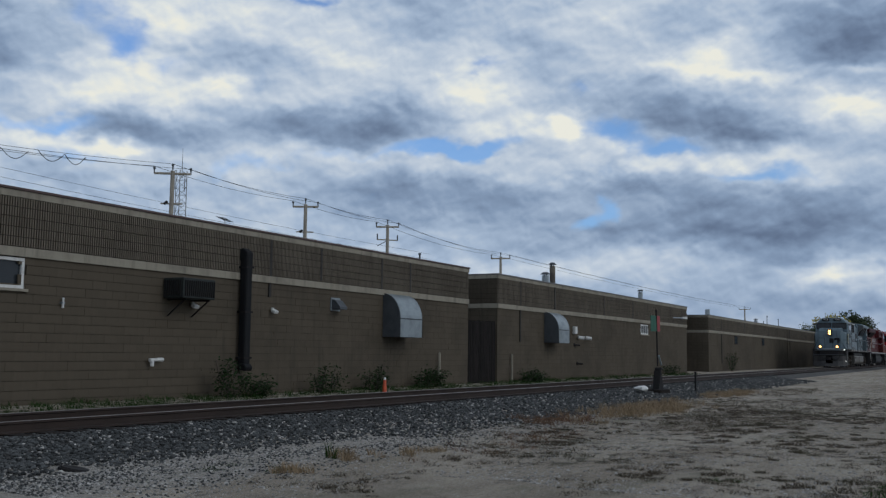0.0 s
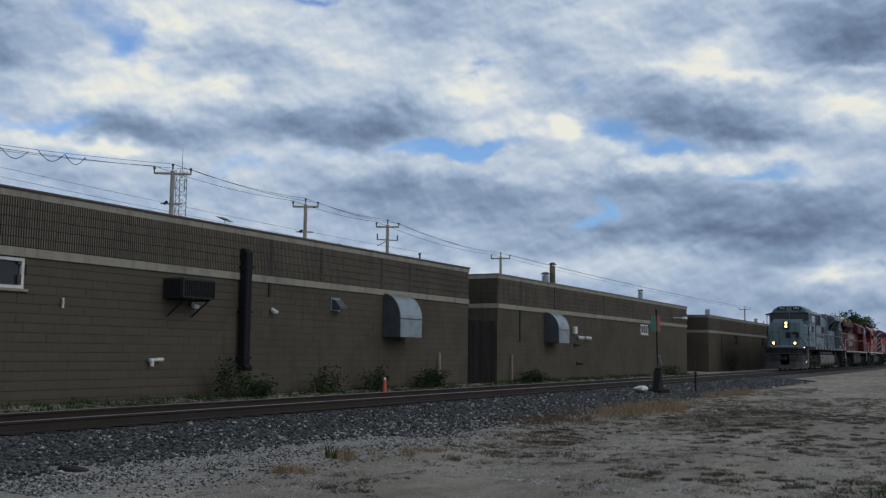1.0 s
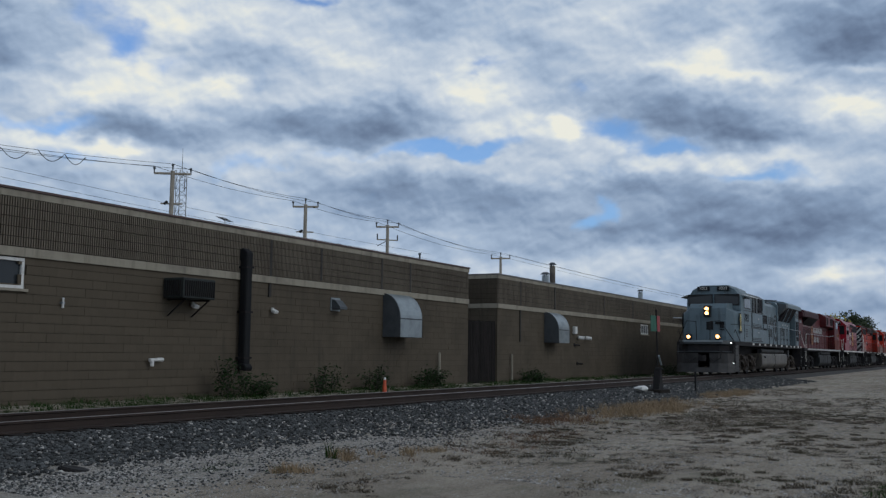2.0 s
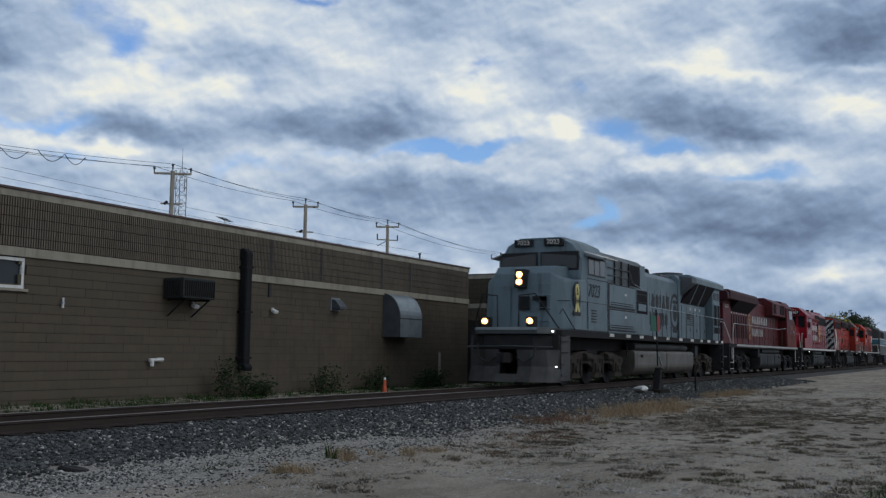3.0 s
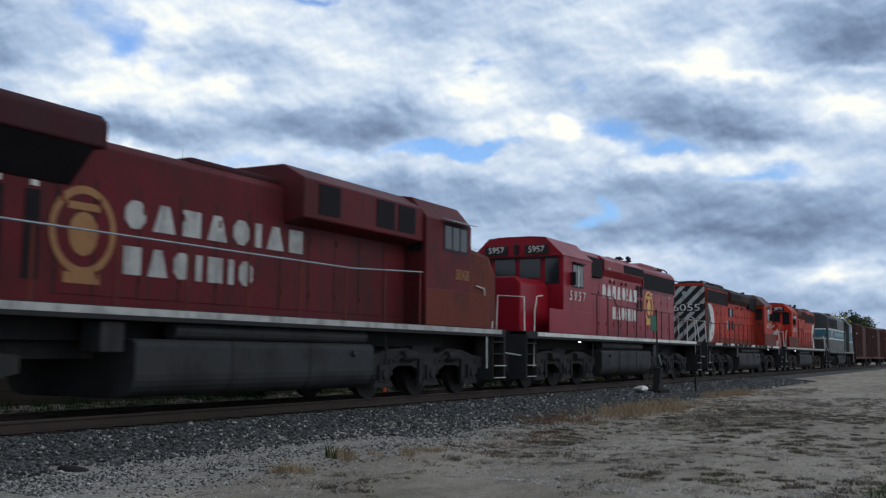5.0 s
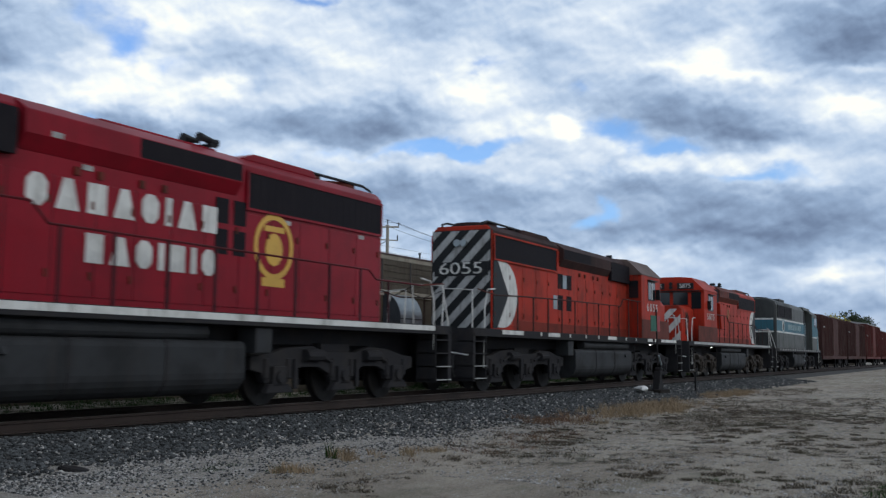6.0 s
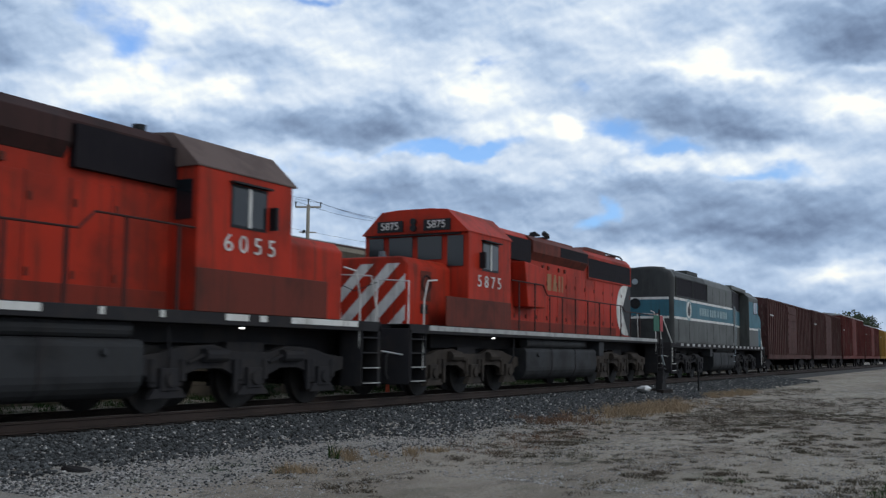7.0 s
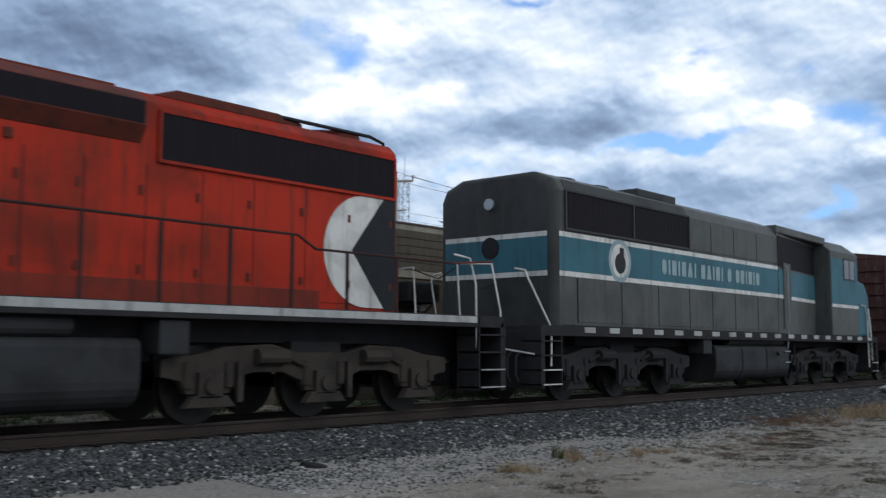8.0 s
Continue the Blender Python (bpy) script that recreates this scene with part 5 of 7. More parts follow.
def stripe_bars(parent, x0, x1, y0, y1, z0, z1, mat, width, gap, mirror=1):
    """Slanted bars across an end, cut to its outline."""
    step = width + gap
    c = y0 - (z1 - z0)
    while c < y1:
        # a bar follows z - z0 = slope * (y - c), between two parallels
        pts = []
        for base in (c, c + width * 1.4):
            lo_y, hi_y = max(y0, base), min(y1, base + (z1 - z0))
            pts.append((lo_y, z0 + (lo_y - base), hi_y, z0 + (hi_y - base)))
        (a0, b0, a1, b1), (c0, d0, c1, d1) = pts
        if a1 > a0 and c1 > c0:
            poly = [(a0, b0), (c0, d0), (c1, d1), (a1, b1)]
            if b0 > z0 and d0 <= z0 + 1e-6:
                poly.insert(1, (y0, z0))
            if b1 >= z1 - 1e-6 and d1 < z1 - 1e-6:
                poly.insert(len(poly) - 1, (y1, z1))
            part("stripe", Shape().prism([(mirror * a, b) for a, b in poly], x0, x1, "x"), mat, parent)
        c += step * 1.4


def multimark(hood, q, y):
    """White disc with a black wedge at the rear of the hood side."""
    S0, S1 = 1.70, 3.52
    cx, r = 17.05, 0.91
    zc = (S0 + S1) / 2
    pts = [(17.98, S0), (17.98, S1)]
    arc = [(17.3 - 0.92 * math.sin(math.pi * k / 24), zc + 0.91 * math.cos(math.pi * k / 24)) for k in range(25)]
    a, b = sorted((q * y, q * (y + 0.006)))
    part("white_disc", Shape().prism([(17.98, S0), (17.98, S1)] + arc, a, b, "y"), M["white"], hood)
    c, d = sorted((q * (y + 0.006), q * (y + 0.012)))
    part("black_wedge", Shape().prism([(17.99, S0 - 0.03), (17.99, S1 + 0.03), (17.74, S1 + 0.03), (16.98, zc), (17.74, S0 - 0.03)], c, d, "y"), M["ink"], hood)


def crest(hood, u, y, z, q, mat, back, r):
    """A round emblem as plain rings and a bar."""
    c, d = sorted((q * y, q * (y + 0.008)))
    ring = Shape()
    for t in (c, d):
        for f, g in ((0.95, 1.0), (0.78, 0.82)):
            ring.v += [(u + f * r * math.cos(k * math.pi / 14), t, z + g * r * math.sin(k * math.pi / 14)) for k in range(28)]
    for k in range(28):
        j = (k + 1) % 28
        ring.f += [(k, j, 28 + j, 28 + k), (56 + j, 56 + k, 84 + k, 84 + j), (j, k, 56 + k, 56 + j), (28 + k, 28 + j, 84 + j, 84 + k)]
    ring.m = [0] * len(ring.f)
    em = part("emblem", ring, mat, hood)
    part("emblem_shape", Shape().prism([(u + 0.42 * r * math.cos(w * 0.5236), z - 0.05 + 0.5 * r * math.sin(w * 0.5236)) for w in range(12)], c, d - 0.002, "y"), mat, em)
    part("emblem_bar", Shape().box(u - 0.3, u + 0.3, c, d - 0.001, z + 0.45 * r, z + 0.62 * r), mat, em)
    part("emblem_base", Shape().box(u - 0.34, u + 0.34, c, d - 0.001, z - r - 0.12, z - r + 0.04), mat, em)


# -- grey wide-nose leader with flared radiators --
def grey_leader(wheels):
    L, S = 23.1, 1.72
    root = thing("leading_locomotive", None, [], "grey wide-nosed diesel locomotive with lit headlights leading the train", "locomotive", "locomotives of the train")
    G, Dk = M["grey_loco"], M["grey_dark"]
    chassis(root, L, S, (8.5, 17.0), (5.0, 18.6), wheels, M["under"], [(5.4, 5.85), (7.2, 7.7), (8.8, 9.25), (10.6, 11.1), (12.4, 12.8), (14.3, 14.8), (16.2, 16.7), (17.9, 18.3), (19.2, 19.75), (20.8, 21.3), (22.0, 22.4)], M["white"], "truckpaint", 1.0, 0.7, tank_mat="tank_sheen", tank_label="brownish-grey fuel tank, tan sheen in its colour")
    # nose: a blunt wedge the full width of the cab, with cut corners
    nose = Shape()
    plan = [(1.35, 0.95), (1.55, 1.30), (2.1, 1.5), (3.4, 1.5)]
    ring = [(u, -y) for u, y in plan] + [(u, y) for u, y in reversed(plan)]
    n = len(ring)
    lo = [(u, y, S) for u, y in ring]
    hi = []
    for u, y in ring:
        z = 3.22 + (u - 1.35) * 0.10 if abs(y) > 1.0 else 3.45
        hi.append((u + 0.16, y * 0.985, z if abs(y) > 0.96 else 3.52))
    nose.v = lo + hi
    nose.f = [tuple(reversed(range(n))), tuple(range(n, 2 * n))] + [(i, (i + 1) % n, n + (i + 1) % n, n + i) for i in range(n)]
    nose.f = [tuple(reversed(q)) for q in nose.f]
    nose.m = [0] * len(nose.f)
    ns = part("nose", nose, G, root, "grey wide nose", bevel=0.05)
    part("nose_crown", Shape().prism([(1.52, 3.40), (1.75, 3.72), (3.3, 3.80), (3.3, 3.2), (1.55, 3.2)], -1.0, 1.0, "y"), G, ns, bevel=0.06)
    part("nose_door", Shape().box(1.33, 1.36, 0.35, 0.93, S + 0.05, 3.1), G, ns, bevel=0.01)
    part("lamp_panel", Shape().prism([(1.20, 3.02), (1.26, 3.60), (1.8, 3.60), (1.5, 3.02)], -0.17, 0.17, "y"), M["ink"], ns, bevel=0.02)
    for z, u in ((3.20, 1.21), (3.43, 1.23)):
        part("headlight", Shape().rod((u + 0.08, 0, z), (u - 0.02, 0, z), 0.095, 18), M["lens"], ns, "lit headlight")
    for z in (2.0, 2.4, 2.8, 3.15):
        part("grab_iron", Shape().tube([(1.36, -0.55, z), (1.29, -0.55, z), (1.29, -0.92, z), (1.4, -0.98, z)], 0.013, 5), G, ns)
    part("grab_iron", Shape().tube([(1.5, -1.16, 2.62), (1.44, -1.18, 2.62), (1.72, -1.47, 2.62), (1.8, -1.42, 2.62)], 0.013, 5), M["ink"], ns)
    # maker's panel on the nose front: plain dark block shapes
    part("nose_emblem", Shape().box(1.325, 1.35, -0.86, -0.64, 2.34, 2.74).box(1.325, 1.35, -0.86, -0.40, 2.62, 2.76).box(1.325, 1.35, -0.30, 0.05, 2.34, 2.76), M["ink"], ns)
    # cab
    cabprof = [(-1.5, S), (-1.5, 4.06), (-1.18, 4.56), (-0.7, 4.78), (0.7, 4.78), (1.18, 4.56), (1.5, 4.06), (1.5, S)]
    cab = part("cab", Shape().prism(cabprof, 3.25, 5.2, "x"), G, root, bevel=0.03)
    face = Shape()
    face.v = [(3.25, -1.5, 3.3), (3.25, 1.5, 3.3), (3.25, 1.5, 4.06), (3.25, 1.18, 4.56), (3.25, 0.7, 4.78), (3.25, -0.7, 4.78), (3.25, -1.18, 4.56), (3.25, -1.5, 4.06),
              (2.80, -1.44, 3.3), (2.80, 1.44, 3.3), (2.92, 1.44, 4.02), (2.88, 1.12, 4.50), (2.84, 0.68, 4.74), (2.84, -0.68, 4.74), (2.88, -1.12, 4.50), (2.92, -1.44, 4.02)]
    face.f = [tuple(range(8)), tuple(reversed(range(8, 16)))] + [(i, 8 + i, 8 + (i + 1) % 8, (i + 1) % 8) for i in range(8)]
    face.m = [0] * 10
    fc = part("cab_front", face, G, cab, bevel=0.02)
    for q in (-1, 1):
        y0, y1 = sorted((q * 0.10, q * 1.30))
        ws = Shape().prism([(y0, 3.72), (y1, 3.72), (y1, 4.12) if q > 0 else (y1, 4.22), (y0, 4.22) if q > 0 else (y0, 4.12)], 2.79, 2.92, "x")
        part("windshield", ws, M["cabglass"], fc, "dark windshield pane")
        part("windshield_frame", Shape().prism([(y0 - 0.05, 3.66), (y1 + 0.05, 3.66), (y1 + 0.05, 4.27), (y0 - 0.05, 4.27)], 2.81, 2.9, "x"), M["ink"], fc)
        part("wiper", Shape().tube([(2.78, q * 0.5, 3.72), (2.78, q * 0.9, 3.86)], 0.008, 4), M["ink"], fc)
        nb = part("number_board", Shape().box(2.74, 3.2, min(q * 0.20, q * 0.84), max(q * 0.20, q * 0.84), 4.46, 4.69), M["ink"], fc, bevel=0.01)
        part("board_number", letters("7023", 0.22, M["white"]), [], nb, at=pose(2.732, q * 0.52, 4.575, 90, 0, -90))
        pane(cab, 3.28, 4.92, 1.5, 3.52, 4.12, q, M["ink"], 3)
        part("sunshade", Shape().prism([(q * 1.48, 4.24), (q * 1.84, 4.12), (q * 1.84, 4.145), (q * 1.46, 4.28)], 3.1, 5.25, "x"), M["white"], cab, "pale metal sunshade")
        side_text(cab, "7023", 0.60, 3.86, 1.508, 3.02, q, M["ink"], wide=0.95, slant=0.18)
        # yellow ribbon emblem: loop and two tails on the nose side
        rb = Shape()
        y0, y1 = sorted((q * 1.502, q * 1.509))
        for k in range(18):
            w0, w1 = math.pi * (-0.28 + 1.56 * k / 18), math.pi * (-0.28 + 1.56 * (k + 1) / 18)
            rb.prism([(2.3 + 0.17 * math.cos(w), 2.98 + 0.20 * math.sin(w)) for w in (w0, w1)] + [(2.3 + 0.065 * math.cos(w), 2.98 + 0.09 * math.sin(w)) for w in (w1, w0)], y0, y1, "y")
        rb.prism([(2.15, 2.87), (2.27, 2.83), (2.53, 2.30), (2.36, 2.30)], y0, y1, "y").prism([(2.45, 2.87), (2.33, 2.83), (2.07, 2.30), (2.24, 2.30)], y0, y1, "y")
        part("ribbon_emblem", rb, M["ribbon"], cab)
        part("ribbon_backing", Shape().prism([(2.3 + 0.29 * math.cos(w * 0.4488), 2.76 + 0.50 * math.sin(w * 0.4488)) for w in range(14)], min(q * 1.496, q * 1.503), max(q * 1.496, q * 1.503), "y").box(2.0, 2.6, min(q * 1.497, q * 1.504), max(q * 1.497, q * 1.504), 2.18, 2.34), M["ink"], cab)
        for k in range(5):
            part("vent_slat", Shape().box(3.55, 4.05, min(q * 1.5, q * 1.52), max(q * 1.5, q * 1.52), 2.02 + k * 0.09, 2.06 + k * 0.09), M["ink"], cab)
        for u0, u1, z0, z1 in ((5.17, 5.23, S, 3.45), (3.2, 5.1, 3.40, 3.43), (1.9, 5.15, 2.64, 2.655), (3.2, 3.22, S + 0.08, 2.64), (1.75, 5.15, S, S + 0.04)):
            part("panel_gap", Shape().box(u0, u1, min(q * 1.5, q * 1.507), max(q * 1.5, q * 1.507), z0, z1), M["ink"], cab)
        part("side_door", Shape().box(3.25, 4.75, min(q * 1.5, q * 1.511), max(q * 1.5, q * 1.511), S + 0.08, 2.62), G, cab, bevel=0.01)
        # tall equipment cabinets behind the cab
        for a, b, z0, z1 in ((5.32, 8.2, 2.62, 3.36), (5.32, 8.2, S + 0.12, 2.50)):
            part("door_gap", Shape().box(a - 0.05, b + 0.05, min(q * 1.5, q * 1.506), max(q * 1.5, q * 1.506), z0 - 0.05, z1 + 0.05), M["ink"], root)
            d = part("cabinet_door", Shape().box(a, b, min(q * 1.5, q * 1.53), max(q * 1.5, q * 1.53), z0, z1), G, root, bevel=0.025)
            part("vent_slat", Shape().box(a + 0.1, b - 0.3, min(q * 1.53, q * 1.537), max(q * 1.53, q * 1.537), z0 + 0.05, z0 + 0.09).box(a + 0.1, b - 0.3, min(q * 1.53, q * 1.537), max(q * 1.53, q * 1.537), z0 + 0.13, z0 + 0.16), M["ink"], d)
            part("placard", Shape().box((a + b) / 2 + 0.2, (a + b) / 2 + 0.4, min(q * 1.53, q * 1.536), max(q * 1.53, q * 1.536), z0 + 0.42, z0 + 0.50), M["white"], d)
        louvre(root, 8.4, 9.75, 1.48, 1.505, 2.50, 3.36, q, 3, M["grille"], G, False, "intake")
        part("intake_step", Shape().box(8.6, 9.55, min(q * 1.5, q * 1.53), max(q * 1.5, q * 1.53), 2.60, 2.86), G, root, bevel=0.01)
        part("upper_rail", Shape().tube([(5.3, q * 1.36, 3.98), (7.95, q * 1.36, 3.98), (8.12, q * 1.38, 3.86), (8.16, q * 1.42, 3.62), (8.3, q * 1.47, 3.55)], 0.02, 6), M["galvdark"], root)
        for u in (5.4, 6.45, 7.2, 8.05):
            part("rail_post", Shape().box(u - 0.03, u + 0.03, min(q * 1.32, q * 1.36), max(q * 1.32, q * 1.36), 3.44, 4.28), M["ink"], root)
        part("lower_rail", Shape().tube([(5.35, q * 1.35, 3.72), (8.0, q * 1.35, 3.72)], 0.014, 5), M["galvdark"], root)
    part("cabinet", Shape().box(5.2, 10.1, -1.5, 1.5, S, 3.42), G, root, bevel=0.03)
    # upper inverter housing
    up = part("upper_housing", Shape().prism([(-1.30, 3.42), (-1.30, 4.30), (-1.0, 4.52), (1.0, 4.52), (1.30, 4.30), (1.30, 3.42)], 5.2, 10.1, "x"), Dk, root, bevel=0.02)
    for q in (-1, 1):
        for a, b in ((5.45, 6.35), (6.6, 7.1), (7.3, 8.0)):
            part("housing_panel", Shape().box(a, b, min(q * 1.3, q * 1.315), max(q * 1.3, q * 1.315), 3.55, 4.2), Dk if a > 6.4 else G, up, bevel=0.008)
        louvre(up, 8.2, 9.4, 1.3, 1.32, 3.5, 4.26, q, 6, M["grille"], None)
        part("end_panel", Shape().box(9.45, 10.1, min(q * 1.3, q * 1.33), max(q * 1.3, q * 1.33), 3.42, 4.34), G, up, bevel=0.01)
    # engine hood
    H = 0.92
    hood = part("engine_hood", Shape().prism(hood_profile(H, S, 4.30, 0.2), 10.1, 16.6, "x"), G, root, bevel=0.03)
    for q in (-1, 1):
        door_seams(hood, [10.9, 11.8, 12.7, 13.6, 14.5, 15.3, 16.2], H, 1.82, 3.6, q, G, hinge_mat=M["ink"])
        letter_bars(hood, WORD_LONG, 0.55, 0.56, 12.62, H + 0.016, 3.18, q, M["ink"])
        letter_bars(hood, WORD_SHORT, 0.52, 0.53, 12.95, H + 0.016, 2.46, q, M["ink"])
        crest(hood, 15.75, H + 0.016, 2.86, q, M["ink"], G, 0.78)
    horn(hood, 13.3, -0.3, 4.32)
    part("exhaust_hatch", Shape().box(14.6, 16.15, -0.65, 0.65, 4.30, 4.42), M["grey_dark"], hood, bevel=0.03)
    # radiator section, flaring out to the full width
    rad = part("radiator_body", Shape().prism(hood_profile(1.0, S, 4.50, 0.2), 16.2, 22.4, "x"), G, root, bevel=0.03)
    wing = Shape()
    wing.prism([(-1.5, 4.16), (-1.5, 4.40), (-1.15, 4.58), (1.15, 4.58), (1.5, 4.40), (1.5, 4.16)], 17.3, 22.72, "x")
    part("radiator_wing", wing, G, root, "flared radiator roof", bevel=0.03)
    for q in (-1, 1):
        slope = Shape()
        slope.v = [(16.45, q * 1.04, 3.28), (20.55, q * 1.04, 3.28), (21.0, q * 1.49, 4.17), (17.35, q * 1.49, 4.17), (16.45, q * 0.95, 3.28), (20.55, q * 0.95, 3.28), (21.0, q * 0.95, 4.17), (17.35, q * 0.95, 4.17)]
        slope.f = [f if q < 0 else tuple(reversed(f)) for f in ((0, 1, 2, 3), (4, 7, 6, 5), (0, 4, 5, 1), (3, 2, 6, 7), (0, 3, 7, 4), (1, 5, 6, 2))]
        slope.m = [0] * 6
        part("radiator_intake", slope, M["grille"], rad, "black sloping radiator screen")
        for a in (17.72, 19.2):
            part("intake_post", Shape().prism([(q * 1.0, 3.26), (q * 1.09, 3.26), (q * 1.5, 4.18), (q * 1.0, 4.18)], a, a + 0.09, "x"), G, rad)
        part("wing_front", Shape().prism([(q * 0.95, 3.55), (q * 1.5, 4.16), (q * 1.5, 4.36), (q * 0.95, 4.45)], 16.5, 17.36, "x"), Dk, rad)
        part("rear_block", Shape().box(20.95, 22.4, min(q * 0.9, q * 1.36), max(q * 0.9, q * 1.36), S, 4.2), G, rad, bevel=0.03)
        for a, b, z0, z1 in ((21.1, 21.72, 2.42, 3.40), (21.78, 22.3, 2.42, 3.40), (21.1, 22.3, 2.05, 2.34)):
            louvre(rad, a, b, 1.355, 1.37, z0, z1, q, 5, M["grille"], G)
        for a in (21.1, 21.75):
            louvre(rad, a, a + 0.5, 1.355, 1.37, 3.62, 3.98, q, 4, Dk, None, False)
        door_seams(rad, [16.6, 17.4, 18.1, 18.7, 19.3, 19.9, 20.8], 1.0, 1.82, 3.18, q, G, hinge_mat=M["ink"])
        fl = part("flag_panel", Shape().box(17.5, 17.95, min(q * 1.016, q * 1.022), max(q * 1.016, q * 1.022), 2.58, 2.90), M["ink"], rad)
        for k in range(7):
            part("flag_bar", Shape().box(17.5 if k < 3 else 17.5, 18.75, min(q * 1.014, q * 1.021), max(q * 1.014, q * 1.021), 2.34 + k * 0.085, 2.385 + k * 0.085), M["ink"], fl)
        for x in (18.0, 18.9, 19.75):
            part("placard", Shape().box(x, x + 0.16, min(q * 1.014, q * 1.02), max(q * 1.014, q * 1.02), 3.02, 3.14), M["white"], rad)
    for x in (18.0, 19.6, 21.2):
        fan(rad, x, 4.56, 0.7, Dk)
    # front platform and plough
    part("anticlimber", Shape().prism([(0.28, -0.98), (0.28, 0.98), (1.2, 1.5), (1.2, -1.5)], 1.58, 1.78, "z"), Dk, root, bevel=0.03)
    part("plough_centre", Shape().prism([(0.24, 0.16), (0.34, 0.40), (0.42, 0.40), (0.36, 0.16)], -0.32, 0.32, "y"), M["plough"], root)
    part("anticlimber_lip", Shape().box(0.25, 0.285, -1.0, 1.0, 1.70, 1.785), M["galv"], root)
    part("buffer_beam", Shape().prism([(0.42, -0.8), (0.42, 0.8), (1.0, 1.3), (1.0, -1.3)], 1.12, 1.58, "z"), M["under"], root, bevel=0.03)
    for q in (-1, 1):
        blade = Shape()
        out = [(0.36, 0.30), (0.34, 0.75), (0.52, 1.20), (0.86, 1.50)]
        for (ua, ya), (ub, yb) in zip(out, out[1:]):
            lo = 0.16
            blade.v += [(ua - 0.10, q * ya, lo), (ub - 0.10, q * yb, lo), (ub + 0.10, q * yb, 0.62), (ua + 0.10, q * ya, 0.62), (ub + 0.02, q * yb * 0.98, 1.12), (ua + 0.02, q * ya * 0.98, 1.12),
                        (ua + 0.02, q * ya, lo), (ub + 0.02, q * yb, lo), (ub + 0.16, q * yb, 0.62), (ua + 0.16, q * ya, 0.62), (ub + 0.10, q * yb * 0.98, 1.12), (ua + 0.10, q * ya * 0.98, 1.12)]
            n = len(blade.v) - 12
            fs = [(0, 1, 2, 3), (3, 2, 4, 5), (6, 9, 8, 7), (9, 11, 10, 8), (0, 6, 7, 1), (5, 4, 10, 11), (0, 3, 9, 6), (3, 5, 11, 9), (1, 7, 8, 2), (2, 8, 10, 4)]
            blade.f += [tuple(n + k for k in (f if q > 0 else reversed(f))) for f in fs]
            blade.m += [0] * len(fs)
        part("plough_blade", blade, M["plough"], root, "grimy grey snow plough blade")
        part("plough_wing", Shape().prism([(0.86, 1.46), (1.62, 1.52), (1.62, 1.47), (0.9, 1.40)], 0.2, 1.55, "z") if q > 0 else Shape().prism([(0.86, -1.46), (1.62, -1.52), (1.62, -1.47), (0.9, -1.40)], 0.2, 1.55, "z"), M["plough"], root)
        part("pilot_plate", Shape().box(0.92, 1.0, min(q * 0.4, q * 1.46), max(q * 0.4, q * 1.46), 0.3, 1.58), M["under"], root)
        dl = part("ditch_light", Shape().box(0.34, 0.62, q * 0.74 - 0.13, q * 0.74 + 0.13, 1.79, 2.10), M["ink"], root, bevel=0.02)
        part("lamp_glass", Shape().rod((0.40, q * 0.74, 1.965), (0.31, q * 0.74, 1.965), 0.09, 18), M["lens"], dl, "lit ditch light")
        part("front_rail", Shape().tube([(0.40, q * 0.34, 1.78), (0.40, q * 0.36, 2.74), (0.45, q * 0.86, 2.78), (0.95, q * 1.42, 1.76)], 0.022, 6), M["ink"], root)
        part("front_rail", Shape().tube([(0.9, q * 1.46, 2.2), (1.15, q * 1.46, 2.35), (2.0, q * 1.53, 1.75)], 0.016, 6), M["ink"], root)
    for q in (-1, 1):
        part("air_hose", Shape().tube([(0.3, q * 0.95, 1.3), (0.22, q * 0.9, 0.9), (0.24, q * 0.6, 0.72), (0.3, q * 0.35, 0.9)], 0.03, 6), M["rubber"], root)
    part("uncoupling_lever", Shape().tube([(0.5, -1.4, 1.2), (0.30, -0.35, 1.22), (0.30, 0.35, 1.22), (0.5, 1.4, 1.2)], 0.02, 6), M["galvdark"], root)
    part("step_light", Shape().rod((0.62, -1.34, 1.66), (0.54, -1.38, 1.66), 0.03, 10), M["step_lamp"], root)
    part("step_light", Shape().rod((0.66, -1.44, 0.62), (0.58, -1.48, 0.62), 0.024, 10), M["step_lamp"], root)
    stairs(root, 0.9, 1.5, S, Dk)
    stairs(root, 21.7, 22.35, S, Dk)
    railing(root, [10.6, 11.9, 13.2, 14.4, 15.6, 16.8, 18.0, 19.2, 20.4, 21.6, 22.5], [(8.3, 3.55), (9.4, 3.42), (10.2, 2.82), (22.5, 2.76)], S, 1.47, Dk, M["galv"], 0.018)
    pilot(root, 22.4, -1, S, M["under"])
    coupler(root, 0.0, -1)
    coupler(root, 23.05, 1)
    for q in (-1, 1):
        part("end_rail", Shape().tube([(22.5, q * 1.47, 0.5), (22.5, q * 1.47, 2.76)], 0.014, 6), M["galvdark"], root)
    return root, L


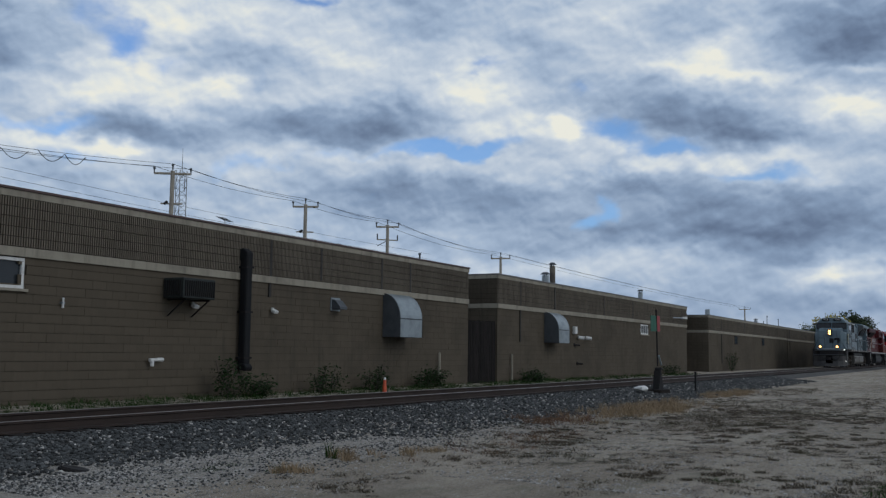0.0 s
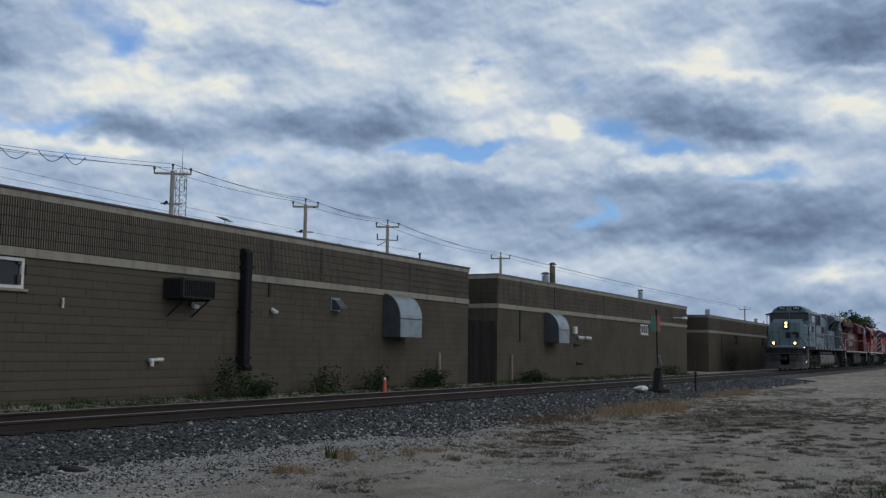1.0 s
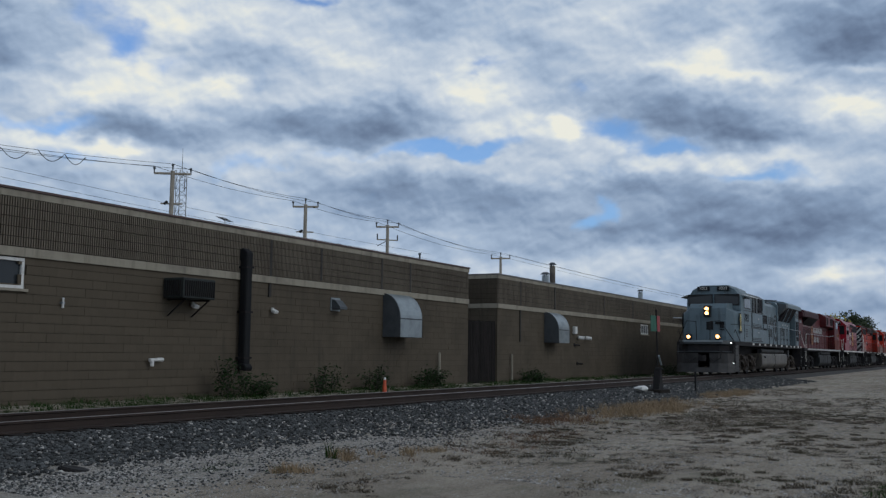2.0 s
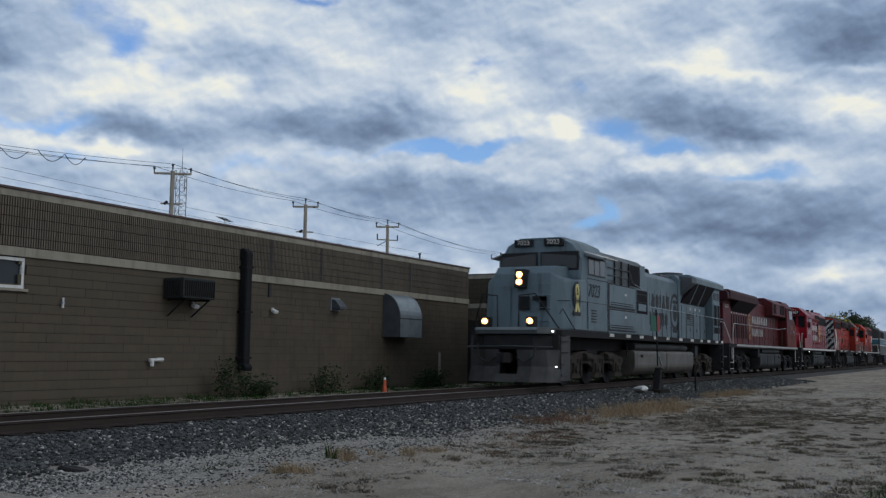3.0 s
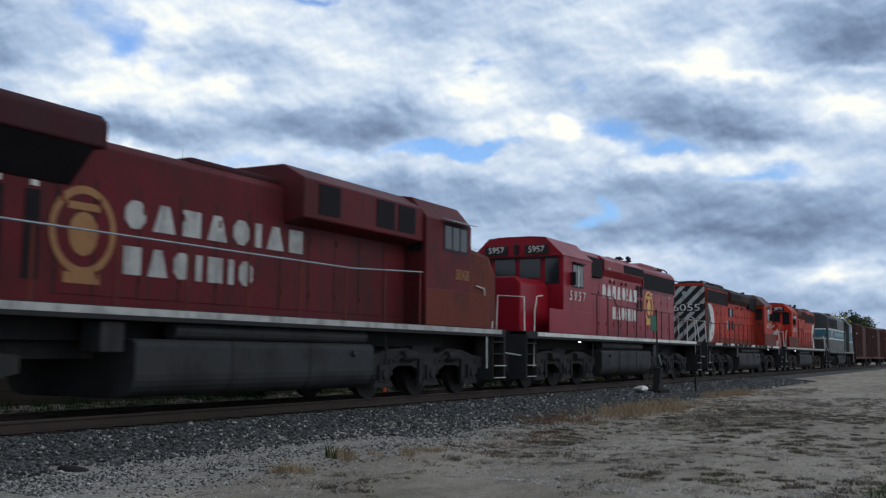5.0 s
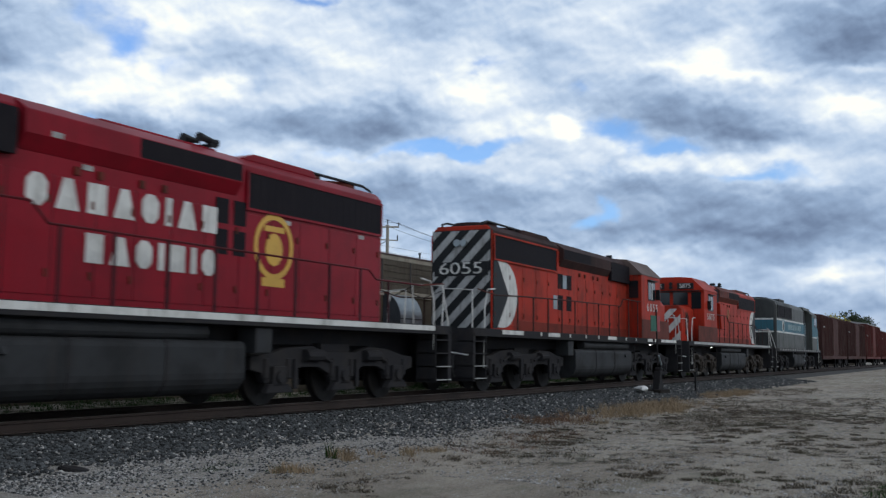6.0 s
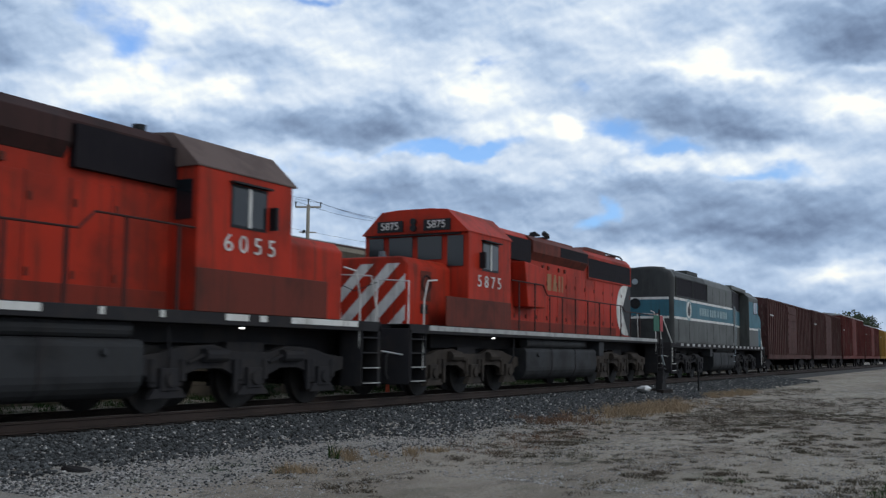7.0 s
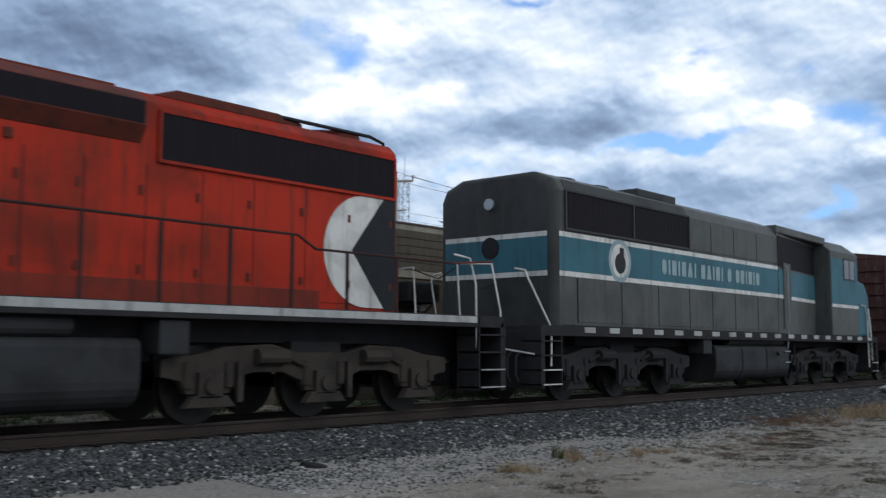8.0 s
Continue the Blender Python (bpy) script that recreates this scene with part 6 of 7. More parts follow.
# -- dark red wide-cab unit, running backwards --
def maroon_unit(wheels):
    L, S = 22.8, 1.62
    root = thing("dark_red_locomotive", None, [], "grimy dark red diesel locomotive with wide radiator wings running backwards", "locomotive", "locomotives of the train")
    P, R = M["maroon"], M["maroon_roof"]
    # lengths run from the front coupler; the radiator end is at the far end
    chassis(root, L, S, (7.0, 13.7), (4.2, 18.4), wheels, M["under"], [(0.9, 20.4)], M["dirty_white"], "under")
    H = 0.95
    hood = part("engine_hood", Shape().prism(hood_profile(H, S, 4.16, 0.14), 5.0, 21.4, "x"), P, root, bevel=0.03)
    wing = [(-1.5, 3.86), (-1.5, 4.24), (-1.38, 4.36), (1.38, 4.36), (1.5, 4.24), (1.5, 3.86)]
    part("radiator_wing", Shape().prism(wing, 14.5, 21.75, "x"), R, root, "sooty overhanging radiator roof", bevel=0.04)
    part("rear_overhang", Shape().prism([(-1.48, 3.86), (-1.46, 4.16), (-1.3, 4.30), (1.3, 4.30), (1.46, 4.16), (1.48, 3.86), (0.9, 3.6), (-0.9, 3.6)], 21.75, 22.25, "x"), R, root, bevel=0.03)
    for q in (-1, 1):
        part("wing_soffit", Shape().prism([(q * 0.93, 3.35), (q * 0.98, 3.35), (q * 1.46, 3.86), (q * 0.93, 3.86)], 14.7, 19.6, "x"), M["grille"], hood)
        part("rear_cabinet", Shape().box(19.6, 21.4, min(q * 0.9, q * 1.05), max(q * 0.9, q * 1.05), S, 3.95), P, hood, bevel=0.04)
        for k in range(7):
            x = 19.2 - k * 0.62
            louvre(hood, x - 0.3, x - 0.04, H, H + 0.012, 1.95, 3.2, q, 3, M["grille"], None, name="door_louvre")
            part("placard", Shape().box(x - 0.24, x - 0.12, min(q * H, q * (H + 0.02)), max(q * H, q * (H + 0.02)), 3.25, 3.33), M["white"], hood)
        door_seams(hood, [5.1, 6.0, 7.0, 7.9, 8.8, 9.7, 10.6, 11.5, 12.4, 13.3, 14.2, 14.9], H, 1.78, 3.5, q, P, hinge_mat=M["red_dirty"])
        letter_bars(hood, WORD_LONG, 0.44, 0.58, 11.3, H + 0.016, 3.08, q, M["dirty_white"])
        letter_bars(hood, WORD_SHORT, 0.44, 0.50, 12.05, H + 0.016, 2.36, q, M["dirty_white"])
        crest(hood, 14.4, H + 0.016, 2.72, q, M["gold_dull"], P, 0.66)
        side_text(hood, "8068", 0.28, 20.55, 1.055, 3.55, q, M["dirty_white"], wide=1.7)
        # blower and inverter housings
        part("blower_housing", Shape().prism([(q * H, 3.4), (q * 1.42, 3.5), (q * 1.42, 4.25), (q * 0.9, 4.55), (0, 4.55), (0, 3.4)], 5.0, 9.6, "x"), P, hood, bevel=0.03)
        for a in (5.4, 6.3, 8.4):
            louvre(hood, a, a + 0.72, 1.42, 1.435, 3.62, 4.2, q, 4, M["grille"], None)
    part("rear_number", letters("8068", 0.22, M["white"]), [], hood, at=pose(21.408, 0.6, 3.62, 90, 0, 90))
    for z in (3.55, 3.8):
        part("rear_lamp", Shape().rod((21.4, 0.0, z), (21.5, 0.0, z), 0.10, 12), M["galv"], hood)
    part("roof_hatch", Shape().box(9.6, 12.0, -0.8, 0.8, 4.15, 4.26), R, hood, bevel=0.03)
    horn(hood, 14.0, -0.3, 4.16)
    part("roof_grab", Shape().tube([(21.9, -0.9, 4.3), (21.9, -0.9, 4.48), (21.9, -0.3, 4.5), (21.9, -0.3, 4.34)], 0.018, 6), M["galv"], hood)
    # cab and nose
    cabprof = [(-1.5, S), (-1.5, 4.08), (-1.1, 4.55), (-0.5, 4.64), (0.5, 4.64), (1.1, 4.55), (1.5, 4.08), (1.5, S)]
    cab = part("cab", Shape().prism(cabprof, 2.7, 5.0, "x"), P, root, bevel=0.03)
    part("nose", Shape().prism([(1.0, S), (1.05, 3.05), (1.5, 3.5), (2.75, 3.62), (2.75, S)], -1.42, 1.42, "y"), M["red_dirty"], root, bevel=0.12)
    for q in (-1, 1):
        pane(cab, 2.95, 4.15, 1.5, 3.38, 4.02, q, M["ink"], 3)
        part("sunshade", Shape().prism([(q * 1.5, 4.12), (q * 1.76, 4.05), (q * 1.76, 4.07), (q * 1.5, 4.15)], 2.9, 4.2, "x"), M["galv"], cab)
        side_text(cab, "8068", 0.36, 3.2, 1.508, 2.85, q, M["gold_dull"])
        part("rear_cab_window", Shape().box(4.99, 5.01, min(q * 1.05, q * 1.4), max(q * 1.05, q * 1.4), 3.3, 3.9), M["cabglass"], cab)
        part("lower_cab_panel", Shape().box(1.6, 5.0, min(q * 1.49, q * 1.515), max(q * 1.49, q * 1.515), S, 2.45), M["red_dirty"], root, bevel=0.01)
        part("windshield", Shape().box(2.68, 2.71, min(q * 0.1, q * 1.25), max(q * 0.1, q * 1.25), 3.66, 4.22), M["cabglass"], cab)
    railing(root, [5.2, 6.7, 8.2, 9.7, 11.2, 12.7, 14.2, 15.7, 17.2, 18.7, 20.0], [(5.1, 2.80), (8.0, 2.66), (20.6, 2.66)], S, 1.46, M["red_dirty"], M["galv"])
    for u, way in ((0.62, -1), (22.18, 1)):
        stairs(root, min(u + 0.02, u - way * 0.8), max(u + 0.02, u - way * 0.8), S, M["white"])
        end_rails(root, u - way * 0.35, way, S, M["white"], 1.46, diagonal=True)
        pilot(root, u, -way, S, M["under"])
        coupler(root, u + way * 0.6, way)
    return root, L


# -- grey and teal full-width cowl unit, running backwards --
def cowl_unit(wheels):
    L, S = 20.8, 1.5
    root = thing("cowl_locomotive", None, [], "grey full-width diesel locomotive with teal and white stripes", "locomotive", "locomotives of the train")
    C = M["cowl_grey"]
    chassis(root, L, S, (8.0, 12.6), (4.4, 16.4), wheels, M["under"], [(1.2 + k * 0.95, 1.6 + k * 0.95) for k in range(19)], M["dirty_white"], "under")
    f0, rear = 8.8, 19.7

    def shell(half, z0, z1):
        return [(-half, z0), (-half, z1 - 0.42), (-half + 0.12, z1 - 0.18), (-half + 0.55, z1), (half - 0.55, z1), (half - 0.12, z1 - 0.18), (half, z1 - 0.42), (half, z0)]
    body = part("cowl_body", Shape().prism(shell(1.47, S, 4.60), f0, rear - 0.16, "x"), C, root, "grey full-width cowl", bevel=0.03)
    # rounded rear end
    ends = Shape()
    rings = []
    for k in range(7):
        w = k / 6 * math.pi / 2
        rings.append([(rear - 0.16 + 0.16 * math.sin(w), y, z) for y, z in shell(1.47 - 0.16 * (1 - math.cos(w)), S, 4.60 - 0.12 * (1 - math.cos(w)))])
    m8 = len(rings[0])
    ends.v = [p for r in rings for p in r]
    for k in range(6):
        ends.f += [(k * m8 + i, k * m8 + (i + 1) % m8, (k + 1) * m8 + (i + 1) % m8, (k + 1) * m8 + i) for i in range(m8)]
    ends.f = [tuple(reversed(f)) for f in ends.f] + [tuple(reversed(range(6 * m8, 7 * m8)))]
    ends.m = [0] * len(ends.f)
    part("rear_end", ends, M["cowl_dark"], body, bevel=0.0)
    # taper behind the cab and the cab itself
    part("draper_taper", Shape().prism([(4.6, -0.95), (f0, -1.47), (f0, 1.47), (4.6, 0.95)], S, 4.30, "z"), C, root, bevel=0.02)
    part("taper_roof", Shape().prism([(4.6, -1.3), (f0, -1.47), (f0, 1.47), (4.6, 1.3)], 4.30, 4.52, "z"), C, root, bevel=0.03)
    cab = part("cab", Shape().prism([(-1.48, S), (-1.48, 4.12), (-1.0, 4.5), (1.0, 4.5), (1.48, 4.12), (1.48, S)], 2.25, 4.7, "x"), C, root, bevel=0.03)
    part("nose", Shape().prism([(0.95, S), (1.0, 2.9), (1.35, 3.25), (2.3, 3.4), (2.3, S)], -1.4, 1.4, "y"), M["teal"], root, bevel=0.1)
    for q in (-1, 1):
        y = 1.47
        def strip(u0, u1, z0, z1, mat, name, yy=y, t=0.006):
            part(name, Shape().box(u0, u1, min(q * yy, q * (yy + t)), max(q * yy, q * (yy + t)), z0, z1), mat, body)
        strip(f0, rear - 0.165, 2.58, 3.26, M["teal"], "teal_stripe")
        strip(f0, rear - 0.165, 3.26, 3.36, M["white"], "white_stripe")
        strip(f0, rear - 0.165, 2.48, 2.58, M["white"], "white_stripe")
        part("teal_stripe", Shape().box(2.3, 4.68, min(q * 1.48, q * 1.486), max(q * 1.48, q * 1.486), 2.48, 3.9), M["teal"], cab)
        part("white_stripe", Shape().box(2.3, 4.68, min(q * 1.48, q * 1.487), max(q * 1.48, q * 1.487), 2.38, 2.48), M["white"], cab)
        pane(cab, 2.6, 3.6, 1.486, 3.25, 3.95, q, M["ink"], 2)
        louvre(body, 14.1, 16.65, y, y + 0.02, 3.44, 4.17, q, 14, M["grille"], M["cowl_dark"], name="radiator_grille")
        part("radiator_shoulder", Shape().prism([(q * 1.475, 4.18), (q * 1.362, 4.426), (q * 1.33, 4.41), (q * 1.44, 4.17)], 14.1, 19.3, "x"), M["cowl_dark"], body)
        louvre(body, 16.7, 19.3, y, y + 0.02, 3.44, 4.17, q, 14, M["grille"], M["cowl_dark"], name="radiator_grille")
        # upper black panel: grille, with the deep recess's darkness painted flat on the taper
        for z0, z1, mm, nm in ((3.36, 4.22, "grille", "recess_grille"), (2.58, 3.30, "teal", "teal_stripe"), (2.48, 2.58, "white", "white_stripe")):
            part(nm, Shape().prism([(4.75, q * 0.955), (f0 - 0.04, q * 1.455), (f0 - 0.04, q * 1.48), (4.75, q * 0.985)], z0, z1, "z"), M[mm], root)
        part("recess_door", Shape().prism([(7.5, q * 1.30), (8.3, q * 1.405), (8.3, q * 1.44), (7.5, q * 1.335)], S + 0.15, 3.5, "z"), M["cowl_grey"], root, bevel=0.01)
        door_seams(body, [8.9, 10.2, 11.6, 12.9, 14.1], y, 3.42, 4.08, q, C, False)
        door_seams(body, [8.9, 10.2, 11.6, 12.9, 14.1, 15.6, 17.2, 18.9], y, 1.58, 2.44, q, C, False)
        letter_bars(body, "round post block post block peak post space block peak post block post space round space round block post block post round", 0.34, 0.29, 12.75, y + 0.01, 2.92, q, M["paleteal"])
        em = part("round_emblem", Shape().rod((17.25, q * y, 2.92), (17.25, q * (y + 0.012), 2.92), 0.46, 28), M["paleteal"], body)
        part("emblem_ring", Shape().rod((17.25, q * (y + 0.004), 2.92), (17.25, q * (y + 0.016), 2.92), 0.36, 28), M["white"], em)
        part("emblem_shape", Shape().rod((17.25, q * (y + 0.008), 2.86), (17.25, q * (y + 0.02), 2.86), 0.22, 12).box(17.1, 17.27, min(q * (y + 0.008), q * (y + 0.02)), max(q * (y + 0.008), q * (y + 0.02)), 2.92, 3.2), M["ink"], em)
        for k in range(3):
            part("side_grab", Shape().tube([(8.2, q * 1.46, S - 0.4), (8.2, q * 1.52, 1.9), (8.2, q * 1.52, 3.3), (8.2, q * 1.46, 3.4)], 0.018, 5) if k == 0 else Shape().box(8.0, 8.4, q * 1.4 - 0.05, q * 1.4 + 0.05, 0.4 + k * 0.3, 0.43 + k * 0.3), M["galv"], root)
    x = rear
    band = part("rear_stripe", Shape().box(x - 0.002, x + 0.006, -1.30, 1.30, 2.58, 3.26), M["teal"], body)
    part("white_stripe", Shape().box(x - 0.002, x + 0.007, -1.30, 1.30, 3.26, 3.36).box(x - 0.002, x + 0.007, -1.30, 1.30, 2.48, 2.58), M["white"], body)
    part("rear_hatch", Shape().rod((x, -0.1, 3.1), (x + 0.03, -0.1, 3.1), 0.22, 20), M["ink"], body)
    part("rear_lamp", Shape().rod((x, -0.1, 4.0), (x + 0.07, -0.1, 4.0), 0.12, 14), M["galv"], body)
    for u in (15.0, 16.4, 17.8):
        fan(body, u, 4.59, 0.62, M["cowl_dark"])
    part("roof_hatch", Shape().box(9.2, 13.6, -0.7, 0.7, 4.58, 4.68), M["cowl_dark"], body, bevel=0.03)
    part("roof_box", Shape().box(13.75, 15.6, -1.0, 1.0, 4.56, 4.75), M["cowl_dark"], body, bevel=0.03)
    part("roof_rail", Shape().tube([(19.2, -0.7, 4.5), (19.2, -0.7, 4.68), (13.8, -0.7, 4.7)], 0.02, 6), M["galv"], body)
    for u, way in ((0.6, -1), (20.2, 1)):
        stairs(root, min(u + 0.02, u - way * 0.7), max(u + 0.02, u - way * 0.7), S, M["white"])
        end_rails(root, u, way, S, M["white"], diagonal=True)
        pilot(root, u, -way, S, M["under"])
        coupler(root, u + way * 0.58, way)
    return root, L


# -- boxcars --
def boxcar(paint, length, top, label, wheels, pale_roof=False):
    S = 1.05
    root = thing("boxcar", None, [], label, "boxcar", "boxcars of the train")
    a, b = 0.65, length - 0.65
    body = part("car_body", Shape().box(a, b, -1.44, 1.44, S, top - 0.28), paint, root, bevel=0.02)
    part("roof", Shape().prism([(-1.5, top - 0.28), (-1.5, top - 0.2), (0, top), (1.5, top - 0.2), (1.5, top - 0.28)], a - 0.02, b + 0.02, "x"), M["galvroof"] if pale_roof else paint, root)
    for q in (-1, 1):
        y0, y1 = sorted((q * 1.44, q * 1.495))
        n = int((b - a) / 0.62)
        mid = (a + b) / 2
        for k in range(n + 1):
            x = a + (b - a) * k / n
            if abs(x - mid) > 1.7:
                part("side_post", Shape().box(x - 0.05, x + 0.05, y0, y1, S, top - 0.28), paint, root)
        d = part("sliding_door", Shape().box(mid - 1.6, mid + 1.6, min(q * 1.46, q * 1.53), max(q * 1.46, q * 1.53), S + 0.1, top - 0.42), paint, root, bevel=0.02)
        for k in range(6):
            z = S + 0.4 + k * 0.45
            part("door_rib", Shape().box(mid - 1.5, mid + 1.5, min(q * 1.53, q * 1.57), max(q * 1.53, q * 1.57), z, z + 0.1), paint, d)
        part("side_sill", Shape().box(a, b, min(q * 1.40, q * 1.50), max(q * 1.40, q * 1.50), S - 0.22, S + 0.04), paint, root)
        part("lettering", Shape().box(a + 0.75, a + 1.75, min(q * 1.497, q * 1.502), max(q * 1.497, q * 1.502), 3.36, 3.45), M["dirty_white"], root)
        for k in range(5):
            part("ladder_rung", Shape().box(a + 0.05, a + 0.5, min(q * 1.5, q * 1.54), max(q * 1.5, q * 1.54), S + 0.3 + 0.4 * k, S + 0.325 + 0.4 * k), M["under"], root)
    for x, w in ((a, -1), (b, 1)):
        for k in range(7):
            z = S + 0.25 + k * 0.42
            part("end_rib", Shape().prism([(-1.4, z), (1.4, z), (1.3, z + 0.2), (-1.3, z + 0.2)], min(x, x + w * 0.07), max(x, x + w * 0.07), "x"), paint, root)
        coupler(root, x + w * 0.62, w)
    part("underframe", Shape().box(a + 0.1, b - 0.1, -0.35, 0.35, 0.75, S), M["under"], root)
    for x in (2.5, length - 2.5):
        t = part("truck", Shape().box(-0.25, 0.25, -1.1, 1.1, 0.45, 0.8), M["under"], root, at=pose(x, 0, 0))
        for q in (-1, 1):
            part("side_frame", Shape().prism([(-1.15, 0.40), (-0.6, 0.55), (-0.35, 0.22), (0.35, 0.22), (0.6, 0.55), (1.15, 0.40), (1.15, 0.62), (0.5, 0.82), (-0.5, 0.82), (-1.15, 0.62)], min(q * 0.98, q * 1.1), max(q * 0.98, q * 1.1), "y"), M["under"], t)
        for ax in (-0.88, 0.88):
            s = Shape().rod((0, -0.9, 0), (0, 0.9, 0), 0.08, 8)
            for y in (-0.755, 0.755):
                s.rod((0, y - 0.06, 0), (0, y + 0.06, 0), 0.457, 20)
            part("wheelset", s, M["tread"], t, at=pose(ax, 0, 0.457))
    return root, length


WHEELS = []      # (wheelset, place in the truck, +1 or -1)
TRAIN = []       # (unit, x of its zero at 5 s, turn)


def couple(made, x0, backwards, wheels):
    root, length = made
    TRAIN.append((root, x0 + length if backwards else x0, 180 if backwards else 0))
    for w in wheels:
        WHEELS.append((w, w.matrix_basis.translation.copy(), 1 if backwards else -1))
    return x0 + length


def make_train():
    w = []
    x = couple(grey_leader(w), -21.1, False, w)
    w = []
    x = couple(maroon_unit(w), 2.05, True, w)
    w = []
    x = couple(hood_unit("5957", M["red_new"], M["red_dirty"], "new", w, M["white"]), 24.95, False, w)
    w = []
    x = couple(hood_unit("6055", M["red_old"], M["red_dirty"], "multimark", w, M["white"]), 45.85, True, w)
    w = []
    x = couple(hood_unit("5875", M["red_old"], M["red_dirty"], "rail", w, M["white"]), 66.7, False, w)
    w = []
    x = couple(cowl_unit(w), 87.55, True, w)
    kinds = ((M["boxcar_a"], 17.6, 4.55, "weathered brown ribbed boxcar in the train", False), (M["boxcar_a"], 17.6, 4.6, "weathered brown ribbed boxcar in the train", False),
             (M["boxcar_b"], 19.2, 4.95, "weathered red boxcar with a pale roof", True), (M["boxcar_b"], 17.6, 4.6, "weathered red ribbed boxcar with a pale roof", True),
             (M["boxcar_y"], 17.6, 4.5, "dull yellow ribbed boxcar in the train", False))
    for k in range(10):
        p, l, t, lab, pale = kinds[k % 5]
        x = couple(boxcar(p, l, t, lab, [], pale), x, False, [])


make_train()


# ---- things on and over the walls ----
def wall_things():
    y = WALL_Y - 0.04
    ac = thing("air_conditioner", None, [], "dark grey window air conditioner on a wall bracket", "air conditioner")
    part("casing", Shape().box(18.4, 19.55, y - 0.62, y + 0.02, 2.24, 2.74), M["acgreen"], ac, bevel=0.02)
    for k in range(15):
        part("cooling_fin", Shape().box(18.46 + k * 0.073, 18.49 + k * 0.073, y - 0.645, y - 0.62, 2.30, 2.68), M["iron"], ac)
    for k in range(8):
        part("cooling_fin", Shape().box(18.378, 18.4, y - 0.55 + k * 0.068, y - 0.52 + k * 0.068, 2.30, 2.68), M["iron"], ac)
    for x in (18.55, 19.4):
        part("bracket", Shape().tube([(x, y - 0.58, 2.22), (x, y, 2.22)], 0.02, 6).tube([(x, y - 0.55, 2.22), (x, y, 1.82)], 0.02, 6), M["iron"], ac)

    pipe = thing("drain_pipe", None, [], "black plastic drainpipe bending into the parapet", "pipe")
    part("downpipe", Shape().box(21.2, 21.46, y - 0.26, y - 0.02, 0.62, 3.55), M["black"], pipe, bevel=0.05)
    part("elbow", Shape().prism([(y + 0.02, 3.72), (y - 0.1, 3.74), (y - 0.26, 3.62), (y - 0.26, 3.5), (y + 0.02, 3.4)], 21.2, 21.46, "x"), M["black"], pipe, bevel=0.03)
    part("outlet", Shape().prism([(y - 0.26, 0.66), (y - 0.34, 0.56), (y - 0.30, 0.45), (y - 0.08, 0.5), (y - 0.04, 0.66)], 21.18, 21.48, "x"), M["black"], pipe, bevel=0.03)
    for z in (0.78, 2.0, 3.2):
        part("pipe_strap", Shape().box(21.17, 21.49, y - 0.275, y, z, z + 0.05), M["iron"], pipe)

    for x, z in ((19.42, 2.15), (22.68, 2.15)):
        lamp = thing("wall_lamp", None, [], "small white floodlight on the block wall", "lamp", "small white floodlights")
        part("head", Shape().prism([(y - 0.02, z + 0.02), (y - 0.17, z - 0.05), (y - 0.13, z - 0.12), (y - 0.02, z - 0.06)], x - 0.09, x + 0.09, "x"), M["whitepaint"], lamp, bevel=0.01)
        part("mount", Shape().box(x - 0.03, x + 0.03, y - 0.03, y + 0.03, z - 0.03, z + 0.05), M["whitepaint"], lamp)
    for x in (47.1, 48.15):
        lamp = thing("wall_lamp", None, [], "small white floodlight on the second block wall", "lamp", "small white floodlights")
        part("head", Shape().rod((x - 0.1, y - 0.05, 1.82), (x + 0.05, y - 0.3, 1.78), 0.09, 10), M["whitepaint"], lamp)
        part("mount", Shape().box(x - 0.05, x + 0.05, y - 0.05, y + 0.03, 1.78, 1.9), M["whitepaint"], lamp)

    hook = thing("vent_pipe", None, [], "white plastic pipe elbow sticking out of the wall", "pipe")
    part("pipe_arm", Shape().rod((17.92, y - 0.09, 0.75), (18.36, y - 0.09, 0.76), 0.04, 10).rod((18.33, y - 0.09, 0.76), (18.33, y + 0.05, 0.76), 0.05, 10), M["whitepaint"], hook)
    part("elbow", Shape().tube([(17.96, y - 0.09, 0.75), (18.01, y - 0.09, 0.70), (18.01, y - 0.09, 0.60)], 0.045, 10), M["whitepaint"], hook)

    s1 = thing("wall_conduit", None, [], "short white conduit clipped to the block wall", "conduit", "wall conduits")
    part("tube", Shape().rod((15.34, y - 0.03, 1.87), (15.34, y - 0.03, 2.09), 0.025, 8), M["whitepaint"], s1)
    part("clip", Shape().box(15.30, 15.38, y - 0.05, y + 0.03, 1.96, 2.0), M["galv"], s1)
    for x, z0, z1 in ((32.5, -0.25, 0.95), (38.97, -0.25, 0.92)):
        st = thing("stake", None, [], "pale wooden stake standing against the wall", "stake", "stakes by the wall")
        part("shaft", Shape().box(x - 0.035, x + 0.035, y - 0.10, y - 0.04, z0, z1), M["band"], st)
        part("tip", Shape().prism([(x - 0.035, z1), (x + 0.035, z1), (x, z1 + 0.07)], y - 0.10, y - 0.04, "y"), M["band"], st)

    sv = thing("small_vent", None, [], "small grey weather hood over a wall vent", "vent")
    part("hood", Shape().prism([(y + 0.03, 2.60), (y - 0.12, 2.56), (y - 0.30, 2.36), (y - 0.30, 2.28), (y + 0.03, 2.28)], 25.62, 26.02, "x"), M["galvdark"], sv, bevel=0.01)
    part("flange", Shape().box(25.57, 26.07, y + 0.0, y + 0.03, 2.24, 2.64), M["galv"], sv)
    bx = thing("meter_box", None, [], "white utility box on the second building", "utility box")
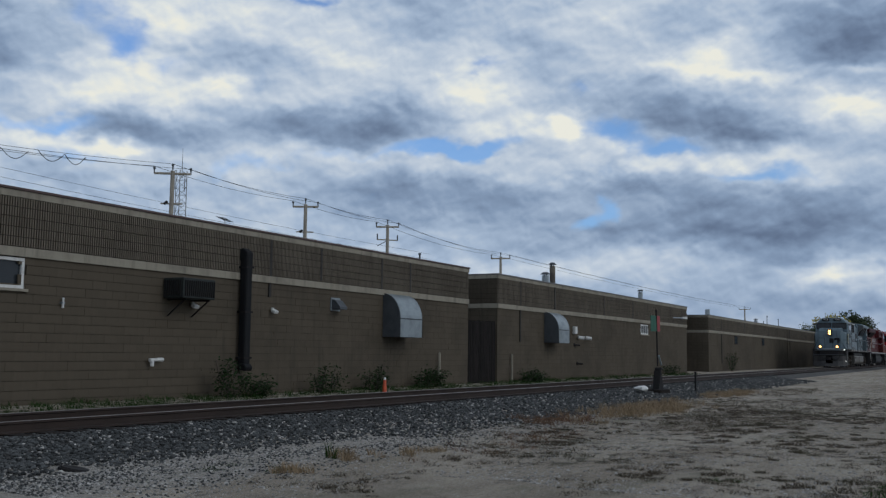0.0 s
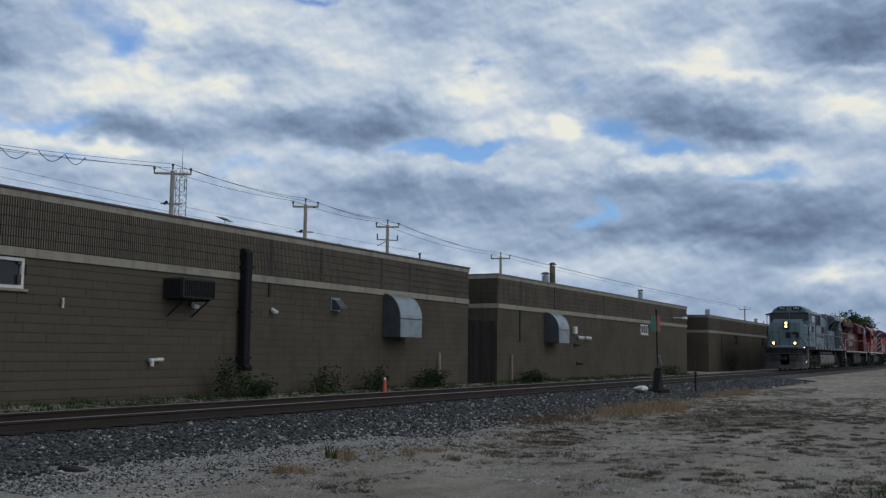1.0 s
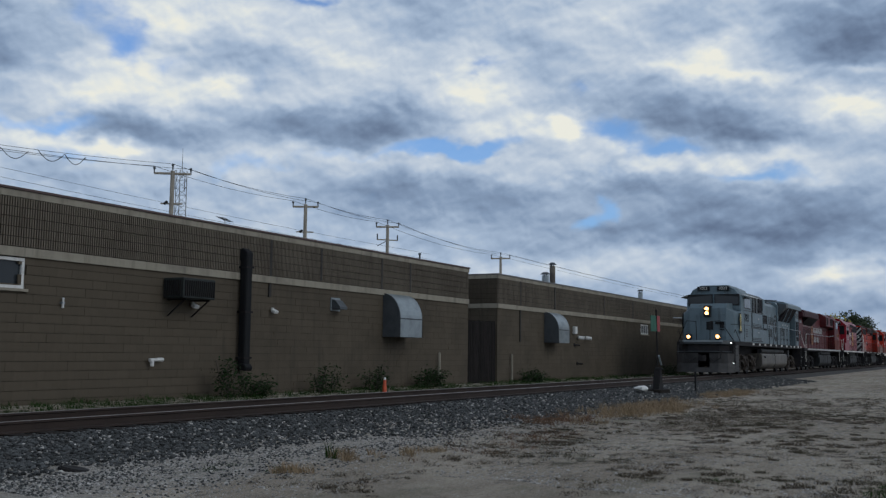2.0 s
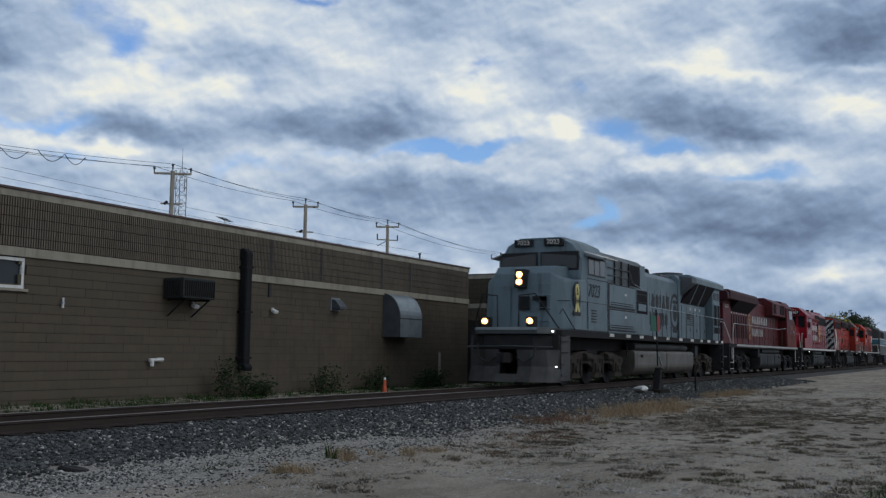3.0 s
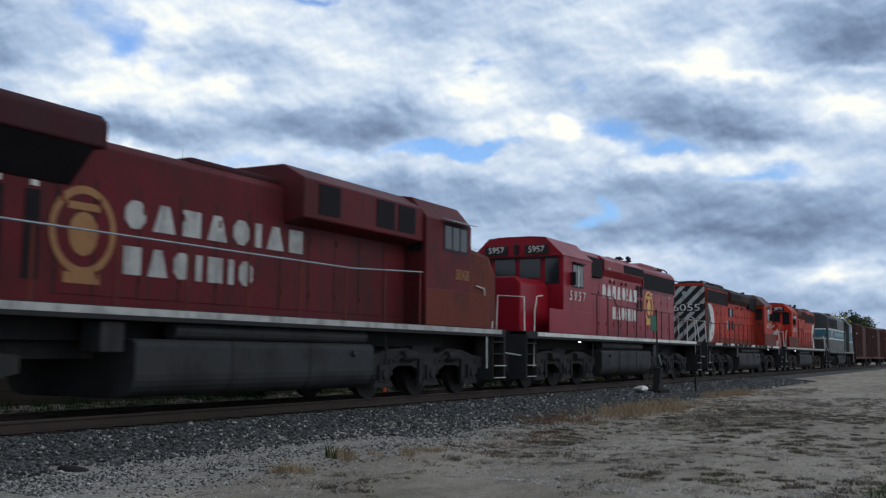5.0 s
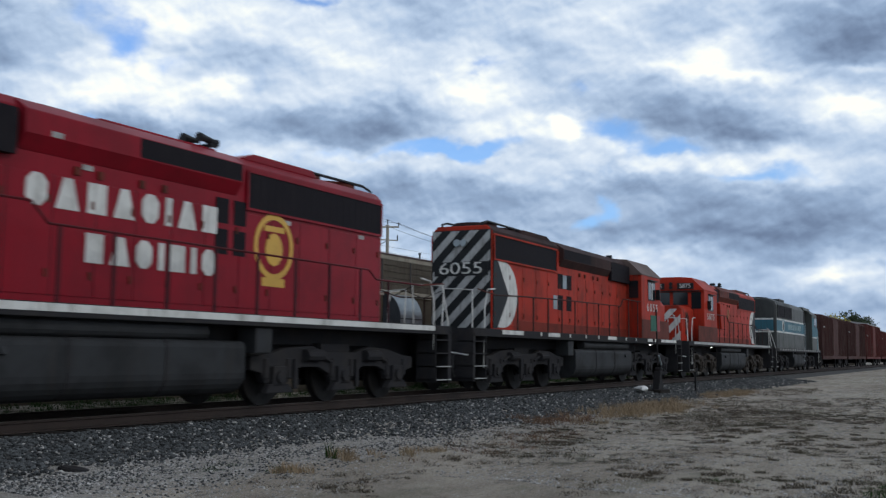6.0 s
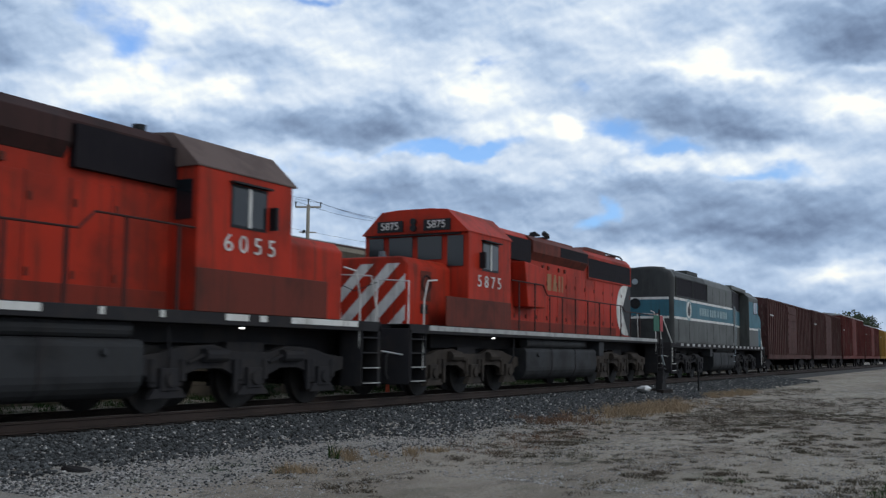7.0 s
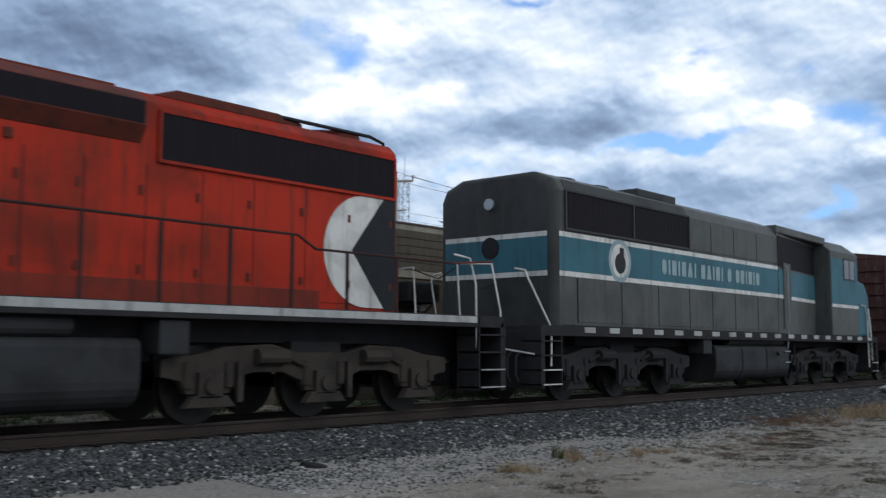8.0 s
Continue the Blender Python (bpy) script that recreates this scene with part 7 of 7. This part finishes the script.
    part("box", Shape().box(46.36, 46.68, y - 0.12, y + 0.02, 1.98, 2.34), M["whitepaint"], bx, bevel=0.015)
    part("lid", Shape().box(46.39, 46.65, y - 0.13, y - 0.12, 2.01, 2.31), M["whitepaint"], bx)
    arm = thing("yard_light", None, [], "grey yard light on a long arm over the wall", "lamp")
    part("arm", Shape().tube([(66.6, y + 0.02, 3.42), (66.6, y - 0.25, 3.46), (63.2, y - 0.4, 3.36)], 0.035, 8), M["galv"], arm)
    part("lamp_head", Shape().prism([(66.0, 3.38), (66.7, 3.40), (66.6, 3.54), (66.1, 3.52)], y - 0.42, y - 0.18, "y"), M["whitepaint"], arm, bevel=0.02)
    for x, z in ((46.6, 1.45), (47.0, 0.55)):
        pp = thing("pipe_stub", None, [], "dark pipe stub in the wall", "pipe", "pipe stubs")
        part("stub", Shape().rod((x, y + 0.03, z), (x + 0.25, y - 0.16, z - 0.02), 0.05, 10), M["iron"], pp)
        part("flange", Shape().rod((x, y + 0.04, z), (x, y - 0.0, z), 0.09, 12), M["iron"], pp)

    cone = thing("traffic_cone", None, [], "orange traffic post with a white cap near the wall", "traffic cone")
    cx, cy = 25.41, 15.4
    part("post", Shape().rod((cx, cy, -0.28), (cx, cy, 0.19), 0.075, 14, r2=0.04), M["orange"], cone)
    part("base", Shape().box(cx - 0.2, cx + 0.2, cy - 0.2, cy + 0.2, -0.33, -0.27), M["rubber"], cone, bevel=0.02)
    part("cap", Shape().rod((cx, cy, 0.19), (cx, cy, 0.27), 0.042, 12, r2=0.025), M["whitepaint"], cone)


def roof_things():
    for x, yy, z0, z1, r, cap in ((45.8, 18.3, 3.7, 5.28, 0.14, True), (44.9, 18.3, 3.7, 4.74, 0.17, True), (60.6, 18.4, 3.7, 4.85, 0.14, True), (78.4, 18.5, 3.5, 4.55, 0.18, False), (97.5, 18.5, 3.5, 4.35, 0.16, True)):
        st = thing("roof_stack", None, [], "weathered metal exhaust stack on the factory roof", "chimney", "roof stacks")
        part("pipe", Shape().rod((x, yy, z0), (x, yy, z1), r, 16), M["stackbrown"] if z1 > 5 else M["galv"], st)
        if cap:
            part("rain_cap", Shape().rod((x, yy, z1 + 0.06), (x, yy, z1 + 0.16), r * 1.5, 16, r2=r * 0.7), M["galvdark"], st)
            part("cap_strut", Shape().box(x - r, x - r + 0.03, yy - 0.02, yy + 0.02, z1 - 0.1, z1 + 0.08).box(x + r - 0.03, x + r, yy - 0.02, yy + 0.02, z1 - 0.1, z1 + 0.08), M["galvdark"], st)
    for x, yy, z in ((33.8, 19.0, 4.75), (106.0, 19.0, 5.0), (112.5, 19.0, 4.9), (109.5, 20, 4.6)):
        an = thing("roof_vent_pipe", None, [], "thin vent pipe on the flat roof", "pipe", "thin roof pipes")
        part("tube", Shape().rod((x, yy, 3.5), (x, yy, z), 0.035, 8), M["galvdark"], an)
        part("cap", Shape().rod((x, yy, z), (x, yy, z + 0.07), 0.06, 8), M["galvdark"], an)


POLE_Y = 45.0
POLES = [(47.8, 12.35, 1.15, True), (62.2, 12.15, 1.0, True), (74.3, 12.0, 1.05, False), (97.75, 11.3, 1.15, False), (225.0, 11.3, 1.6, False), (18.0, 10.6, 1.2, True)]


def utility_poles():
    tips = []
    for x, top, half, second in POLES:
        p = thing("utility_pole", None, [], "weathered wooden utility pole with crossarm and insulators", "utility pole", "utility poles behind the factory")
        part("post", Shape().rod((x, POLE_Y, -0.2), (x, POLE_Y, top), 0.19, 12, r2=0.13), M["polewood"], p)
        # crossarms stand across the line of wires
        ax, ay = 0.82, -0.57
        part("crossarm", Shape().tube([(x - ax * half, POLE_Y - ay * half, top - 0.25), (x + ax * half, POLE_Y + ay * half, top - 0.12)], 0.075, 6), M["polewood"], p)
        for k in (-1.0, 0.0, 1.0):
            bx, by, bz = x + ax * half * k, POLE_Y + ay * half * k, top - 0.2 + 0.06 * k + (0.25 if k == 0 else 0)
            part("insulator", Shape().rod((bx, by, bz), (bx, by, bz + 0.28), 0.045, 8).rod((bx, by, bz + 0.28), (bx, by, bz + 0.40), 0.085, 8), M["galvdark"], p)
        if second:
            part("lower_arm", Shape().tube([(x - 0.55, POLE_Y + 0.4, top - 2.15), (x + 0.55, POLE_Y - 0.4, top - 2.1)], 0.05, 6), M["polewood"], p)
            part("cutout", Shape().rod((x - 0.62, POLE_Y, top - 2.2), (x - 0.42, POLE_Y, top - 2.05), 0.09, 8), M["iron"], p)
        elif half < 1.1:
            part("lower_arm", Shape().tube([(x - 0.9, POLE_Y + 0.5, top - 1.35), (x + 0.9, POLE_Y - 0.5, top - 1.3)], 0.05, 6), M["polewood"], p)
            part("brace", Shape().tube([(x - 0.85, POLE_Y + 0.5, top - 1.9), (x - 0.05, POLE_Y, top - 1.4)], 0.03, 5), M["iron"], p)
            for k in (-1, 1):
                part("insulator", Shape().rod((x + 0.85 * k, POLE_Y - 0.5 * k, top - 1.3), (x + 0.85 * k, POLE_Y - 0.5 * k, top - 0.85), 0.06, 8), M["galvdark"], p)
        tips.append((x, top, half))
    order = sorted(tips)
    for k in (-1.0, 0.0, 1.0):
        for (x0, t0, h0), (x1, t1, h1) in zip(order, order[1:]):
            a = Vector((x0 + 0.82 * h0 * k, POLE_Y - 0.57 * h0 * k, t0 + (0.45 if k == 0 else 0.2)))
            b = Vector((x1 + 0.82 * h1 * k, POLE_Y - 0.57 * h1 * k, t1 + (0.45 if k == 0 else 0.2)))
            pts = [a.lerp(b, i / 12) - Vector((0, 0, 0.3 * (1 - (2 * i / 12 - 1) ** 2) * min(1.5, (b - a).length / 16))) for i in range(13)]
            s = Shape().tube(pts, 0.015, 4)
            if x0 < 20 and k != 0:
                for f in ((0.60, 0.66), (0.66, 0.71)) if k > 0 else ((0.57, 0.62), (0.62, 0.68)):
                    p, q = a.lerp(b, f[0]) - Vector((0, 0, 0.25)), a.lerp(b, f[1]) - Vector((0, 0, 0.25))
                    s.tube([p.lerp(q, i / 8) - Vector((0, 0, 0.5 * math.sin(math.pi * i / 8))) for i in range(9)], 0.02, 5)
            w = thing("power_line", s, M["wire"], "thin black overhead power line between poles", "cable", "overhead lines")
    for z in (9.9, 9.4):
        pts = [Vector((22 + 60 * i / 14, POLE_Y, z + 0.85 - 0.6 * (i / 14) - 0.3 * math.sin(math.pi * i / 14))) for i in range(15)]
        thing("telephone_line", Shape().tube(pts, 0.011, 4), M["wire"], "thin slack telephone cable below the power lines", "cable", "overhead lines")
    tw = thing("lattice_mast", None, [], "thin steel lattice antenna mast behind the factory", "antenna mast")
    x0, y0, w = 49.1, 45.6, 0.32
    legs = [(x0 - w, y0 - w), (x0 + w, y0 - w), (x0, y0 + w)]
    for lx, ly in legs:
        part("leg", Shape().rod((lx, ly, -0.2), (lx, ly, 12.6), 0.03, 6), M["steel"], tw)
    for k in range(18):
        z = 3.5 + k * 0.5
        for i in range(3):
            a, b = legs[i], legs[(i + 1) % 3]
            part("lattice_brace", Shape().rod((*a, z), (*b, z + 0.5), 0.014, 4).rod((*a, z), (*b, z), 0.012, 4), M["steel"], tw)
    part("whip_antenna", Shape().rod((x0 + 0.2, y0, 12.2), (x0 + 0.2, y0, 14.15), 0.03, 6, r2=0.012), M["steel"], tw)
    for k in (-1, 1):
        part("side_antenna", Shape().tube([(x0 + 0.45 * k, y0, 11.3), (x0 + 0.5 * k, y0, 12.5), (x0 + 0.32 * k, y0, 12.6)], 0.03, 5), M["steel"], tw)
    an = thing("roof_antenna", None, [], "small tilted television antenna above the roof", "antenna")
    part("boom", Shape().tube([(51.2, 44, 9.72), (52.3, 44, 9.55)], 0.035, 5), M["wire"], an)
    for k in range(5):
        part("element", Shape().tube([(51.3 + 0.22 * k, 43.6, 9.5), (51.3 + 0.22 * k, 44.4, 9.85)], 0.018, 4), M["wire"], an)
    part("antenna_pole", Shape().rod((51.8, 44, -0.2), (51.8, 44, 9.65), 0.03, 6), M["steel"], an)


def lineside():
    x, y = 35.6, 10.2
    g = ground_z(y)
    sw = thing("switch_stand", None, [], "black switch stand with green and red target plates beside the track", "switch stand")
    part("base_ties", Shape().box(x - 0.9, x + 0.35, y - 0.35, y - 0.1, g - 0.02, g + 0.10).box(x - 0.9, x + 0.35, y + 0.15, y + 0.4, g - 0.02, g + 0.10).box(x + 0.35, x + 1.25, y - 0.1, y + 0.1, g - 0.02, g + 0.06), M["tie"], sw)
    part("pedestal", Shape().prism([(x - 0.30, g + 0.05), (x + 0.30, g + 0.05), (x + 0.09, 0.45), (x - 0.09, 0.45)], y - 0.12, y + 0.12, "y"), M["iron"], sw, bevel=0.03)
    part("gear_head", Shape().box(x - 0.09, x + 0.09, y - 0.09, y + 0.09, 0.42, 0.56), M["iron"], sw, bevel=0.04)
    part("mast", Shape().rod((x, y, 0.6), (x - 0.12, y, 2.62), 0.028, 8), M["iron"], sw)
    part("lever", Shape().tube([(x - 0.1, y - 0.2, 0.5), (x - 0.55, y - 0.25, 0.55), (x - 0.72, y - 0.25, 0.0)], 0.035, 8), M["iron"], sw)
    part("lever_grip", Shape().tube([(x - 0.42, y - 0.25, 0.66), (x - 0.72, y - 0.25, 0.98)], 0.035, 8), M["galv"], sw)
    # the two plates stand almost in one line on the mast
    part("green_target", Shape().box(-0.42, 0.0, -0.008, 0.008, 1.84, 2.40), M["green"], sw, at=pose(x - 0.11, y, 0, 0, 0, -11.6))
    part("red_target", Shape().box(0.0, 0.36, -0.008, 0.008, 1.84, 2.40), M["red"], sw, at=pose(x - 0.11, y, 0, 0, 0, -4))
    # rock-shaped white lump stands in for a small white object not made out
    rk = rock_mesh("stone", 5, M["whitepaint"])
    rk.v = [(a * 0.42, b * 0.26, c * 0.17) for a, b, c in rk.v]
    thing("white_rock", rk, M["whitepaint"], "low white lump beside the switch stand", "rock", at=pose(33.6, 10.2, -0.13, 0, 0, 20), bevel=0.02)
    ps = thing("marker_post", None, [], "thin dark marker post in the ballast", "post")
    part("post", Shape().box(38.56, 38.62, 9.57, 9.63, -0.45, 0.34), M["iron"], ps)
    part("cap", Shape().box(38.53, 38.65, 9.56, 9.64, 0.34, 0.38), M["iron"], ps)
    lid = thing("manhole_cover", None, [], "dark round cover lying in the gravel", "cover")
    z = bumpy(8.42, 9.25)
    part("disc", Shape().rod((8.42, 9.25, z - 0.05), (8.43, 9.24, z + 0.022), 0.17, 26), M["iron"], lid, bevel=0.01)
    part("rim", Shape().rod((8.42, 9.25, z - 0.06), (8.428, 9.242, z + 0.010), 0.19, 26), M["iron"], lid)


# ---- plants ----
def blades(name, spots, mat, label, category):
    """Grass: each spot is x, y, radius, height, number of blades, lean."""
    vs, fs = [], []
    for x, y, r, h, n, lean in spots:
        for _ in range(n):
            w = rnd.uniform(0, 6.283)
            d = r * math.sqrt(rnd.random())
            bx, by = x + d * math.cos(w), y + d * math.sin(w)
            z = bumpy(bx, by) - 0.01
            hh = h * rnd.uniform(0.45, 1.15)
            t = rnd.uniform(0, 6.283)
            lx, ly = lean * hh * math.cos(t), lean * hh * math.sin(t)
            k = rnd.uniform(0, 3.14)
            wx, wy = 0.0045 * math.cos(k) * (1 + h * 2), 0.0045 * math.sin(k) * (1 + h * 2)
            n0 = len(vs)
            vs += [(bx - wx, by - wy, z), (bx + wx, by + wy, z), (bx + lx * 0.4 + wx * 0.7, by + ly * 0.4 + wy * 0.7, z + hh * 0.6), (bx + lx * 0.4 - wx * 0.7, by + ly * 0.4 - wy * 0.7, z + hh * 0.6), (bx + lx, by + ly, z + hh)]
            fs += [(n0, n0 + 1, n0 + 2, n0 + 3), (n0 + 3, n0 + 2, n0 + 4)]
    me = bpy.data.meshes.new(name)
    me.from_pydata(vs, [], fs)
    me.materials.append(mat)
    return tagged(new(name, me), label, category, kind="stuff")


def plants():
    dry, brown, green, red = [], [], [], []

    def patch(dst, x, y, rx, ry, count, r, h, n, lean=0.6):
        for _ in range(count):
            a, d = rnd.uniform(0, 6.283), math.sqrt(rnd.random())
            dst.append((x + rx * d * math.cos(a), y + ry * d * math.sin(a), r, h * rnd.uniform(0.5, 1.2), n, lean))
    for _ in range(210):
        dry.append((26.3 + rnd.gauss(0, 1.9), 7.75 + rnd.gauss(0, 0.38), 0.22, 0.22 * rnd.uniform(0.35, 1.2), 26, 0.7))
    for _ in range(40):
        red.append((20.6 + rnd.gauss(0, 0.7), 8.2 + rnd.gauss(0, 0.3), 0.2, 0.16 * rnd.uniform(0.4, 1.2), 26, 0.8))
    for _ in range(60):
        red.append((16.5 + rnd.gauss(0, 1.5), 6.9 + rnd.gauss(0, 0.3), 0.2, 0.06 * rnd.uniform(0.4, 1.2), 26, 1.1))
    # flat dark weed clumps, each apart from the next
    for _ in range(560):
        x, y = 12.5 + 17 * rnd.random() ** 1.2, rnd.uniform(1.2, 7.4)
        if noise.noise(Vector((x * 0.22, y * 0.5, 6.0))) + rnd.uniform(-0.3, 0.3) > 0.0:
            brown.append((x, y, rnd.uniform(0.08, 0.20), rnd.uniform(0.03, 0.06), rnd.randrange(70, 130), 0.9))
    patch(dry, 38.0, 8.2, 3.5, 0.6, 80, 0.2, 0.18, 28)
    patch(dry, 12.0, 7.65, 0.45, 0.35, 11, 0.10, 0.15, 26)
    patch(dry, 12.9, 7.2, 0.5, 0.3, 9, 0.10, 0.13, 24)
    patch(dry, 10.1, 7.45, 0.28, 0.2, 8, 0.09, 0.13, 30)
    patch(brown, 24.5, 5.0, 5.0, 1.6, 520, 0.20, 0.05, 26, 1.4)
    patch(brown, 30, 5.2, 7, 1.8, 300, 0.22, 0.06, 26, 1.4)
    patch(brown, 44, 7.0, 6, 0.8, 100, 0.22, 0.07, 22, 1.2)
    patch(brown, 19.0, 3.2, 2.2, 0.5, 40, 0.10, 0.05, 14, 1.1)
    patch(brown, 13.5, 5.9, 2.2, 0.7, 26, 0.09, 0.06, 14, 1.1)
    patch(green, 12.6, 0.9, 0.9, 0.35, 60, 0.08, 0.07, 16, 0.8)
    patch(green, 12.8, 2.8, 0.3, 0.2, 12, 0.07, 0.05, 14, 0.9)
    patch(green, 10.1, 7.5, 0.25, 0.15, 6, 0.07, 0.07, 16, 0.8)
    patch(green, 9.2, 8.2, 1.1, 0.25, 26, 0.08, 0.035, 12, 1.0)
    patch(green, 11.6, 7.9, 0.1, 0.08, 3, 0.05, 0.26, 10, 0.35)
    # scattered low weeds in the dirt
    for _ in range(3200):
        x, y = 9 + 32 * rnd.random() ** 1.3, rnd.uniform(0.3, 8.6)
        if noise.noise(Vector((x * 0.25, y * 0.55, 1.7))) + rnd.uniform(-0.25, 0.25) > 0.08:
            brown.append((x, y, rnd.uniform(0.06, 0.17), rnd.uniform(0.025, 0.05), rnd.randrange(26, 52), 1.3))
    blades("dry_grass", dry, M["dry"], "straw-coloured dry grass tufts in the gravel", "dry grass")
    blades("reddish_grass", red, M["redgrass"], "reddish-brown dry grass patches in the gravel", "dry grass")
    blades("low_weeds", brown, M["brownweed"], "low brown weeds flattened in the dirt", "weeds")
    # green strip between track and wall
    for _ in range(2600):
        x = 4 + 62 * rnd.random() ** 1.3
        y = rnd.uniform(15.0, 17.35)
        green.append((x, y, 0.16, rnd.uniform(0.06, 0.15) * (1.3 if y > 16.8 else 1.0), 15, 0.8))
    blades("grass_strip", green, M["grass"], "green grass strip along the factory wall", "grass")
    # bushes against the wall
    spots = [(20.4, 0.5, 0.95, 0.55), (21.3, 0.75, 0.45, 0.5), (24.6, 0.5, 0.75, 0.6), (27.3, 0.45, 0.72, 0.5), (30.6, 0.2, 0.6, 0.25), (31.3, 0.18, 0.6, 0.22), (39.6, 0.45, 0.55, 0.6), (62.0, 1.2, 0.55, 1.8), (79.5, 0.9, 1.3, 1.2), (40.6, 0.4, 0.4, 0.6)]
    for x, r, h, wide in spots:
        b = thing("bush", None, [], "dark green leafy weed bush against the factory wall", "bush", "bushes along the wall")
        gz = ground_z(16.9)
        st = Shape()
        s = Shape()
        for _ in range(9):
            a = rnd.uniform(-1, 1)
            tip = (x + a * wide, 16.9 + rnd.uniform(-0.35, 0.3), gz + h * rnd.uniform(0.55, 1.1))
            st.rod((x + a * 0.3, 16.95, gz), tip, 0.012, 4)
            for _ in range(55):
                f = rnd.random() ** 0.7
                c = Vector((x + a * (0.3 + f * (wide - 0.3)), 16.95, gz)).lerp(Vector(tip), f) + Vector((rnd.gauss(0, 0.11), rnd.gauss(0, 0.11), rnd.gauss(0, 0.08)))
                c.z = max(c.z, gz + 0.03)
                u = Vector((rnd.uniform(-1, 1), rnd.uniform(-1, 1), rnd.uniform(-0.6, 0.6))).normalized()
                w = u.orthogonal().normalized()
                l = rnd.uniform(0.03, 0.07)
                s.face([c - u * l, c + w * l * 0.45, c + u * l, c - w * l * 0.45])
        part("stem", st, M["bark"], b)
        tagged(part("leaves", s, M["weed"], b), kind="stuff")


def tree(x, y, h, spread, yellow, seed, label):
    r = random.Random(seed)
    t = thing("tree", None, [], label, "tree", "far trees")
    g = -0.1
    part("trunk", Shape().rod((x, y, g), (x, y, g + h * 0.4), h * 0.035, 8, r2=h * 0.022), M["bark"], t)
    limbs, leaves = Shape(), Shape()
    for _ in range(16):
        a = r.uniform(0, 6.283)
        reach = spread * r.uniform(0.35, 1.0)
        tip = Vector((x + reach * math.cos(a), y + reach * math.sin(a), g + h * r.uniform(0.45, 1.0) * (1.0 - 0.22 * reach / spread)))
        base = Vector((x, y, g + h * r.uniform(0.22, 0.4)))
        limbs.rod(base, tip, h * 0.012, 5, r2=h * 0.004)
        for _ in range(9):
            c0 = base.lerp(tip, r.uniform(0.45, 1.08)) + Vector((r.gauss(0, 0.10), r.gauss(0, 0.10), r.gauss(0, 0.06))) * h
            for _ in range(46):
                c = c0 + Vector((r.gauss(0, 0.055), r.gauss(0, 0.055), r.gauss(0, 0.04))) * h
                u = Vector((r.uniform(-1, 1), r.uniform(-1, 1), r.uniform(-1, 1))).normalized()
                w = u.orthogonal().normalized()
                l = h * r.uniform(0.016, 0.034)
                leaves.face([c - u * l, c + w * l * 0.6, c + u * l, c - w * l * 0.6])
    part("limbs", limbs, M["bark"], t)
    tagged(part("crown", leaves, M["leafy"] if yellow else M["leaf"], t), kind="stuff")


def far_things():
    tree(284, 33.6, 13.2, 2.8, True, 3, "far tree with yellowing leaves behind the track")
    tree(289, 31.0, 14.0, 2.6, False, 4, "far dark green tree behind the track")
    tree(294, 29.2, 12.4, 2.4, False, 5, "far dark green tree behind the track")
    tree(268, 37.2, 10.0, 1.2, False, 8, "far dark green tree behind the track")
    for k in range(16):
        tree(420 + rnd.uniform(-40, 60), -150 + k * 12 + rnd.uniform(-5, 5), rnd.uniform(7, 11), rnd.uniform(4, 6), False, 20 + k, "distant tree in a low row beyond the lot")


M["redgrass"] = surface("reddish_dry_grass", (0.165, 0.10, 0.065), (0.10, 0.07, 0.05), 0.7, 3, 40, 0.85, piece=0.6, bump=0, spec=0.12)
M["brownweed"] = surface("brown_weeds", (0.078, 0.060, 0.040), (0.055, 0.053, 0.030), 0.7, 0.6, 40, 0.9, piece=0.7, bump=0)
wall_things()
roof_things()
utility_poles()
lineside()
make_stones()
plants()
far_things()


# ---- how the train runs ----
def run(t):
    """How far the train stands from its place at 5 s."""
    return -SPEED * (t - 5) - (GAIN * (t - 5) ** 2 / 2 if t < 5 else 0.0)


def motions():
    for unit, x0, turn in TRAIN:
        walk(unit, [(k * 0.25, pose(x0 + run(k * 0.25), TRACK_Y, 0, 0, 0, turn)) for k in range(33)])
    for wheel, place, way in WHEELS:
        walk(wheel, [(k / 30, pose(*place, 0, math.degrees(way * -run(k / 30) / 0.533), 0)) for k in range(241)])


motions()
